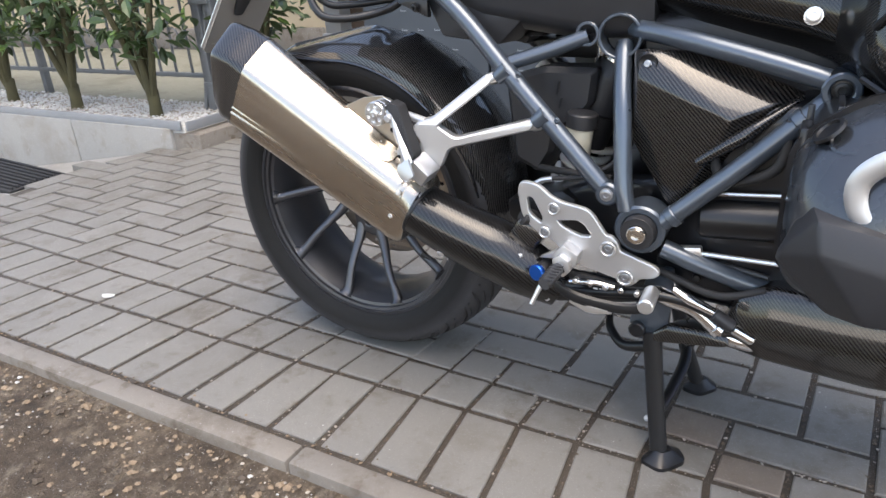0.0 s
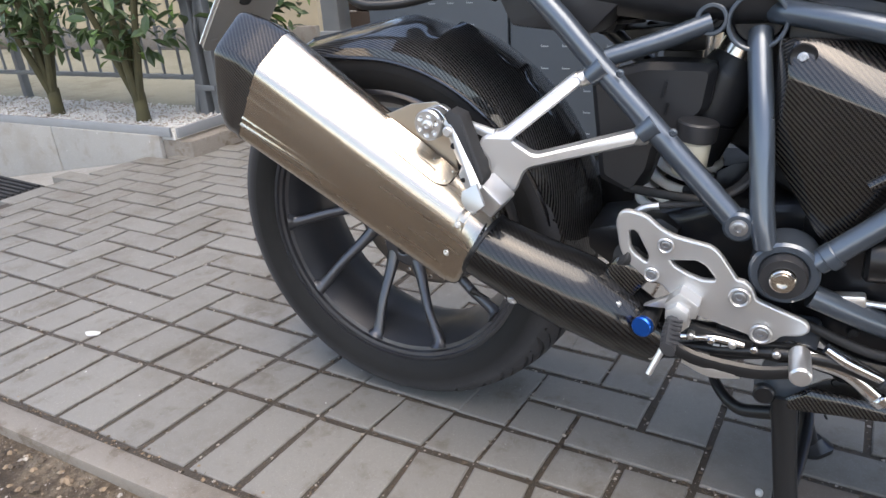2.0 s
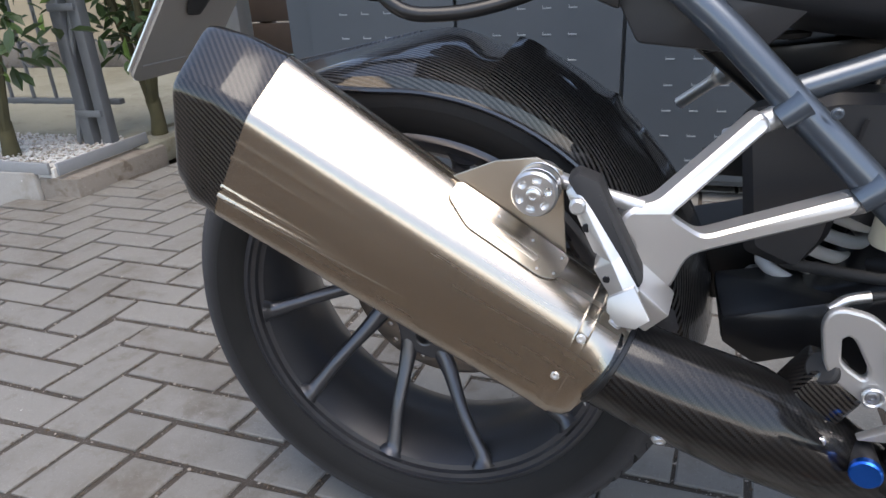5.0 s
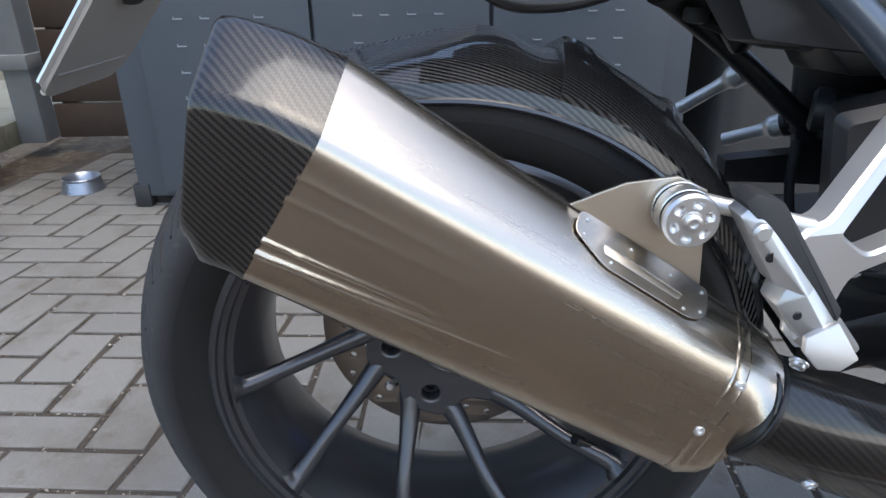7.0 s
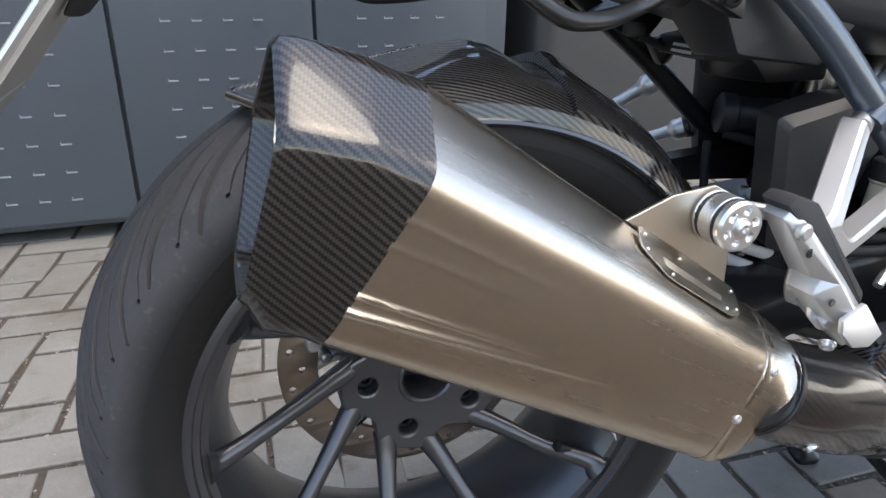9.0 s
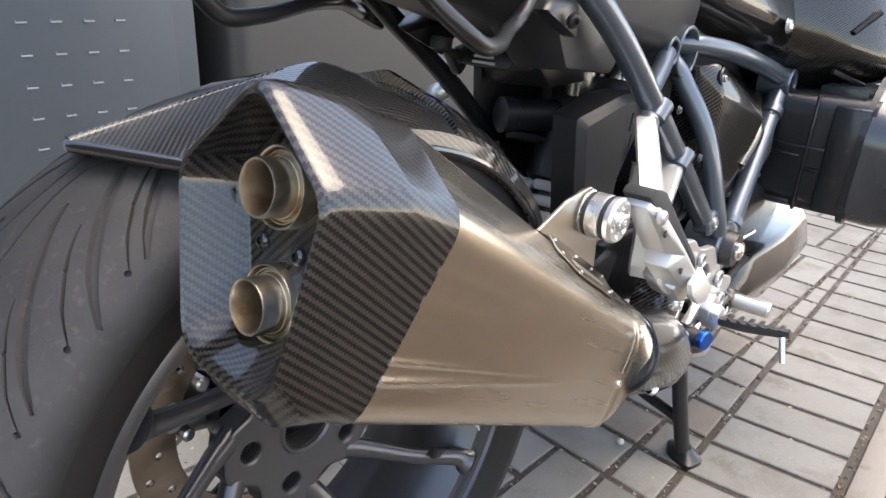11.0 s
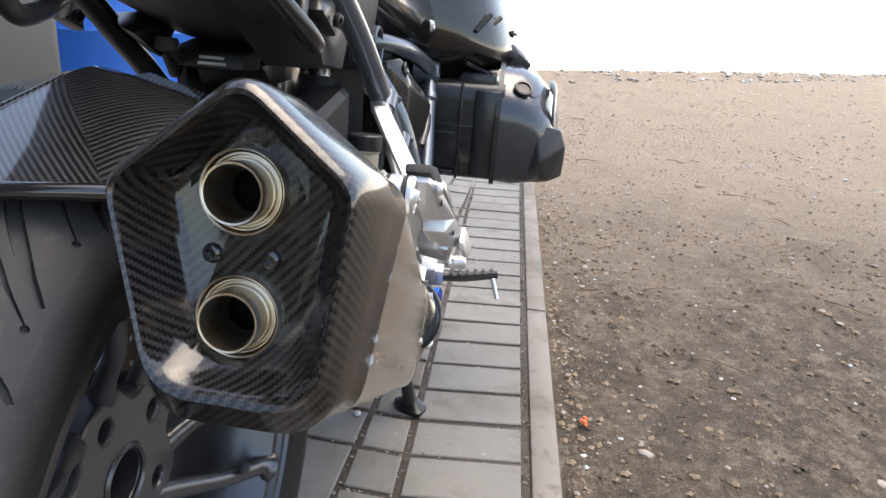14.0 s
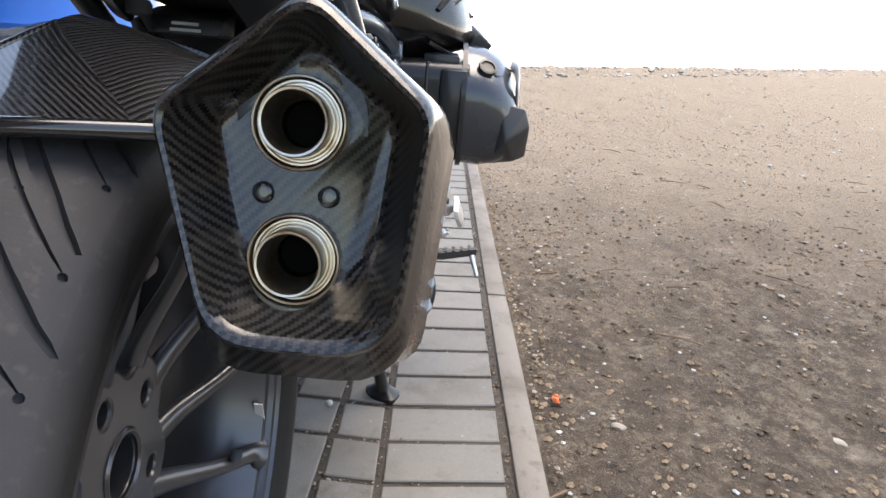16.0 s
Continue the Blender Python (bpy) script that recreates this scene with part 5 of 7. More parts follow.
# exhaust link pipe and its shield
shield = part("exhaust_shield", tube([(-0.378, -0.3175, 0.3725), (-0.318, -0.313, 0.345), (-0.26, -0.303, 0.318), (-0.20, -0.293, 0.286), (-0.155, -0.285, 0.262)], [0.0412, 0.0445, 0.048, 0.042, 0.031], 28, 6), SHIELDCARBON, bike, "carbon fibre exhaust heat shield")
part("exhaust_elbow", tube([(-0.16, -0.285, 0.268), (-0.10, -0.262, 0.262), (-0.02, -0.24, 0.27)], [0.026, 0.022, 0.022], 20, 4), SATIN, bike, "dark exhaust pipe")
bolt(shield, (-0.326, -0.3435, 0.3155), (0.1, -0.8, -0.5), 0.0055, 0.004)
bolt(shield, (-0.288, -0.320, 0.373), (0.2, -0.6, 0.8), 0.0055, 0.004)
bolt(shield, (-0.166, -0.3155, 0.258), (0, -0.95, -0.2), 0.005, 0.003)
part("exhaust_valve_box", box((-0.205, -0.285, 0.345), (0.046, 0.05, 0.05), (0, 32, 0), 0.008), CARBON, bike, "dark exhaust valve housing")
part("valve_disc", drum((-0.196, -0.290, 0.366), (-0.6, -0.6, 0.5), 0.0135, 0.022), RUBBER, bike, "black rubber boot")
part("lambda_plug", drum((-0.43, -0.29, 0.318), (0.35, 0.1, -0.2), 0.004, 0.02), SATIN, bike)

# rider's footrest plate
HO = [(-0.213, 0.417), (-0.209, 0.428), (-0.201, 0.4295), (-0.183, 0.426), (-0.166, 0.412), (-0.150, 0.405), (-0.113, 0.399), (-0.104, 0.391), (-0.085, 0.364), (-0.078, 0.3645), (-0.069, 0.357), (-0.066, 0.345), (-0.016, 0.328), (-0.011, 0.321), (-0.017, 0.314), (-0.037, 0.310), (-0.042, 0.302), (-0.052, 0.295), (-0.062, 0.299), (-0.066, 0.305), (-0.112, 0.316), (-0.127, 0.320), (-0.152, 0.341), (-0.160, 0.350), (-0.180, 0.354), (-0.189, 0.363), (-0.200, 0.371), (-0.207, 0.384)]
HOLES = ([(-0.202, 0.407), (-0.196, 0.412), (-0.189, 0.408), (-0.175, 0.382), (-0.175, 0.373), (-0.180, 0.370), (-0.193, 0.379), (-0.199, 0.386)], [(-0.157, 0.380), (-0.126, 0.3845), (-0.115, 0.379), (-0.103, 0.364), (-0.106, 0.3595), (-0.120, 0.3585), (-0.136, 0.3635), (-0.150, 0.371)])
plate_ = part("footrest_plate", sheet([tuple(p[:2]) for p in rounded([(a, b, 0) for a, b in HO], 0.006, 4)], [[tuple(p[:2]) for p in rounded([(a, b, 0) for a, b in h], 0.003, 4)] for h in HOLES], side_frame(-0.304), 0.009, 0.0022), CAST, bike, "silver footrest plate with cut-outs", 22)
for x, z, r in ((-0.159, 0.397, 0.0052), (-0.172, 0.360, 0.0050), (-0.080, 0.348, 0.0066), (-0.055, 0.309, 0.0066)):
    part("boss", ring_bar((x, -0.3105, z), (0, -1, 0), r * 1.2, r * 1.75, 0.004, 28), CAST, plate_)
    bolt(plate_, (x, -0.309, z), (0, -1, 0), r, 0.0035, SCREW, "dark grey socket screw" if r < 0.006 else "bright star-head bolt")


def slab(pts, y0, y1, edge):
    return chamfered([(x, y, z) for x, z in pts for y in (y0, y1)], edge)


mount = part("footrest_mount", slab([(-0.153, 0.336), (-0.138, 0.352), (-0.117, 0.339), (-0.119, 0.323), (-0.150, 0.318)], -0.330, -0.305, 0.002), CAST, plate_)
part("clevis", slab([(-0.150, 0.333), (-0.139, 0.341), (-0.126, 0.333), (-0.124, 0.318), (-0.133, 0.308), (-0.149, 0.312)], -0.341, -0.322, 0.002), CAST, mount)
part("clevis_hole", drum((-0.134, -0.3418, 0.319), (0, -1, 0), 0.0036, 0.002, 20), ENGINE, mount)
part("fin", slab([(-0.178, 0.322), (-0.150, 0.339), (-0.146, 0.330), (-0.150, 0.324)], -0.318, -0.308, 0.0012), CAST, mount)
part("brake_line", tube([(-0.202, -0.275, 0.416), (-0.190, -0.272, 0.423), (-0.173, -0.27, 0.427), (-0.128, -0.268, 0.434), (-0.102, -0.266, 0.447), (-0.080, -0.26, 0.465)], 0.0035, 10, 5), RUBBER, plate_, "black brake line")
part("line_fitting", tube([(-0.204, -0.276, 0.414), (-0.192, -0.272, 0.4225), (-0.176, -0.27, 0.4265)], 0.0046, 10, 3), ALLOY, plate_, "silver hose fitting")
strap = part("clamp_block", slab([(-0.220, 0.352), (-0.205, 0.371), (-0.188, 0.350), (-0.202, 0.328)], -0.305, -0.287, 0.002), PLASTIC, plate_, "black ribbed clamp block")
for k in range(4):
    f = (k + 0.5) / 4
    part("rib", tube([(-0.220 + 0.018 * f, -0.3055, 0.352 - 0.024 * f), (-0.205 + 0.017 * f, -0.3055, 0.371 - 0.021 * f)], 0.0016, 6, 0), PLASTIC, strap)
bolt(plate_, (-0.205, -0.324, 0.322), (-0.2, -1, 0.1), 0.0042, 0.004, ALLOY)
part("return_spring", tube([(-0.143 + 0.006 * math.cos(a), -0.335 + 0.0022 * a / 6.28, 0.326 + 0.006 * math.sin(a)) for a in [i * 0.5 for i in range(60)]], 0.0011, 6, 0), CHROME, plate_)
peg2 = part("rider_footrest", tube([(-0.140, -0.335, 0.322), (-0.138, -0.37, 0.325), (-0.133, -0.416, 0.332)], [0.0085, 0.010, 0.0085], 8, 3, flat=0.7), PLASTIC, plate_, "black ribbed rider footrest")
for k in range(6):
    part("rib", box((-0.138 + 0.001 * k, -0.352 - 0.011 * k, 0.3300 + 0.0012 * k), (0.018, 0.005, 0.0016), bevel=0.0005), PLASTIC, peg2)
part("feeler", tube([(-0.139, -0.410, 0.328), (-0.149, -0.419, 0.302)], [0.0035, 0.003], 10, 0), ALLOY, peg2, "silver feeler peg")
blue_cap = part("blue_cap", drum((-0.172, -0.333, 0.307), (-0.25, -1, 0.1), 0.0118, 0.009, 40, 0.0015), BLUE, plate_, "blue anodised screw cap")
part("cap_rim", ring_bar((-0.1731, -0.3375, 0.3075), (-0.25, -1, 0.1), 0.0068, 0.0092, 0.0022, 36, 0.0006), BLUE, blue_cap)
part("socket", drum((-0.1731, -0.3378, 0.3075), (-0.25, -1, 0.1), 0.0036, 0.001, 6, 0.0002), ENGINE, blue_cap)
part("cap_mount", drum((-0.171, -0.290, 0.305), (0, -1, 0), 0.011, 0.042), PLASTIC, plate_)
pedal = part("brake_pedal", tube([(-0.15, -0.30, 0.268), (-0.10, -0.30, 0.272), (-0.03, -0.305, 0.285), (0.02, -0.30, 0.282), (0.06, -0.297, 0.266)], [0.005, 0.006, 0.007, 0.006, 0.005], 10, 5, flat=0.7), SATIN, bike, "black brake pedal arm")
part("pedal_tip", drum((-0.016, -0.318, 0.298), (0.05, -1, 0), 0.0105, 0.048), ALLOY, pedal, "silver pedal tip")
part("pedal_joint", tube([(0.008, -0.298, 0.298), (0.03, -0.298, 0.286), (0.062, -0.296, 0.272)], [0.006, 0.008, 0.006], 10, 3), CHROME, pedal)
part("lever_tube", drum((0.062, -0.296, 0.27), (0.85, 0, -0.5), 0.0095, 0.03), PLASTIC, pedal)
part("chrome_end", drum((0.088, -0.296, 0.254), (0.9, 0, -0.42), 0.0085, 0.03), CHROME, pedal)
part("linkage", tube([(-0.135, -0.305, 0.285), (-0.10, -0.308, 0.292), (-0.07, -0.305, 0.288)], 0.0045, 10, 3), CHROME, pedal)

part("header_pipe", tube([(-0.03, -0.255, 0.275), (-0.005, -0.268, 0.268), (0.035, -0.275, 0.262), (0.068, -0.277, 0.238), (0.10, -0.277, 0.226), (0.16, -0.26, 0.22)], 0.0125, 18, 6), CHROME, bike, "polished steel header pipe")
part("header_clamp", ring_bar((0.064, -0.277, 0.243), (0.7, 0, -0.6), 0.0125, 0.0155, 0.010, 28), CHROME, bike)

for k, pts in enumerate(([(-0.165, -0.31, 0.285), (-0.12, -0.318, 0.268), (-0.06, -0.315, 0.262), (-0.02, -0.31, 0.268)], [(-0.15, -0.30, 0.30), (-0.11, -0.30, 0.292), (-0.06, -0.298, 0.286), (-0.01, -0.295, 0.288)], [(-0.13, -0.312, 0.262), (-0.10, -0.318, 0.256), (-0.07, -0.315, 0.258)])):
    part("pedal_link", tube(pts, [0.008, 0.0095, 0.008], 8, 4, flat=0.6), SATIN if k < 2 else ALLOY, pedal, "black linkage arm" if k < 2 else "silver linkage end")
for k in range(5):
    part("link_screw", drum((-0.125 + 0.022 * k, -0.303, 0.291 - 0.001 * k), (0, -1, 0), 0.0042, 0.012), CHROME if k % 2 else ALLOY, pedal)
part("brake_switch", box((-0.085, -0.285, 0.300), (0.03, 0.02, 0.018), (0, 12, 0), 0.003), PLASTIC, pedal)
part("pedal_blade", slab([(-0.124, 0.283), (-0.088, 0.288), (-0.033, 0.286), (-0.012, 0.276), (-0.033, 0.271), (-0.107, 0.276)], -0.301, -0.291, 0.0015), SATIN, pedal, "black milled pedal blade")
for x, w in ((-0.098, 0.007), (-0.088, 0.009)):
    part("mark", box((x, -0.3016, 0.2795), (w, 0.0006, 0.0028), bevel=0.0), LABELGREY, pedal, "pale printed mark")
part("pedal_foot", slab([(-0.130, 0.268), (-0.105, 0.266), (-0.103, 0.261), (-0.128, 0.252)], -0.306, -0.298, 0.0012), ALLOY, pedal, "silver pedal foot")
# centre stand
stand = part("centre_stand", tube([(-0.022, -0.262, 0.205), (-0.010, -0.274, 0.12), (0.006, -0.290, 0.018)], [0.0145, 0.0135, 0.0135], 14, 4, flat=0.8), SATIN, bike, "black steel centre stand with two feet")
part("foot_pad", loft([rounded([(0.012 + a * k, -0.291 + b * k, z) for a, b in ((-0.030, -0.020), (0.006, -0.032), (0.036, 0.006), (0.018, 0.034), (-0.014, 0.02))], 0.012, 5) for z, k in ((0.0, 1.0), (0.007, 1.0), (0.012, 0.75), (0.022, 0.4))]), SATIN, stand)
part("far_leg", tube([(-0.02, -0.10, 0.195), (0.0, -0.09, 0.10), (0.026, -0.080, 0.015)], [0.013, 0.012, 0.012], 14, 4), SATIN, stand)
part("foot_pad", loft([rounded([(0.03 + a * k, -0.078 + b * k, z) for a, b in ((-0.028, -0.018), (0.006, -0.026), (0.032, 0.006), (0.016, 0.03), (-0.014, 0.02))], 0.012, 5) for z, k in ((0.0, 1.0), (0.007, 1.0), (0.012, 0.75), (0.022, 0.4))]), SATIN, stand)
part("brace", tube([(-0.002, -0.275, 0.075), (0.008, -0.21, 0.085), (0.012, -0.14, 0.105), (-0.01, -0.095, 0.15)], 0.009, 12, 5), SATIN, stand)
part("tang", tube([(-0.03, -0.25, 0.17), (-0.07, -0.235, 0.155), (-0.10, -0.20, 0.16), (-0.11, -0.17, 0.17)], [0.009, 0.008, 0.007, 0.006], 10, 5), SATIN, stand)
part("stand_plate", hull([(-0.058, -0.262, 0.215), (-0.042, -0.264, 0.185), (0.0, -0.266, 0.20), (0.004, -0.268, 0.31), (-0.03, -0.268, 0.31), (-0.05, -0.25, 0.22), (0.0, -0.252, 0.2), (0.0, -0.252, 0.31), (-0.03, -0.252, 0.31)]), FRAME, bike, "grey stand mounting plate")
part("stand_pivot", drum((-0.043, -0.258, 0.207), (0, -1, 0), 0.012, 0.016), ENGINE, stand)
part("stand_spring", tube([(0.03 + 0.007 * math.cos(a), -0.25 + 0.007 * math.sin(a), 0.245 - 0.0018 * a) for a in [i * 0.6 for i in range(60)]], 0.0015, 6, 0), SATIN, stand)

# shock absorber, boxes and clutter behind the frame
S0, S1 = Vector((-0.215, -0.100, 0.335)), Vector((-0.095, -0.100, 0.60))
SD = (S1 - S0).normalized()
part("shock_top", tube([(-0.108, -0.150, 0.606), (-0.122, -0.150, 0.570)], [0.022, 0.025], 28, 0), POLISHED, bike, "bright shock mount")
boot = part("reservoir_body", tube([(-0.118, -0.150, 0.574), (-0.126, -0.150, 0.556), (-0.128, -0.150, 0.552), (-0.145, -0.150, 0.510), (-0.168, -0.150, 0.455)], [0.026, 0.033, 0.034, 0.035, 0.0345], 32, 3), PLASTIC, bike, "black shock reservoir")
part("seam_ring", ring_bar((-0.146, -0.150, 0.506), (-0.38, 0.0, -0.92), 0.0335, 0.0362, 0.004, 36), SATIN, boot)
shock = part("shock_absorber", drum(S0, SD, 0.017, 0.13, 28, 0.003), ENGINE, bike, "rear shock absorber with white coil spring")
part("shock_body", drum(S0 + SD * 0.115, SD, 0.032, 0.17, 32, 0.006), PLASTIC, shock)
sx, sy = SD.orthogonal().normalized(), SD.cross(SD.orthogonal()).normalized()
part("coil_spring", tube([S0 + SD * (0.004 + 0.0031 * a) + (sx * math.cos(a) + sy * math.sin(a)) * 0.034 for a in [i * 0.3 for i in range(126)]], 0.0068, 10, 0), SPRING, shock, "white coil spring")
part("fluid_reservoir", lathe([(0, 0), (0.017, 0), (0.019, 0.003), (0.019, 0.038), (0.021, 0.040), (0.021, 0.056), (0.019, 0.06), (0, 0.06)], (-0.155, -0.225, 0.452), (0.1, 0, 1), 28), REFLECT, bike, "translucent brake fluid reservoir")
part("reservoir_cap", drum((-0.150, -0.225, 0.492), (0.1, 0, 1), 0.0225, 0.022), PLASTIC, bike)
part("control_box", loft([rounded([(x + dx * (1 if x < -0.22 else 0), y + 0.012 * (abs(x + 0.215) / 0.07), z) for x, z in ((-0.279 + d, 0.556 - d), (-0.21, 0.574 - d), (-0.137 - d, 0.571 - d), (-0.142 - d, 0.52), (-0.193 - d, 0.478), (-0.198 - d, 0.449), (-0.222, 0.414 + d), (-0.264 + d, 0.428 + d))], 0.006, 4) for y, d, dx in ((-0.213, 0.008, 0.0), (-0.205, 0.0, 0.0), (-0.168, 0.0, 0.012))]), PLASTIC, bike, "black plastic control box", 25)
for k, (x, z, w) in enumerate(((-0.190, 0.545, 0.020), (-0.186, 0.523, 0.014))):
    part("box_label_bar", box((x, -0.2135, z), (0.003, 0.0012, w), (0, 12, 0), 0.0), ENGINE, bike)
part("damper_tube", lathe([(0, 0), (0.017, 0), (0.0225, 0.004), (0.0225, 0.02), (0.020, 0.022), (0.020, 0.04), (0.0215, 0.05), (0.0215, 0.12), (0, 0.12)], (-0.222, -0.050, 0.530), (1, -0.55, -0.06), 32), PLASTIC, bike, "black cylindrical actuator")
part("actuator_cable", tube([(-0.215, -0.062, 0.508), (-0.18, -0.085, 0.500), (-0.14, -0.11, 0.495)], 0.006, 10, 3), RUBBER, bike)
part("cable_loom", tube([(-0.235, -0.06, 0.50), (-0.238, -0.07, 0.45), (-0.23, -0.08, 0.40)], 0.005, 10, 5), RUBBER, bike)
part("swingarm_strut", loft([[Vector((x, -0.04 + y, z)) for y, z in ((-0.012, z0), (-0.012, z1), (0.012, z1), (0.012, z0))] for x, z0, z1 in ((-0.30, 0.455, 0.478), (-0.23, 0.452, 0.484), (-0.15, 0.446, 0.492), (-0.10, 0.44, 0.49))]), SATIN, bike, "black strut beyond the wheel")
part("swingarm_cover", hull([(-0.276, -0.205, 0.360), (-0.274, -0.205, 0.333), (-0.242, -0.205, 0.312), (-0.178, -0.21, 0.338), (-0.160, -0.21, 0.375), (-0.185, -0.205, 0.386), (-0.235, -0.20, 0.367), (-0.28, -0.10, 0.36), (-0.24, -0.10, 0.31), (-0.15, -0.10, 0.34), (-0.16, -0.10, 0.385)]), SATIN, bike, "black swingarm casting", 30)

# tail: under-seat tray, rails, number plate
tail = part("tail_tray", loft([rounded([(x, CY - s, z1), (x, CY - s * 0.9, z0 + 0.02), (x, CY - s * 0.5, z0), (x, CY + s * 0.5, z0), (x, CY + s * 0.9, z0 + 0.02), (x, CY + s, z1)], 0.015, 4) for x, s, z0, z1 in ((-0.58, 0.06, 0.70, 0.76), (-0.45, 0.10, 0.665, 0.76), (-0.30, 0.12, 0.628, 0.76), (-0.15, 0.12, 0.605, 0.74), (-0.06, 0.10, 0.60, 0.70))]), PLASTIC, bike, "black under-seat tray")
part("seat", loft([rounded([(x, CY - s, z0), (x, CY + s, z0), (x, CY + s * 0.8, z1), (x, CY - s * 0.8, z1)], 0.03, 5) for x, s, z0, z1 in ((-0.62, 0.09, 0.78, 0.82), (-0.4, 0.13, 0.76, 0.85), (-0.1, 0.14, 0.74, 0.84), (0.02, 0.11, 0.72, 0.82))]), RUBBER, bike, "black seat")
part("tray_label", hull([(-0.318, -0.054, 0.600), (-0.318, -0.128, 0.600), (-0.312, -0.048, 0.617), (-0.312, -0.134, 0.617), (-0.27, -0.05, 0.596), (-0.27, -0.13, 0.596), (-0.26, -0.05, 0.625), (-0.26, -0.13, 0.625)]), PLASTIC, tail)
part("tray_step", hull([(-0.368, -0.228, 0.618), (-0.276, -0.224, 0.606), (-0.365, -0.17, 0.612), (-0.27, -0.16, 0.604), (-0.40, -0.225, 0.68), (-0.22, -0.22, 0.66), (-0.40, -0.13, 0.68), (-0.22, -0.13, 0.66)]), PLASTIC, tail, "", 25)
part("tray_rib", hull([(-0.40, -0.045, 0.640), (-0.33, -0.035, 0.612), (-0.33, -0.05, 0.606), (-0.40, -0.06, 0.634), (-0.36, -0.02, 0.65), (-0.30, -0.02, 0.65), (-0.30, -0.06, 0.65)]), SATIN, tail)
part("tray_block", hull([(-0.33, -0.046, 0.612), (-0.33, -0.058, 0.612), (-0.31, -0.045, 0.585), (-0.31, -0.058, 0.585), (-0.29, -0.045, 0.585), (-0.28, -0.058, 0.62), (-0.28, -0.045, 0.62)]), SATIN, tail)
part("wiring_cover", hull([(-0.27, -0.055, 0.600), (-0.26, -0.13, 0.600), (-0.25, -0.05, 0.572), (-0.235, -0.13, 0.575), (-0.15, -0.05, 0.575), (-0.15, -0.13, 0.575), (-0.15, -0.05, 0.61), (-0.15, -0.13, 0.61)]), SATIN, tail)
part("tray_cap", lathe([(0, 0), (0.016, 0), (0.018, 0.003), (0.017, 0.007), (0, 0.008)], (-0.245, -0.150, 0.617), (0.05, -0.1, -1), 28), SATIN, tail, "round black rubber plug")
part("tray_knob", lathe([(0, 0), (0.010, 0), (0.012, 0.004), (0.011, 0.012), (0.006, 0.014), (0, 0.014)], (-0.355, -0.068, 0.630), (-0.1, 0, -1), 20), RUBBER, tail, "black rubber buffer")
part("tray_clip", tube([(-0.236, -0.090, 0.600), (-0.215, -0.098, 0.594), (-0.195, -0.104, 0.594)], [0.007, 0.009, 0.006], 10, 3), SATIN, tail)
part("wire_loom", tube([(-0.35, -0.07, 0.618), (-0.31, -0.062, 0.604), (-0.26, -0.07, 0.594), (-0.20, -0.10, 0.588), (-0.15, -0.13, 0.585)], 0.0045, 10, 5), RUBBER, tail, "black wiring loom")
part("tray_post", drum((-0.145, -0.118, 0.600), (0, 0, -1), 0.020, 0.045, 28, 0.003), POLISHED, tail, "bright metal post under the tray")
# dark plate added to close the view through to the blue drum
part("far_gap_filler", slab([(-0.232, 0.600), (-0.205, 0.613), (-0.060, 0.615), (-0.060, 0.470), (-0.215, 0.470), (-0.226, 0.530)], -0.026, -0.012, 0.004), PLASTIC, bike, "black filler plate added inside the frame")
for k in range(2):
    part("label_bar", box((-0.3178, -0.096, 0.6045 + 0.006 * k), (0.001, 0.030 - 0.004 * k, 0.0028), (0, 20, 0), 0.0), LABELGREY, tail)
for pts in ([(-0.397, 0.010, 0.648), (-0.46, -0.035, 0.660), (-0.53, -0.08, 0.664), (-0.61, -0.118, 0.658), (-0.655, -0.135, 0.664), (-0.69, -0.145, 0.71), (-0.70, -0.15, 0.78)], [(-0.41, -0.222, 0.70), (-0.44, -0.228, 0.668), (-0.475, -0.238, 0.654), (-0.52, -0.262, 0.648), (-0.56, -0.272, 0.656), (-0.60, -0.25, 0.70), (-0.62, -0.24, 0.78)]):
    part("grab_rail", tube(pts, 0.0062, 14, 6), SATIN, bike, "black tubular grab rail")
for c in ((-0.391, 0.018, 0.640), (-0.412, -0.236, 0.657)):
    part("rail_lug", hull([Vector(c) + Vector(v) for v in ((-0.025, -0.01, 0.012), (0.03, -0.008, -0.012), (0.03, 0.008, -0.012), (-0.025, 0.01, 0.012), (0.03, -0.006, 0.02), (0.0, 0.006, 0.03))]), SATIN, bike)
    bolt(bike, Vector(c) + Vector((0.012, -0.012, 0.004)), (-0.3, -0.9, -0.2), 0.0055, 0.004, SATIN, "black socket bolt")
WEDGE = Vector((-0.845, -0.165, 0.648))
PU = Vector((0.625, 0, 0.78))
PN = Vector((-0.78, 0, 0.625))
PO = Vector((-0.905, -0.145, 0.585))


def plate_outline(w, lo, hi, off):
    c = [PO + Vector((0, y, 0)) + PU * l + PN * off for y, l in ((-w + 0.012, lo), (w - 0.022, lo), (w, lo + 0.016), (w, hi), (-w, hi), (-w, lo + 0.008))]
    return rounded(c, 0.006, 4)


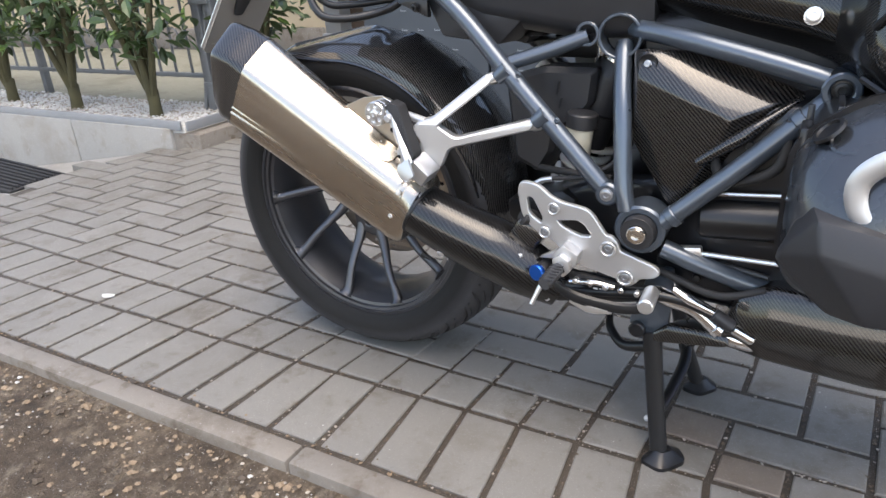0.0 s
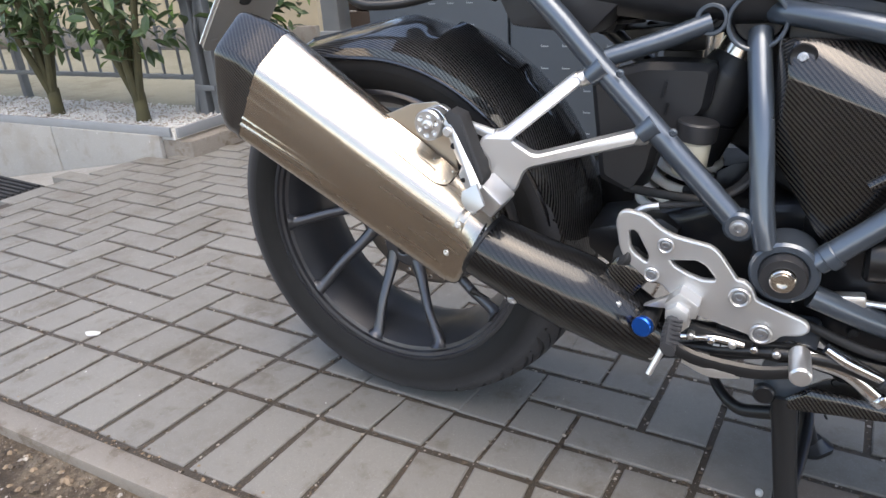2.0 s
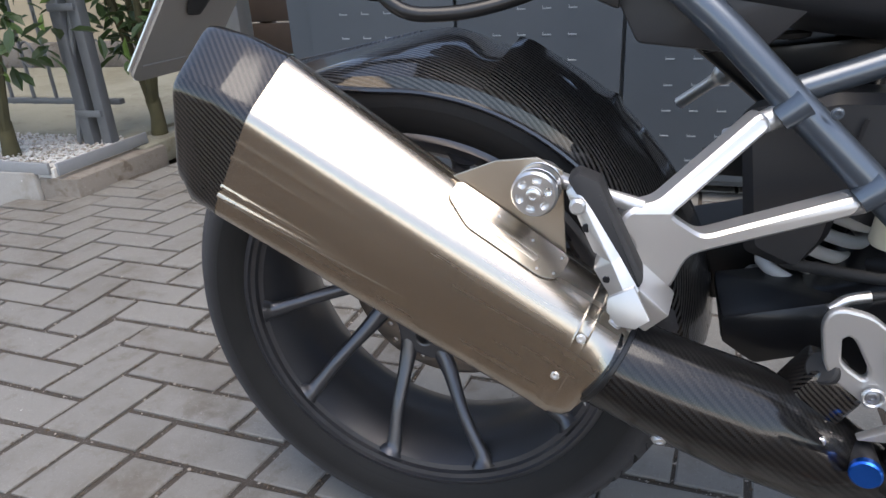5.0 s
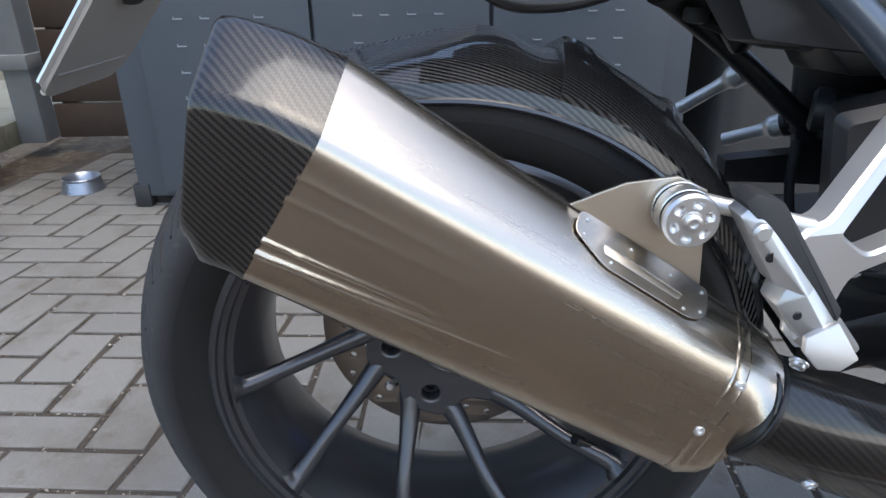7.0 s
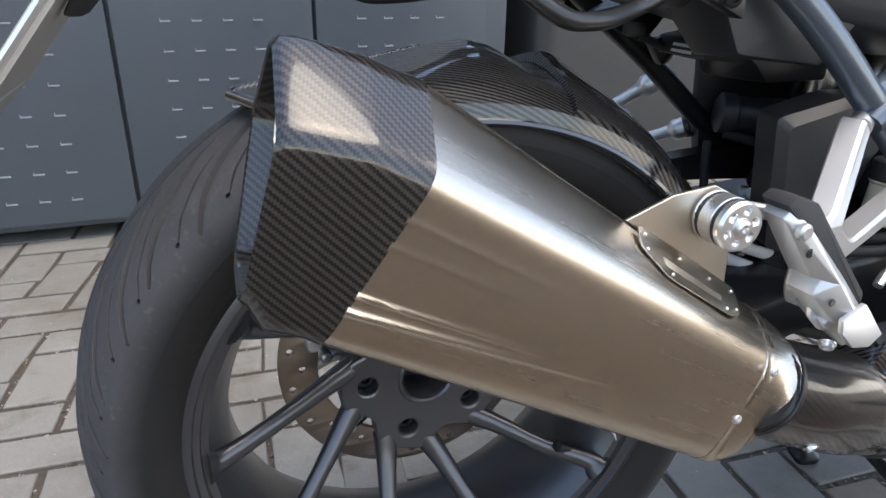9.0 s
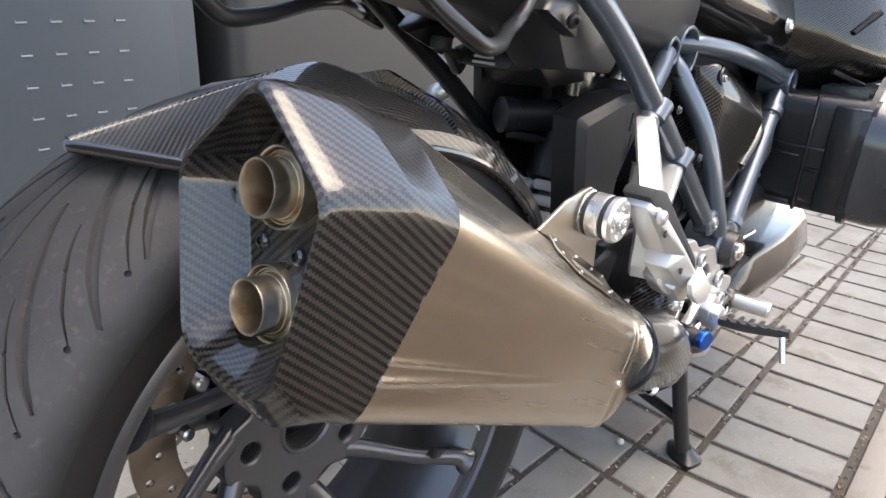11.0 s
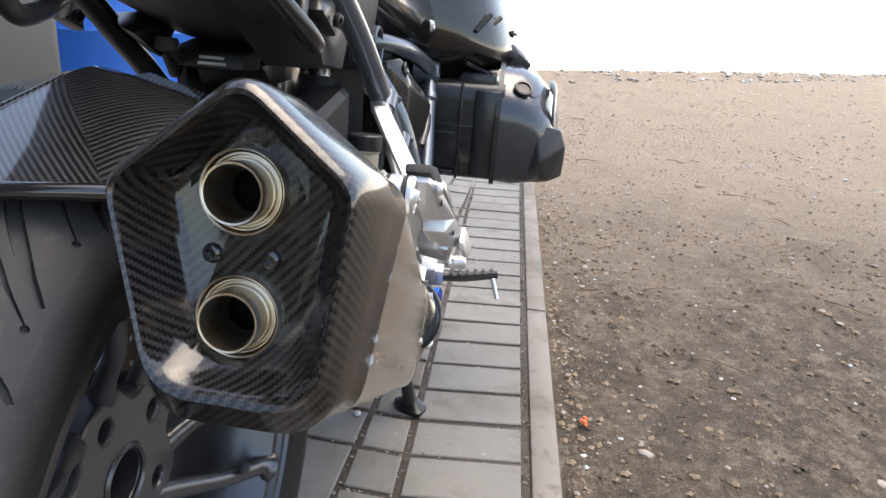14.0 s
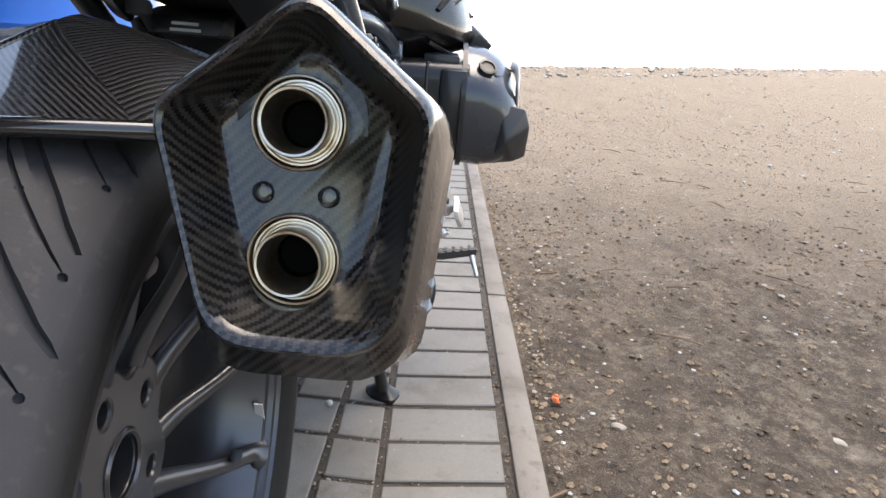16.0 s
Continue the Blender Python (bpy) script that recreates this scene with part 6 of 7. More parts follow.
plate_holder = part("number_plate_holder", loft([plate_outline(0.070, 0.0, 0.22, d) for d in (-0.004, 0.0)]), PLATEBACK, bike, "beige back of the number plate holder")
part("number_plate", loft([plate_outline(0.068, 0.002, 0.218, d) for d in (0.0008, 0.003)]), PLATEFRONT, plate_holder, "white number plate")
for y in (-0.069, 0.069):
    part("plate_rim", tube([PO + Vector((0, y, 0)) + PU * l + PN * 0.002 for l in (0.012, 0.10, 0.218)], 0.0032, 8, 0), ALLOY, plate_holder, "bright alloy plate rim")
part("plate_rim", tube([PO + Vector((0, y, 0)) + PU * 0.001 + PN * 0.001 for y in (-0.058, 0, 0.048)], 0.0026, 8, 0), ALLOY, plate_holder)
for l in (0.05, 0.13):
    bm = bmesh.new()
    for y in (-0.046, -0.018, 0.010, 0.038):
        p = PO + Vector((0, y, 0)) + PU * l + PN * 0.0035
        loft([[p + Vector((0, a, 0)) + PU * b + PN * d for a, b in ((-0.009, -0.022), (0.009, -0.022), (0.009, 0.022), (-0.009, 0.022))] for d in (0.0, 0.0008)], bm=bm)
    part("plate_bar", bm, SATIN, plate_holder)
part("pressed_line", tube([PO + Vector((0, y, 0)) + PU * 0.022 + PN * -0.004 for y in (-0.062, 0, 0.052)], 0.0012, 6, 0), PLATEBACK, plate_holder)
part("plate_arm", tube([(-0.60, CY, 0.76), (-0.70, CY - 0.02, 0.76), (-0.79, CY - 0.04, 0.725)], [0.025, 0.02, 0.018], 12, 4), PLASTIC, bike, "black plate support arm")
part("plate_reflector", hull([WEDGE + Vector(v) for v in ((0, -0.012, 0), (0, 0.012, 0), (0.052, -0.02, 0.085), (0.052, 0.02, 0.085), (0.075, -0.016, 0.07), (0.075, 0.016, 0.07), (0.014, 0.0, -0.001))]), RUBBER, plate_holder, "black ribbed bracket behind the plate")


# ---- garden beside the drive ----
def retaining_wall():
    root = thing("retaining_wall", (-3.4, 0.9, 0), "pale precast concrete retaining wall along the ramp", "wall", kind="structure")
    x = -2.405
    while x > -6:
        part("wall_panel", box((x - 0.362, 0.935, -0.32), (0.722, 0.16, 0.806), bevel=0.008), WALLSTONE, root)
        x -= 0.726
    part("wall_return", box((-2.32, 1.10, -0.06), (0.17, 0.46, 0.25), bevel=0.008), KERB, root)
    bm = bmesh.new()
    v = [bm.verts.new(p) for p in ((-2.2, -0.5, -0.004), (-2.2, 0.86, -0.004), (-2.62, 0.86, -0.05), (-2.62, -0.5, -0.012), (-6.2, 0.86, -0.62), (-6.2, -0.5, -0.45))]
    bm.faces.new((v[0], v[1], v[2], v[3]))
    bm.faces.new((v[3], v[2], v[4], v[5]))
    solid("ramp", bm, WALLSTONE, "pale concrete garage ramp", "ramp", "structure")
    ed = thing("lawn_edging", (-3.4, 0.86, 0.083), "grey metal lawn edging strip", "edging", kind="structure")
    part("strip", box((-4.18, 0.868, 0.098), (3.68, 0.012, 0.042), bevel=0.002), EDGING, ed)
    part("strip", box((-2.30, 1.085, 0.098), (0.012, 0.44, 0.042), (0, 0, 0), 0.002), EDGING, ed)


retaining_wall()


def mat():
    root = thing("rubber_mat", (-2.72, 0.30, -0.02), "black ribbed rubber doormat lying at the drive's edge", "mat")
    m = pose(-2.80, 0.315, -0.012, 0, 5, 3)
    bm = box((0, 0, 0), (0.42, 0.25, 0.018), bevel=0.004)
    bm.transform(m)
    part("base", bm, RUBBER, root)
    for k in range(9):
        bm = box((0, -0.105 + 0.026 * k, 0.012), (0.40, 0.012, 0.012), bevel=0.003)
        bm.transform(m)
        part("rib", bm, RUBBER, root)


mat()


def scatter(name, n, where, size, mats, label, category, squash=0.6, seed=1):
    """Many small stones as one piece of stuff."""
    rnd = random.Random(seed)
    vs, fs, ms = [], [], []
    base = [(1, 0, 0), (-1, 0, 0), (0, 1, 0), (0, -1, 0), (0, 0, 1), (0, 0, -1), (0.7, 0.7, 0.5), (-0.7, 0.6, 0.45), (-0.6, -0.7, 0.5), (0.65, -0.7, 0.4)]
    tri = [(0, 6, 4), (6, 2, 4), (2, 7, 4), (7, 1, 4), (1, 8, 4), (8, 3, 4), (3, 9, 4), (9, 0, 4), (0, 2, 6), (2, 1, 7), (1, 3, 8), (3, 0, 9), (2, 0, 5), (1, 2, 5), (3, 1, 5), (0, 3, 5)]
    for _ in range(n):
        x, y, z = where(rnd)
        s = size[0] + (size[1] - size[0]) * rnd.random() ** 3
        a, q = rnd.uniform(0, 6.28), rnd.uniform(0.6, 1.0)
        k = len(vs)
        for u, v, w in base:
            j = rnd.uniform(0.8, 1.15)
            u, v, w = u * s * j, v * s * q * j, w * s * squash * j
            vs.append((x + u * math.cos(a) - v * math.sin(a), y + u * math.sin(a) + v * math.cos(a), z + w))
        fs += [(i + k, j + k, l + k) for i, j, l in tri]
        ms += [rnd.randrange(len(mats))] * len(tri)
    me = bpy.data.meshes.new(name)
    me.from_pydata(vs, [], fs)
    for m in mats:
        me.materials.append(m)
    me.polygons.foreach_set("material_index", ms)
    return tagged(new(name, me), label, category, kind="stuff")


solid("gravel_bed", box((-4.18, 1.085, 0.05), (3.7, 0.42, 0.09), bevel=0.004), WHITESTONE, "white gravel bed floor", "ground", "structure")
scatter("white_gravel", 6500, lambda r: (-4.9 + 2.58 * r.random() ** 0.75, r.uniform(0.885, 1.29), 0.098 + r.uniform(-0.004, 0.008)), (0.004, 0.011), [WHITESTONE, WHITESTONE, PEBBLES[2]], "white gravel chippings", "gravel", 0.7, 3)
MOSS = stone_material("mossy_concrete_path", (0.17, 0.165, 0.12), (0.26, 0.25, 0.20), stain=0.6)
solid("mossy_path", box((-5.4, 2.25, 0.04), (6.0, 1.85, 0.1), bevel=0.004), MOSS, "mossy grey concrete path behind the fence", "path", "structure")


def house():
    root = thing("house", (-6.3, 3.4, 0), "beige rendered house wall behind the fence", "house", kind="structure")
    part("wall", box((-7.0, 3.45, 1.6), (7.2, 0.3, 3.4), bevel=0.01), BEIGE, root)
    part("plinth", box((-7.0, 3.28, 0.16), (7.2, 0.05, 0.2), bevel=0.01), KERB, root)


house()


def fence():
    root = thing("fence", (-3.6, 1.32, 0.08), "grey metal bar fence behind the shrubs", "fence")
    for z in (0.235, 1.22):
        part("rail", box((-4.15, 1.33, z), (3.5, 0.03, 0.022), bevel=0.003), FENCE, root)
    me = link_mesh("bar", tube([(0, 0, 0.22), (0, 0, 1.3)], 0.0075, 8, 0), FENCE)
    for k in range(29):
        ob = new("bar", me)
        ob.location = (-5.85 + 0.12 * k, 1.33, 0)
        seat_on(ob, root)
    for x in (-5.4, -4.05, -3.1):
        part("post", box((x, 1.345, 0.66), (0.04, 0.04, 1.28), bevel=0.004), FENCE, root)
    for k in range(8):
        x = -3.9 + 0.36 * (k % 5)
        part("scroll", tube([(x + 0.035 * math.cos(a), 1.33, 0.42 + 0.25 * (k // 5) + 0.05 * math.sin(a)) for a in [i * 0.5 for i in range(11)]], 0.005, 6, 0), FENCE, root)
    gate = thing("gate_post", (-2.42, 1.16, 0.08), "galvanised gate post with a slanting brace", "post")
    part("post", box((-2.46, 1.20, 0.75), (0.05, 0.05, 1.4), bevel=0.005), FENCE, gate)
    part("post", box((-2.375, 1.20, 0.75), (0.045, 0.045, 1.4), bevel=0.005), FENCE, gate)
    part("brace", tube([(-2.52, 1.19, 0.09), (-2.40, 1.2, 0.62)], 0.012, 8, 0), FENCE, gate)
    for z in (0.22, 0.6, 1.1):
        part("tie", box((-2.42, 1.17, z), (0.12, 0.01, 0.025), bevel=0.002), FENCE, gate)


fence()


def leaf_mesh(rnd, at, d, size):
    """Points of one folded leaf from its stalk outwards."""
    d = Vector(d).normalized()
    s = d.cross(Vector((0, 0, 1)))
    s = (s.normalized() if s.length > 0.01 else Vector((1, 0, 0)))
    up = s.cross(d)
    turn = rnd.uniform(-0.9, 0.9)
    s, up = s * math.cos(turn) + up * math.sin(turn), up * math.cos(turn) - s * math.sin(turn)
    p = Vector(at)
    w = size * 0.19
    return [p, p + d * size * 0.3 + s * w * 0.9 + up * w * 0.35, p + d * size * 0.65 + s * w + up * w * 0.3, p + d * size - up * size * 0.08, p + d * size * 0.65 - s * w + up * w * 0.3, p + d * size * 0.3 - s * w * 0.9 + up * w * 0.35, p + d * size * 0.5]


def shrub(at, seed, height, label):
    rnd = random.Random(seed)
    root = thing("laurel_shrub", at, label, "shrub", "laurel shrubs by the drive")
    p0 = Vector(at)
    part("trunk", tube([p0 - Vector((0, 0, 0.03)), p0 + Vector((0.008, 0, 0.06)), p0 + Vector((-0.006, 0.01, 0.13))], [0.036, 0.028, 0.030], 12, 4), BARK, root, "mossy green-brown trunk")
    tips = []
    for k in range(6):
        a = 2 * math.pi * k / 6 + rnd.uniform(-0.4, 0.4)
        r = rnd.uniform(0.10, 0.34)
        e = p0 + Vector((math.cos(a) * r, math.sin(a) * r * 0.7, height * rnd.uniform(0.7, 1.0)))
        m = p0 + Vector((math.cos(a) * r * 0.45, math.sin(a) * r * 0.35, height * 0.42))
        st = p0 + Vector((0, 0, rnd.uniform(0.05, 0.12)))
        part("limb", tube([st, m, e], [0.019, 0.013, 0.006], 8, 5), BARK, root)
        for f in [i / 13 for i in range(3, 14)]:
            q = st.lerp(m, f * 2) if f < 0.5 else m.lerp(e, f * 2 - 1)
            tips.append((q, 0.06 + 0.12 * f))
    for nm, mat_, share in (("crown", LEAF, 0.86), ("young_leaves", LEAFLIGHT, 0.14)):
        vs, fs = [], []
        for _ in range(int(470 * share)):
            q, spread = rnd.choice(tips)
            c = q + Vector((rnd.gauss(0, spread), rnd.gauss(0, spread * 0.8), rnd.gauss(0, spread * 0.6)))
            if c.z < p0.z + 0.26 + 0.1 * rnd.random():
                continue
            k = len(vs)
            vs += leaf_mesh(rnd, c, (rnd.uniform(-1, 1), rnd.uniform(-1, 1), rnd.uniform(-0.9, 0.4)), rnd.uniform(0.06, 0.105))
            fs += [(k, k + 1, k + 6), (k + 1, k + 2, k + 6), (k + 2, k + 3, k + 6), (k + 3, k + 4, k + 6), (k + 4, k + 5, k + 6), (k + 5, k, k + 6)]
        me = bpy.data.meshes.new(nm)
        me.from_pydata([tuple(v) for v in vs], [], fs)
        me.materials.append(mat_)
        ob = new(nm, me)
        seat_on(ob, root)
        if nm == "young_leaves":
            tagged(ob, "pale young leaves")


for k, (x, y, h) in enumerate(((-3.30, 1.02, 1.25), (-2.66, 1.0, 1.2), (-2.36, 1.45, 1.15), (-3.95, 1.06, 1.2), (-4.6, 1.1, 1.2))):
    shrub((x, y, 0.09), 11 + k, h, "evergreen laurel shrub with mossy trunk on white gravel")
solid("bed_soil", box((-2.42, 1.47, 0.03), (0.32, 0.44, 0.09), bevel=0.01), MOSS, "dark planting bed soil", "ground", "structure")


# ---- by the shed ----
def by_the_shed():
    p = thing("steel_post", (-2.33, 2.08, 0), "galvanised square steel post", "post")
    part("shaft", box((-2.33, 2.08, 0.9), (0.11, 0.11, 1.8), bevel=0.006), EDGING, p)
    part("collar", box((-2.33, 2.07, 0.33), (0.13, 0.13, 0.06), bevel=0.004), EDGING, p)
    w = thing("timber_screen", (-1.85, 2.12, 0), "dark brown timber screen behind the shed", "screen")
    for k in range(8):
        part("board", box((-1.82, 2.12, 0.075 + 0.15 * k), (0.88, 0.03, 0.142), bevel=0.004), WOOD, w)
    for x in (-2.2, -1.45):
        part("post", box((x, 2.155, 0.62), (0.07, 0.04, 1.24), bevel=0.004), WOOD, w)
    b = thing("pet_bowl", (-1.800, 1.385, 0), "stainless steel pet bowl on the paving", "bowl")
    part("bowl", lathe([(0.066, 0), (0.069, 0.0), (0.057, 0.036), (0.061, 0.042), (0.059, 0.044), (0.052, 0.038), (0.045, 0.014), (0, 0.012)], (-1.800, 1.385, 0.0), (0, 0, 1), 40), BOWL, b)
    g = thing("grass_verge", (-3.6, 4.6, 0), "green lawn strip", "grass", kind="structure")
    part("lawn", box((-2.4, 5.4, 0.02), (2.0, 3.4, 0.06), bevel=0.01), LEAF, g)


by_the_shed()


# ---- stones and twigs on the soil ----
def soil_spot(r, reach=5.6):
    x = -1.6 + reach * r.random() ** 0.9
    y = -0.565 - 2.4 * r.random() ** 1.6
    return (x, y, ground_height(x, y) + noise.noise(Vector((x * 3, y * 3, 0))) * 0.022 * (0.25 + 0.75 * min(1.0, (-y - 0.551) / 0.12)) + noise.noise(Vector((x * 11, y * 11, 3))) * 0.012 * (0.25 + 0.75 * min(1.0, (-y - 0.551) / 0.12)) - 0.003)


scatter("soil_clods", 8000, lambda r: soil_spot(r, 3.0), (0.0016, 0.0095), [CLOD, CLOD, CRUMB], "crumbled clods of dry soil", "clods", 0.7, 15)
scatter("kerb_gravel", 260, lambda r: (r.uniform(-1.6, 2.2), -0.556 - abs(r.gauss(0, 0.05)), -0.008), (0.0015, 0.006), PEBBLES, "pale gravel scattered along the kerb", "gravel", 0.6, 17)
scatter("small_stones", 8500, soil_spot, (0.0012, 0.0068), PEBBLES + [WHITESTONE, CLOD, CRUMB, CRUMB], "small stones and clods on the soil", "stones", 0.6, 5)
scatter("far_stones", 900, lambda r: (lambda x, y: (x, y, ground_height(x, y)))(r.uniform(2, 9.5), r.uniform(-6.5, -0.6)), (0.004, 0.018), [PEBBLES[0], WHITESTONE], "scattered pale stones on the far soil", "stones", 0.6, 6)
scatter("crest_stones", 700, lambda r: (lambda t, o: (5.9 + 9.9 * t + o, 0.0 - 11.0 * t + o, ground_height(5.9 + 9.9 * t + o, -11.0 * t + o) + 0.005))(r.uniform(0.04, 1.15), r.uniform(-0.3, 0.25)), (0.012, 0.05), [PEBBLES[0], WHITESTONE], "pale rubble along the edge of the soil", "rubble", 0.6, 7)
scatter("mid_clods", 3600, lambda r: (lambda x, y: (x, y, ground_height(x, y)))(0.6 + 5.4 * r.random() ** 1.2, -0.58 - 3.4 * r.random() ** 1.2), (0.002, 0.011), [CLOD, CLOD, CLOD, PEBBLES[0], PEBBLES[2]], "clods and stones on the bare soil", "clods", 0.55, 16)
rs = random.Random(21)
for k in range(34):
    x, y, z = soil_spot(rs)
    s = rs.uniform(0.005, 0.012)
    bm = bmesh.new()
    bmesh.ops.create_icosphere(bm, subdivisions=2, radius=1)
    for v in bm.verts:
        v.co *= 1 + 0.35 * noise.noise(v.co * 1.3 + Vector((k * 3.1, 0, 0)))
    bm.transform(pose(x, y, z + s * 0.15, 0, 0, rs.uniform(0, 360)) @ Matrix.Diagonal((s * 1.2, s * 0.8, s * 0.38, 1)))
    solid("stone", bm, PEBBLES[rs.choice((0, 0, 1, 2))], "small rounded stone lying on bare soil", "stone", group="stones on the soil")
for k in range(70):
    x, y, z = soil_spot(rs)
    a, l = rs.uniform(0, 6.28), rs.uniform(0.03, 0.11)
    d = Vector((math.cos(a), math.sin(a), 0)) * l
    p = Vector((x, y, z + 0.004))
    solid("twig", tube([p, p + d * 0.5 + Vector((rs.uniform(-0.008, 0.008), rs.uniform(-0.008, 0.008), 0.004)), p + d], [0.0022, 0.0018, 0.0012], 6, 3), TWIG, "thin dry twig lying on bare soil", "twig", group="twigs on the soil")
for x, y, s in ((0.050, -0.603, 0.0065), (0.063, -0.607, 0.0045), (0.040, -0.607, 0.003)):
    bm = bmesh.new()
    bmesh.ops.create_icosphere(bm, subdivisions=2, radius=1)
    for v in bm.verts:
        v.co *= 1 + 0.5 * noise.noise(v.co * 1.7 + Vector((x * 90, 0, 0)))
    bm.transform(pose(x, y, -0.008, 0, 0, 40) @ Matrix.Diagonal((s * 1.2, s, s * 0.7, 1)))
    solid("brick_chip", bm, ORANGE, "broken orange brick chip on the soil", "brick chip", group="brick chips")
bm = bmesh.new()
bmesh.ops.create_icosphere(bm, subdivisions=2, radius=1)
bm.transform(pose(-0.030, -0.205, 0.0045) @ Matrix.Diagonal((0.0055, 0.006, 0.0055, 1)))
solid("pebble", bm, WHITESTONE, "pale pebble lying on the paving", "pebble")
bm = bmesh.new()
for p in rounded([(-1.36, -0.272, 0.0022), (-1.338, -0.283, 0.0022), (-1.318, -0.270, 0.0022), (-1.322, -0.258, 0.0022), (-1.345, -0.262, 0.0022)], 0.01, 4):
    bm.verts.new(p)
bm.faces.new(bm.verts[:])
ex = bmesh.ops.extrude_face_region(bm, geom=bm.faces[:])
bmesh.ops.translate(bm, vec=(0, 0, -0.002), verts=[v for v in ex["geom"] if isinstance(v, bmesh.types.BMVert)])
solid("bird_dropping", bm, WHITESTONE, "small white splash dried on the paving", "splash")

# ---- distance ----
# emissive wall added as the blown-out white sky low over the land
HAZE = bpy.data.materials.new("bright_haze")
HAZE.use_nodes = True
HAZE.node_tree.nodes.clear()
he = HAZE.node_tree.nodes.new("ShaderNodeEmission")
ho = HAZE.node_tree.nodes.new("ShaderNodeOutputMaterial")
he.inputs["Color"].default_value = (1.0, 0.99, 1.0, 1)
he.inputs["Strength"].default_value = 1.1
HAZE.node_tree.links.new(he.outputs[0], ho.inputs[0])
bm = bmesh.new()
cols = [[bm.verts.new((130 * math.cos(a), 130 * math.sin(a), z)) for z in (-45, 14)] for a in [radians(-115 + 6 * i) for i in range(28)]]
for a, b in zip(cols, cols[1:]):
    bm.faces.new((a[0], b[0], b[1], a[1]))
solid("backdrop", bm, HAZE, "glowing white sheet added for the hazy sky beyond the field", "haze", "structure")


# ---- paving, block by block ----
PITCH = 0.1
SLOPE = -0.045
ROW = 0.0858
rp = random.Random(8)
paving = thing("paving", (-0.4, 0.4, 0), "grey concrete block paving in herringbone with a soldier course", "paving", kind="structure")
bm = bmesh.new()
jv = [bm.verts.new(p) for p in ((-2.48, -0.505, -0.0042), (6.4, -0.505, -0.0042), (6.4, 2.9, -0.0042), (-1.52, 2.9, -0.0042), (-2.48, 0.55, -0.0042))]
bm.faces.new(jv)
solid("paving_joints", bm, JOINT, "sandy joints between the paving blocks", "joint sand", "structure")


def block_points(lx, ly, skew=0.0, e=0.0022):
    """Top outline, bevel and sides of a block; skew leans its ends."""
    hx, hy = lx / 2, ly / 2
    vs = [(sx * (hx - e), sy * (hy - e), 0) for sx, sy in ((-1, -1), (1, -1), (1, 1), (-1, 1))]
    vs += [(sx * hx, sy * hy, -0.0016) for sx, sy in ((-1, -1), (1, -1), (1, 1), (-1, 1))]
    vs += [(sx * hx, sy * hy, -0.045) for sx, sy in ((-1, -1), (1, -1), (1, 1), (-1, 1))]
    vs = [(x + skew * y, y, z) for x, y, z in vs]
    fs = [(0, 1, 2, 3)]
    for k in (0, 4):
        for i in range(4):
            j = (i + 1) % 4
            fs.append((k + j, k + i, k + 4 + i, k + 4 + j))
    return vs, fs


meshes = {}


def block_mesh(lx, ly, mat, skew=0.0):
    key = (round(lx, 3), round(ly, 3), mat.name, skew)
    if key not in meshes:
        me = bpy.data.meshes.new("block")
        vs, fs = block_points(lx, ly, skew)
        me.from_pydata(vs, [], fs)
        me.materials.append(mat)
        meshes[key] = me
    return meshes[key]


rest_v, rest_f, laid = [], [], []


DRIFT = ((-0.311, 0.0), (0.1, 0.066), (0.36, 0.076), (0.6, 0.10), (1.03, 0.18), (3.2, 0.38))


def settled(x, y):
    """The rows are wider and lean the other way towards the garden: shift and lean of a cross joint there."""
    f = min(1.0, max(0.0, (-0.25 - x) / 0.6))
    f = f * f * (3 - 2 * f)
    if y < -0.311:
        lean = -0.09 + 0.18 * f
        move = lean * (y + 0.311)
    else:
        (y0, d0), (y1, d1) = next((p, q) for p, q in zip(DRIFT, DRIFT[1:]) if y <= q[0])
        lean = (d1 - d0) / (y1 - y0)
        move = (d0 + lean * (y - y0)) * (0.45 + 0.55 * f)
        lean *= 0.45 + 0.55 * f
    return -0.018 + 0.033 * f + move, lean


def lay(x, y, lx, ly, turn, mat=None):
    if x < -0.5:
        x, lx = -0.5 + (x + 0.5) * 1.062, lx * (1.055 if x < -0.85 else 1.02)
    elif x < -0.25:
        lx *= 0.96
    shift, lean = settled(x, y)
    if turn:
        lean -= 0.045
        shift -= 0.045 * (y + 0.2)
    x, skew = x + shift, round(lean, 2)
    z, rx, ry = rp.uniform(-0.0015, 0.0012), rp.uniform(-0.25, 0.25), rp.uniform(-0.25, 0.25)
    m = pose(x, y, z, rx, ry, math.degrees(turn) + rp.uniform(-0.5, 0.5))
    if -1.6 < x < 1.6 and y < 0.75:
        laid.append((m, lx, ly))
    if -1.80 < x < 1.0 and y < 0.82:
        ob = new("block", block_mesh(lx, ly, mat or PAVER, skew))
        ob.matrix_basis = m
        seat_on(ob, paving)
    else:
        k = len(rest_v)
        vs, fs = block_points(lx, ly, skew)
        rest_v.extend(tuple(m @ Vector(v)) for v in vs)
        rest_f.extend(tuple(i + k for i in f) for f in fs)


def left_end(y):
    return -2.47 + max(0.0, y - 0.55) * 0.42


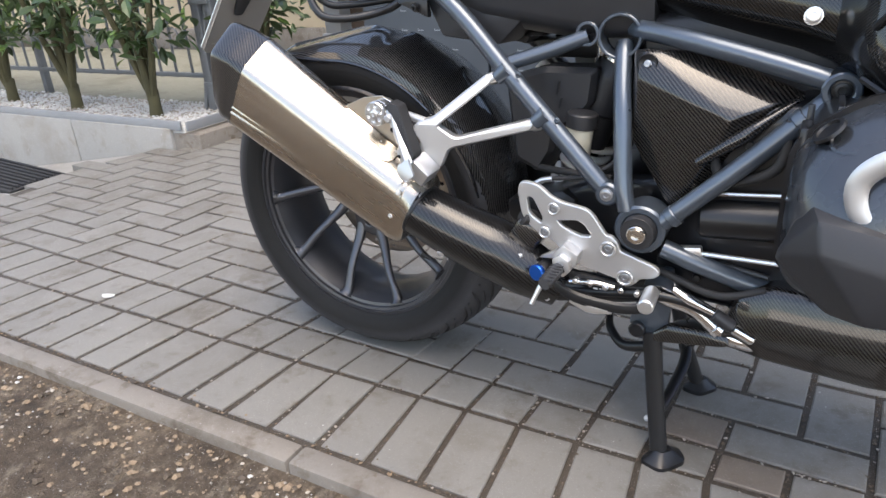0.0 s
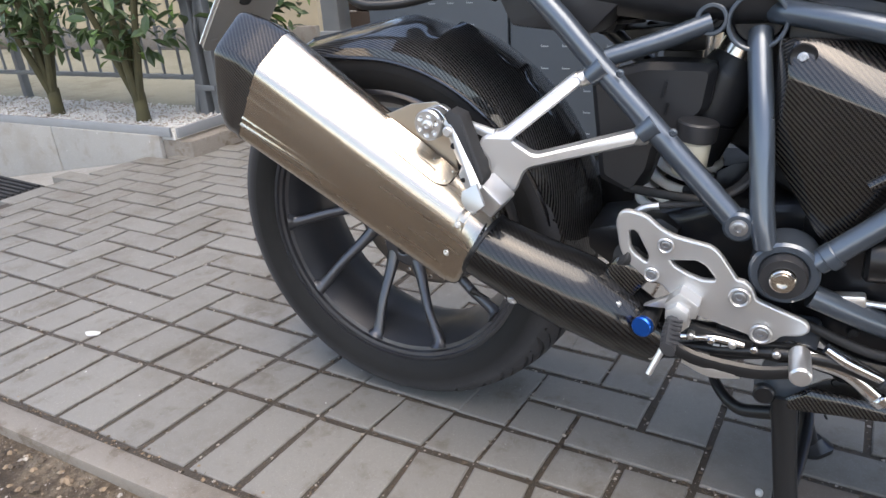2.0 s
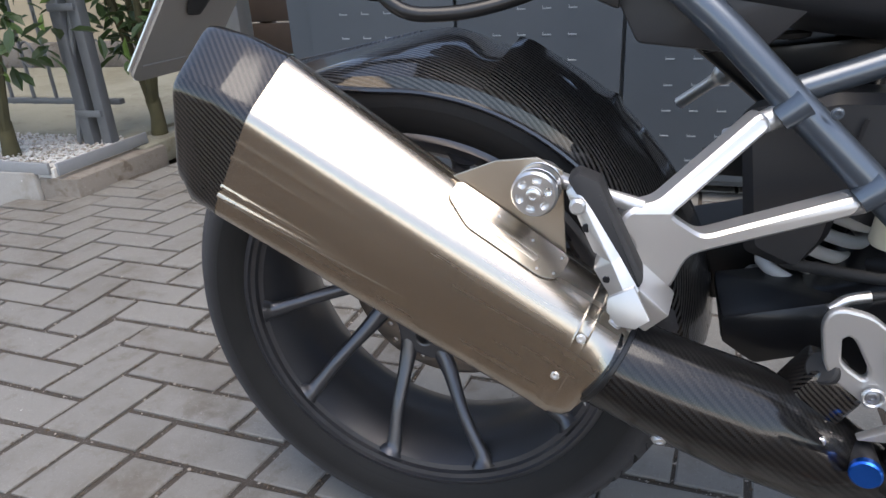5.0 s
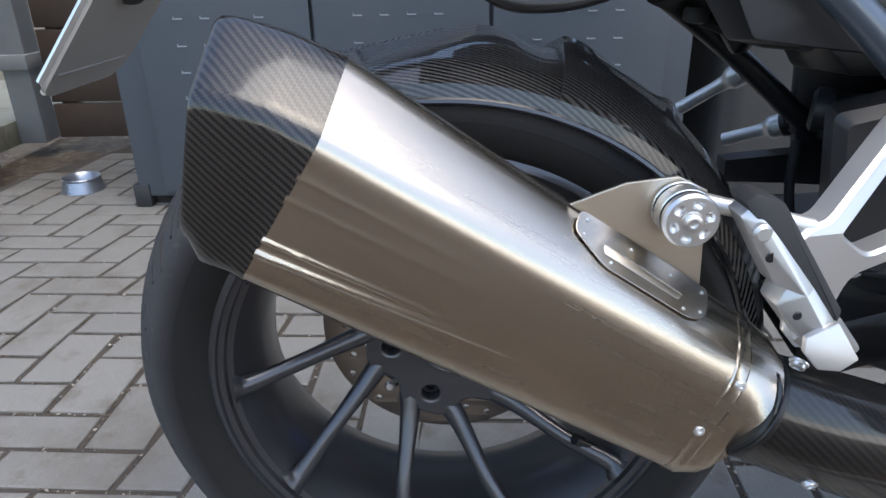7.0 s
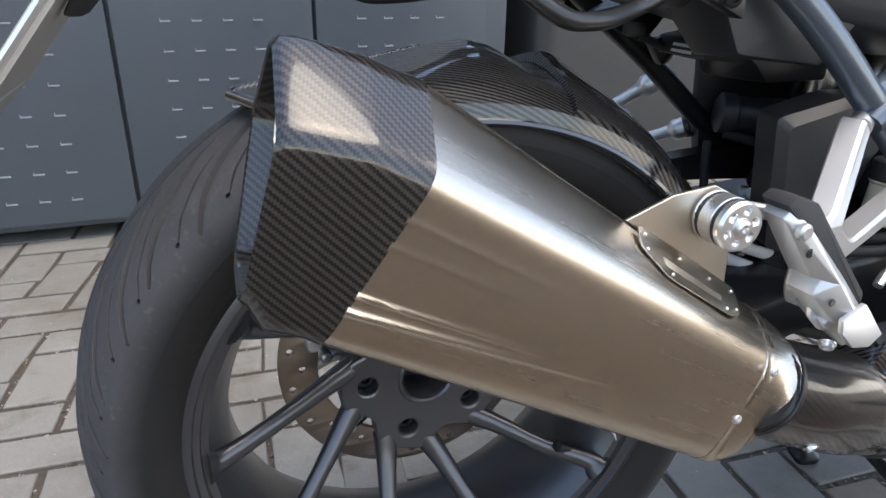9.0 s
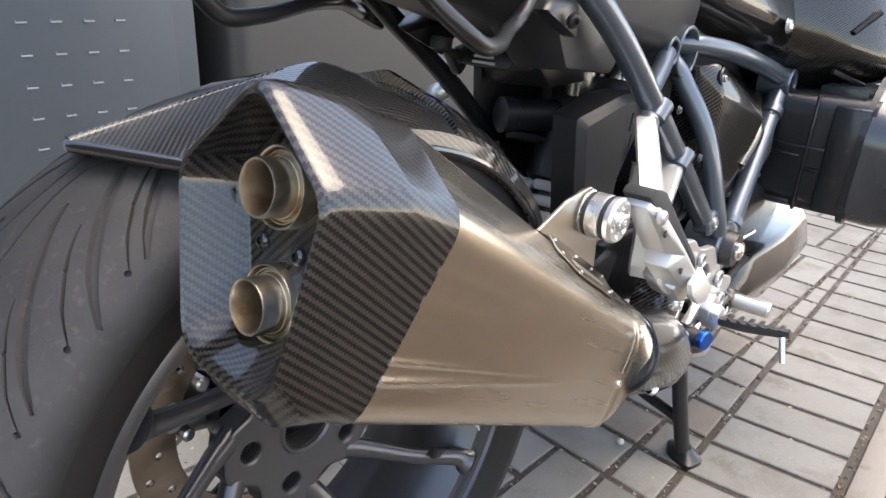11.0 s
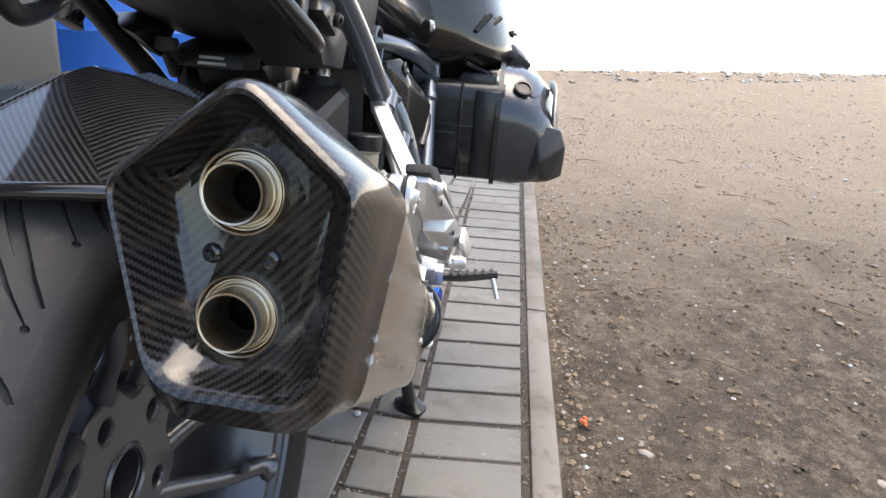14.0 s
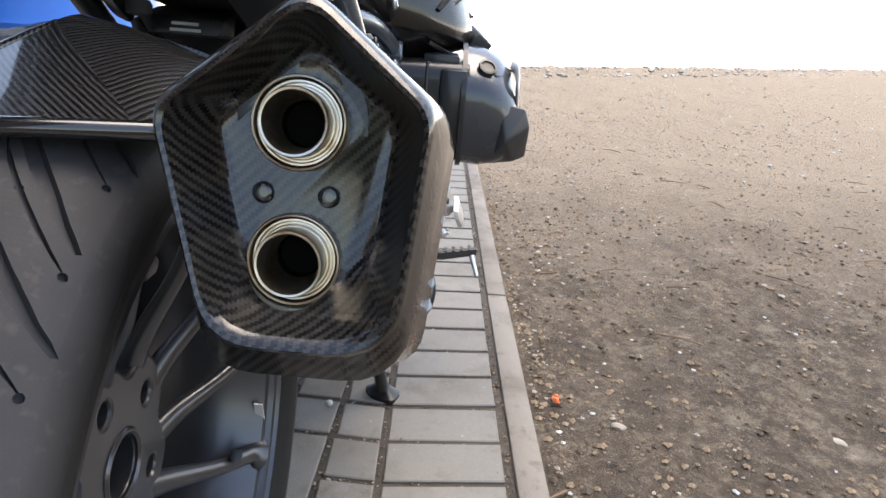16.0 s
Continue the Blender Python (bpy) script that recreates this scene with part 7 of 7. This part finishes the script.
n = -25
while n * PITCH < 6.2:
    lay((n + 0.5) * PITCH, -0.3995, 0.0890, 0.178, 0.0)
    x = (n + 0.5) * PITCH
    top = -0.304 + PITCH * (0.78 + SLOPE * x / PITCH)
    lay(x, (-0.304 + top) / 2, 0.0890, top + 0.304 - 0.0115, 0.0, BROWNPAVER if n == 1 else None)
    n += 1
ca, sa = math.cos(math.atan(SLOPE)), math.sin(math.atan(SLOPE))
for j in range(0, 37):
    for i in range(-36, 76):
        m4 = (i + 15 + j) % 4
        if m4 == 0:
            u, v, lx, ly = i + 1, j + 0.5, 0.1893, ROW - 0.0107
        elif m4 == 2:
            u, v, lx, ly = i + 0.5, j + 1, 0.0893, 2 * ROW - 0.0107
        elif j == 0 and m4 == 3:
            u, v, lx, ly = i + 0.5, j + 0.5, 0.0893, ROW - 0.0107
        else:
            continue
        u, v = u * PITCH, v * ROW
        x, y = u * ca - v * sa, -0.226 + u * sa + v * ca
        if x > 6.3 or x < left_end(y) or y > 2.85:
            continue
        brown = (i, j) in ((0, 0), (4, 0))
        lay(x, y, lx, ly, math.atan(SLOPE), BROWNPAVER if brown else None)
me = bpy.data.meshes.new("blocks_beyond")
me.from_pydata(rest_v, [], rest_f)
me.materials.append(PAVER)
far_blocks = tagged(new("blocks_beyond", me), kind="stuff")
seat_on(far_blocks, paving)


def joint_spot(r):
    """A crumb beside one edge of some block."""
    m, lx, ly = laid[r.randrange(len(laid))]
    o = 0.0045 + r.gauss(0, 0.0025)
    if r.random() < lx / (lx + ly):
        p = Vector((r.uniform(-lx / 2, lx / 2), r.choice((-1, 1)) * (ly / 2 + o), 0))
    else:
        p = Vector((r.choice((-1, 1)) * (lx / 2 + o), r.uniform(-ly / 2, ly / 2), 0))
    q = m @ p
    return (q.x, q.y, -0.0038 + 0.0022 * r.random())


scatter("joint_crumbs", 11000, joint_spot, (0.0012, 0.0042), [CRUMB, CRUMB, CRUMB, PEBBLES[2]], "dark crumbs of soil lying in the paving joints", "crumbs", 0.6, 31)
scatter("kerb_crumbs", 1300, lambda r: (r.uniform(-1.6, 1.8), r.choice((-0.4965 + r.gauss(0, 0.004), -0.5 + r.gauss(0, 0.012))), -0.002 + 0.002 * r.random()), (0.0010, 0.0040), [CRUMB, CRUMB, CLOD], "dark soil crumbs along the inner edge of the kerb", "crumbs", 0.6, 32)
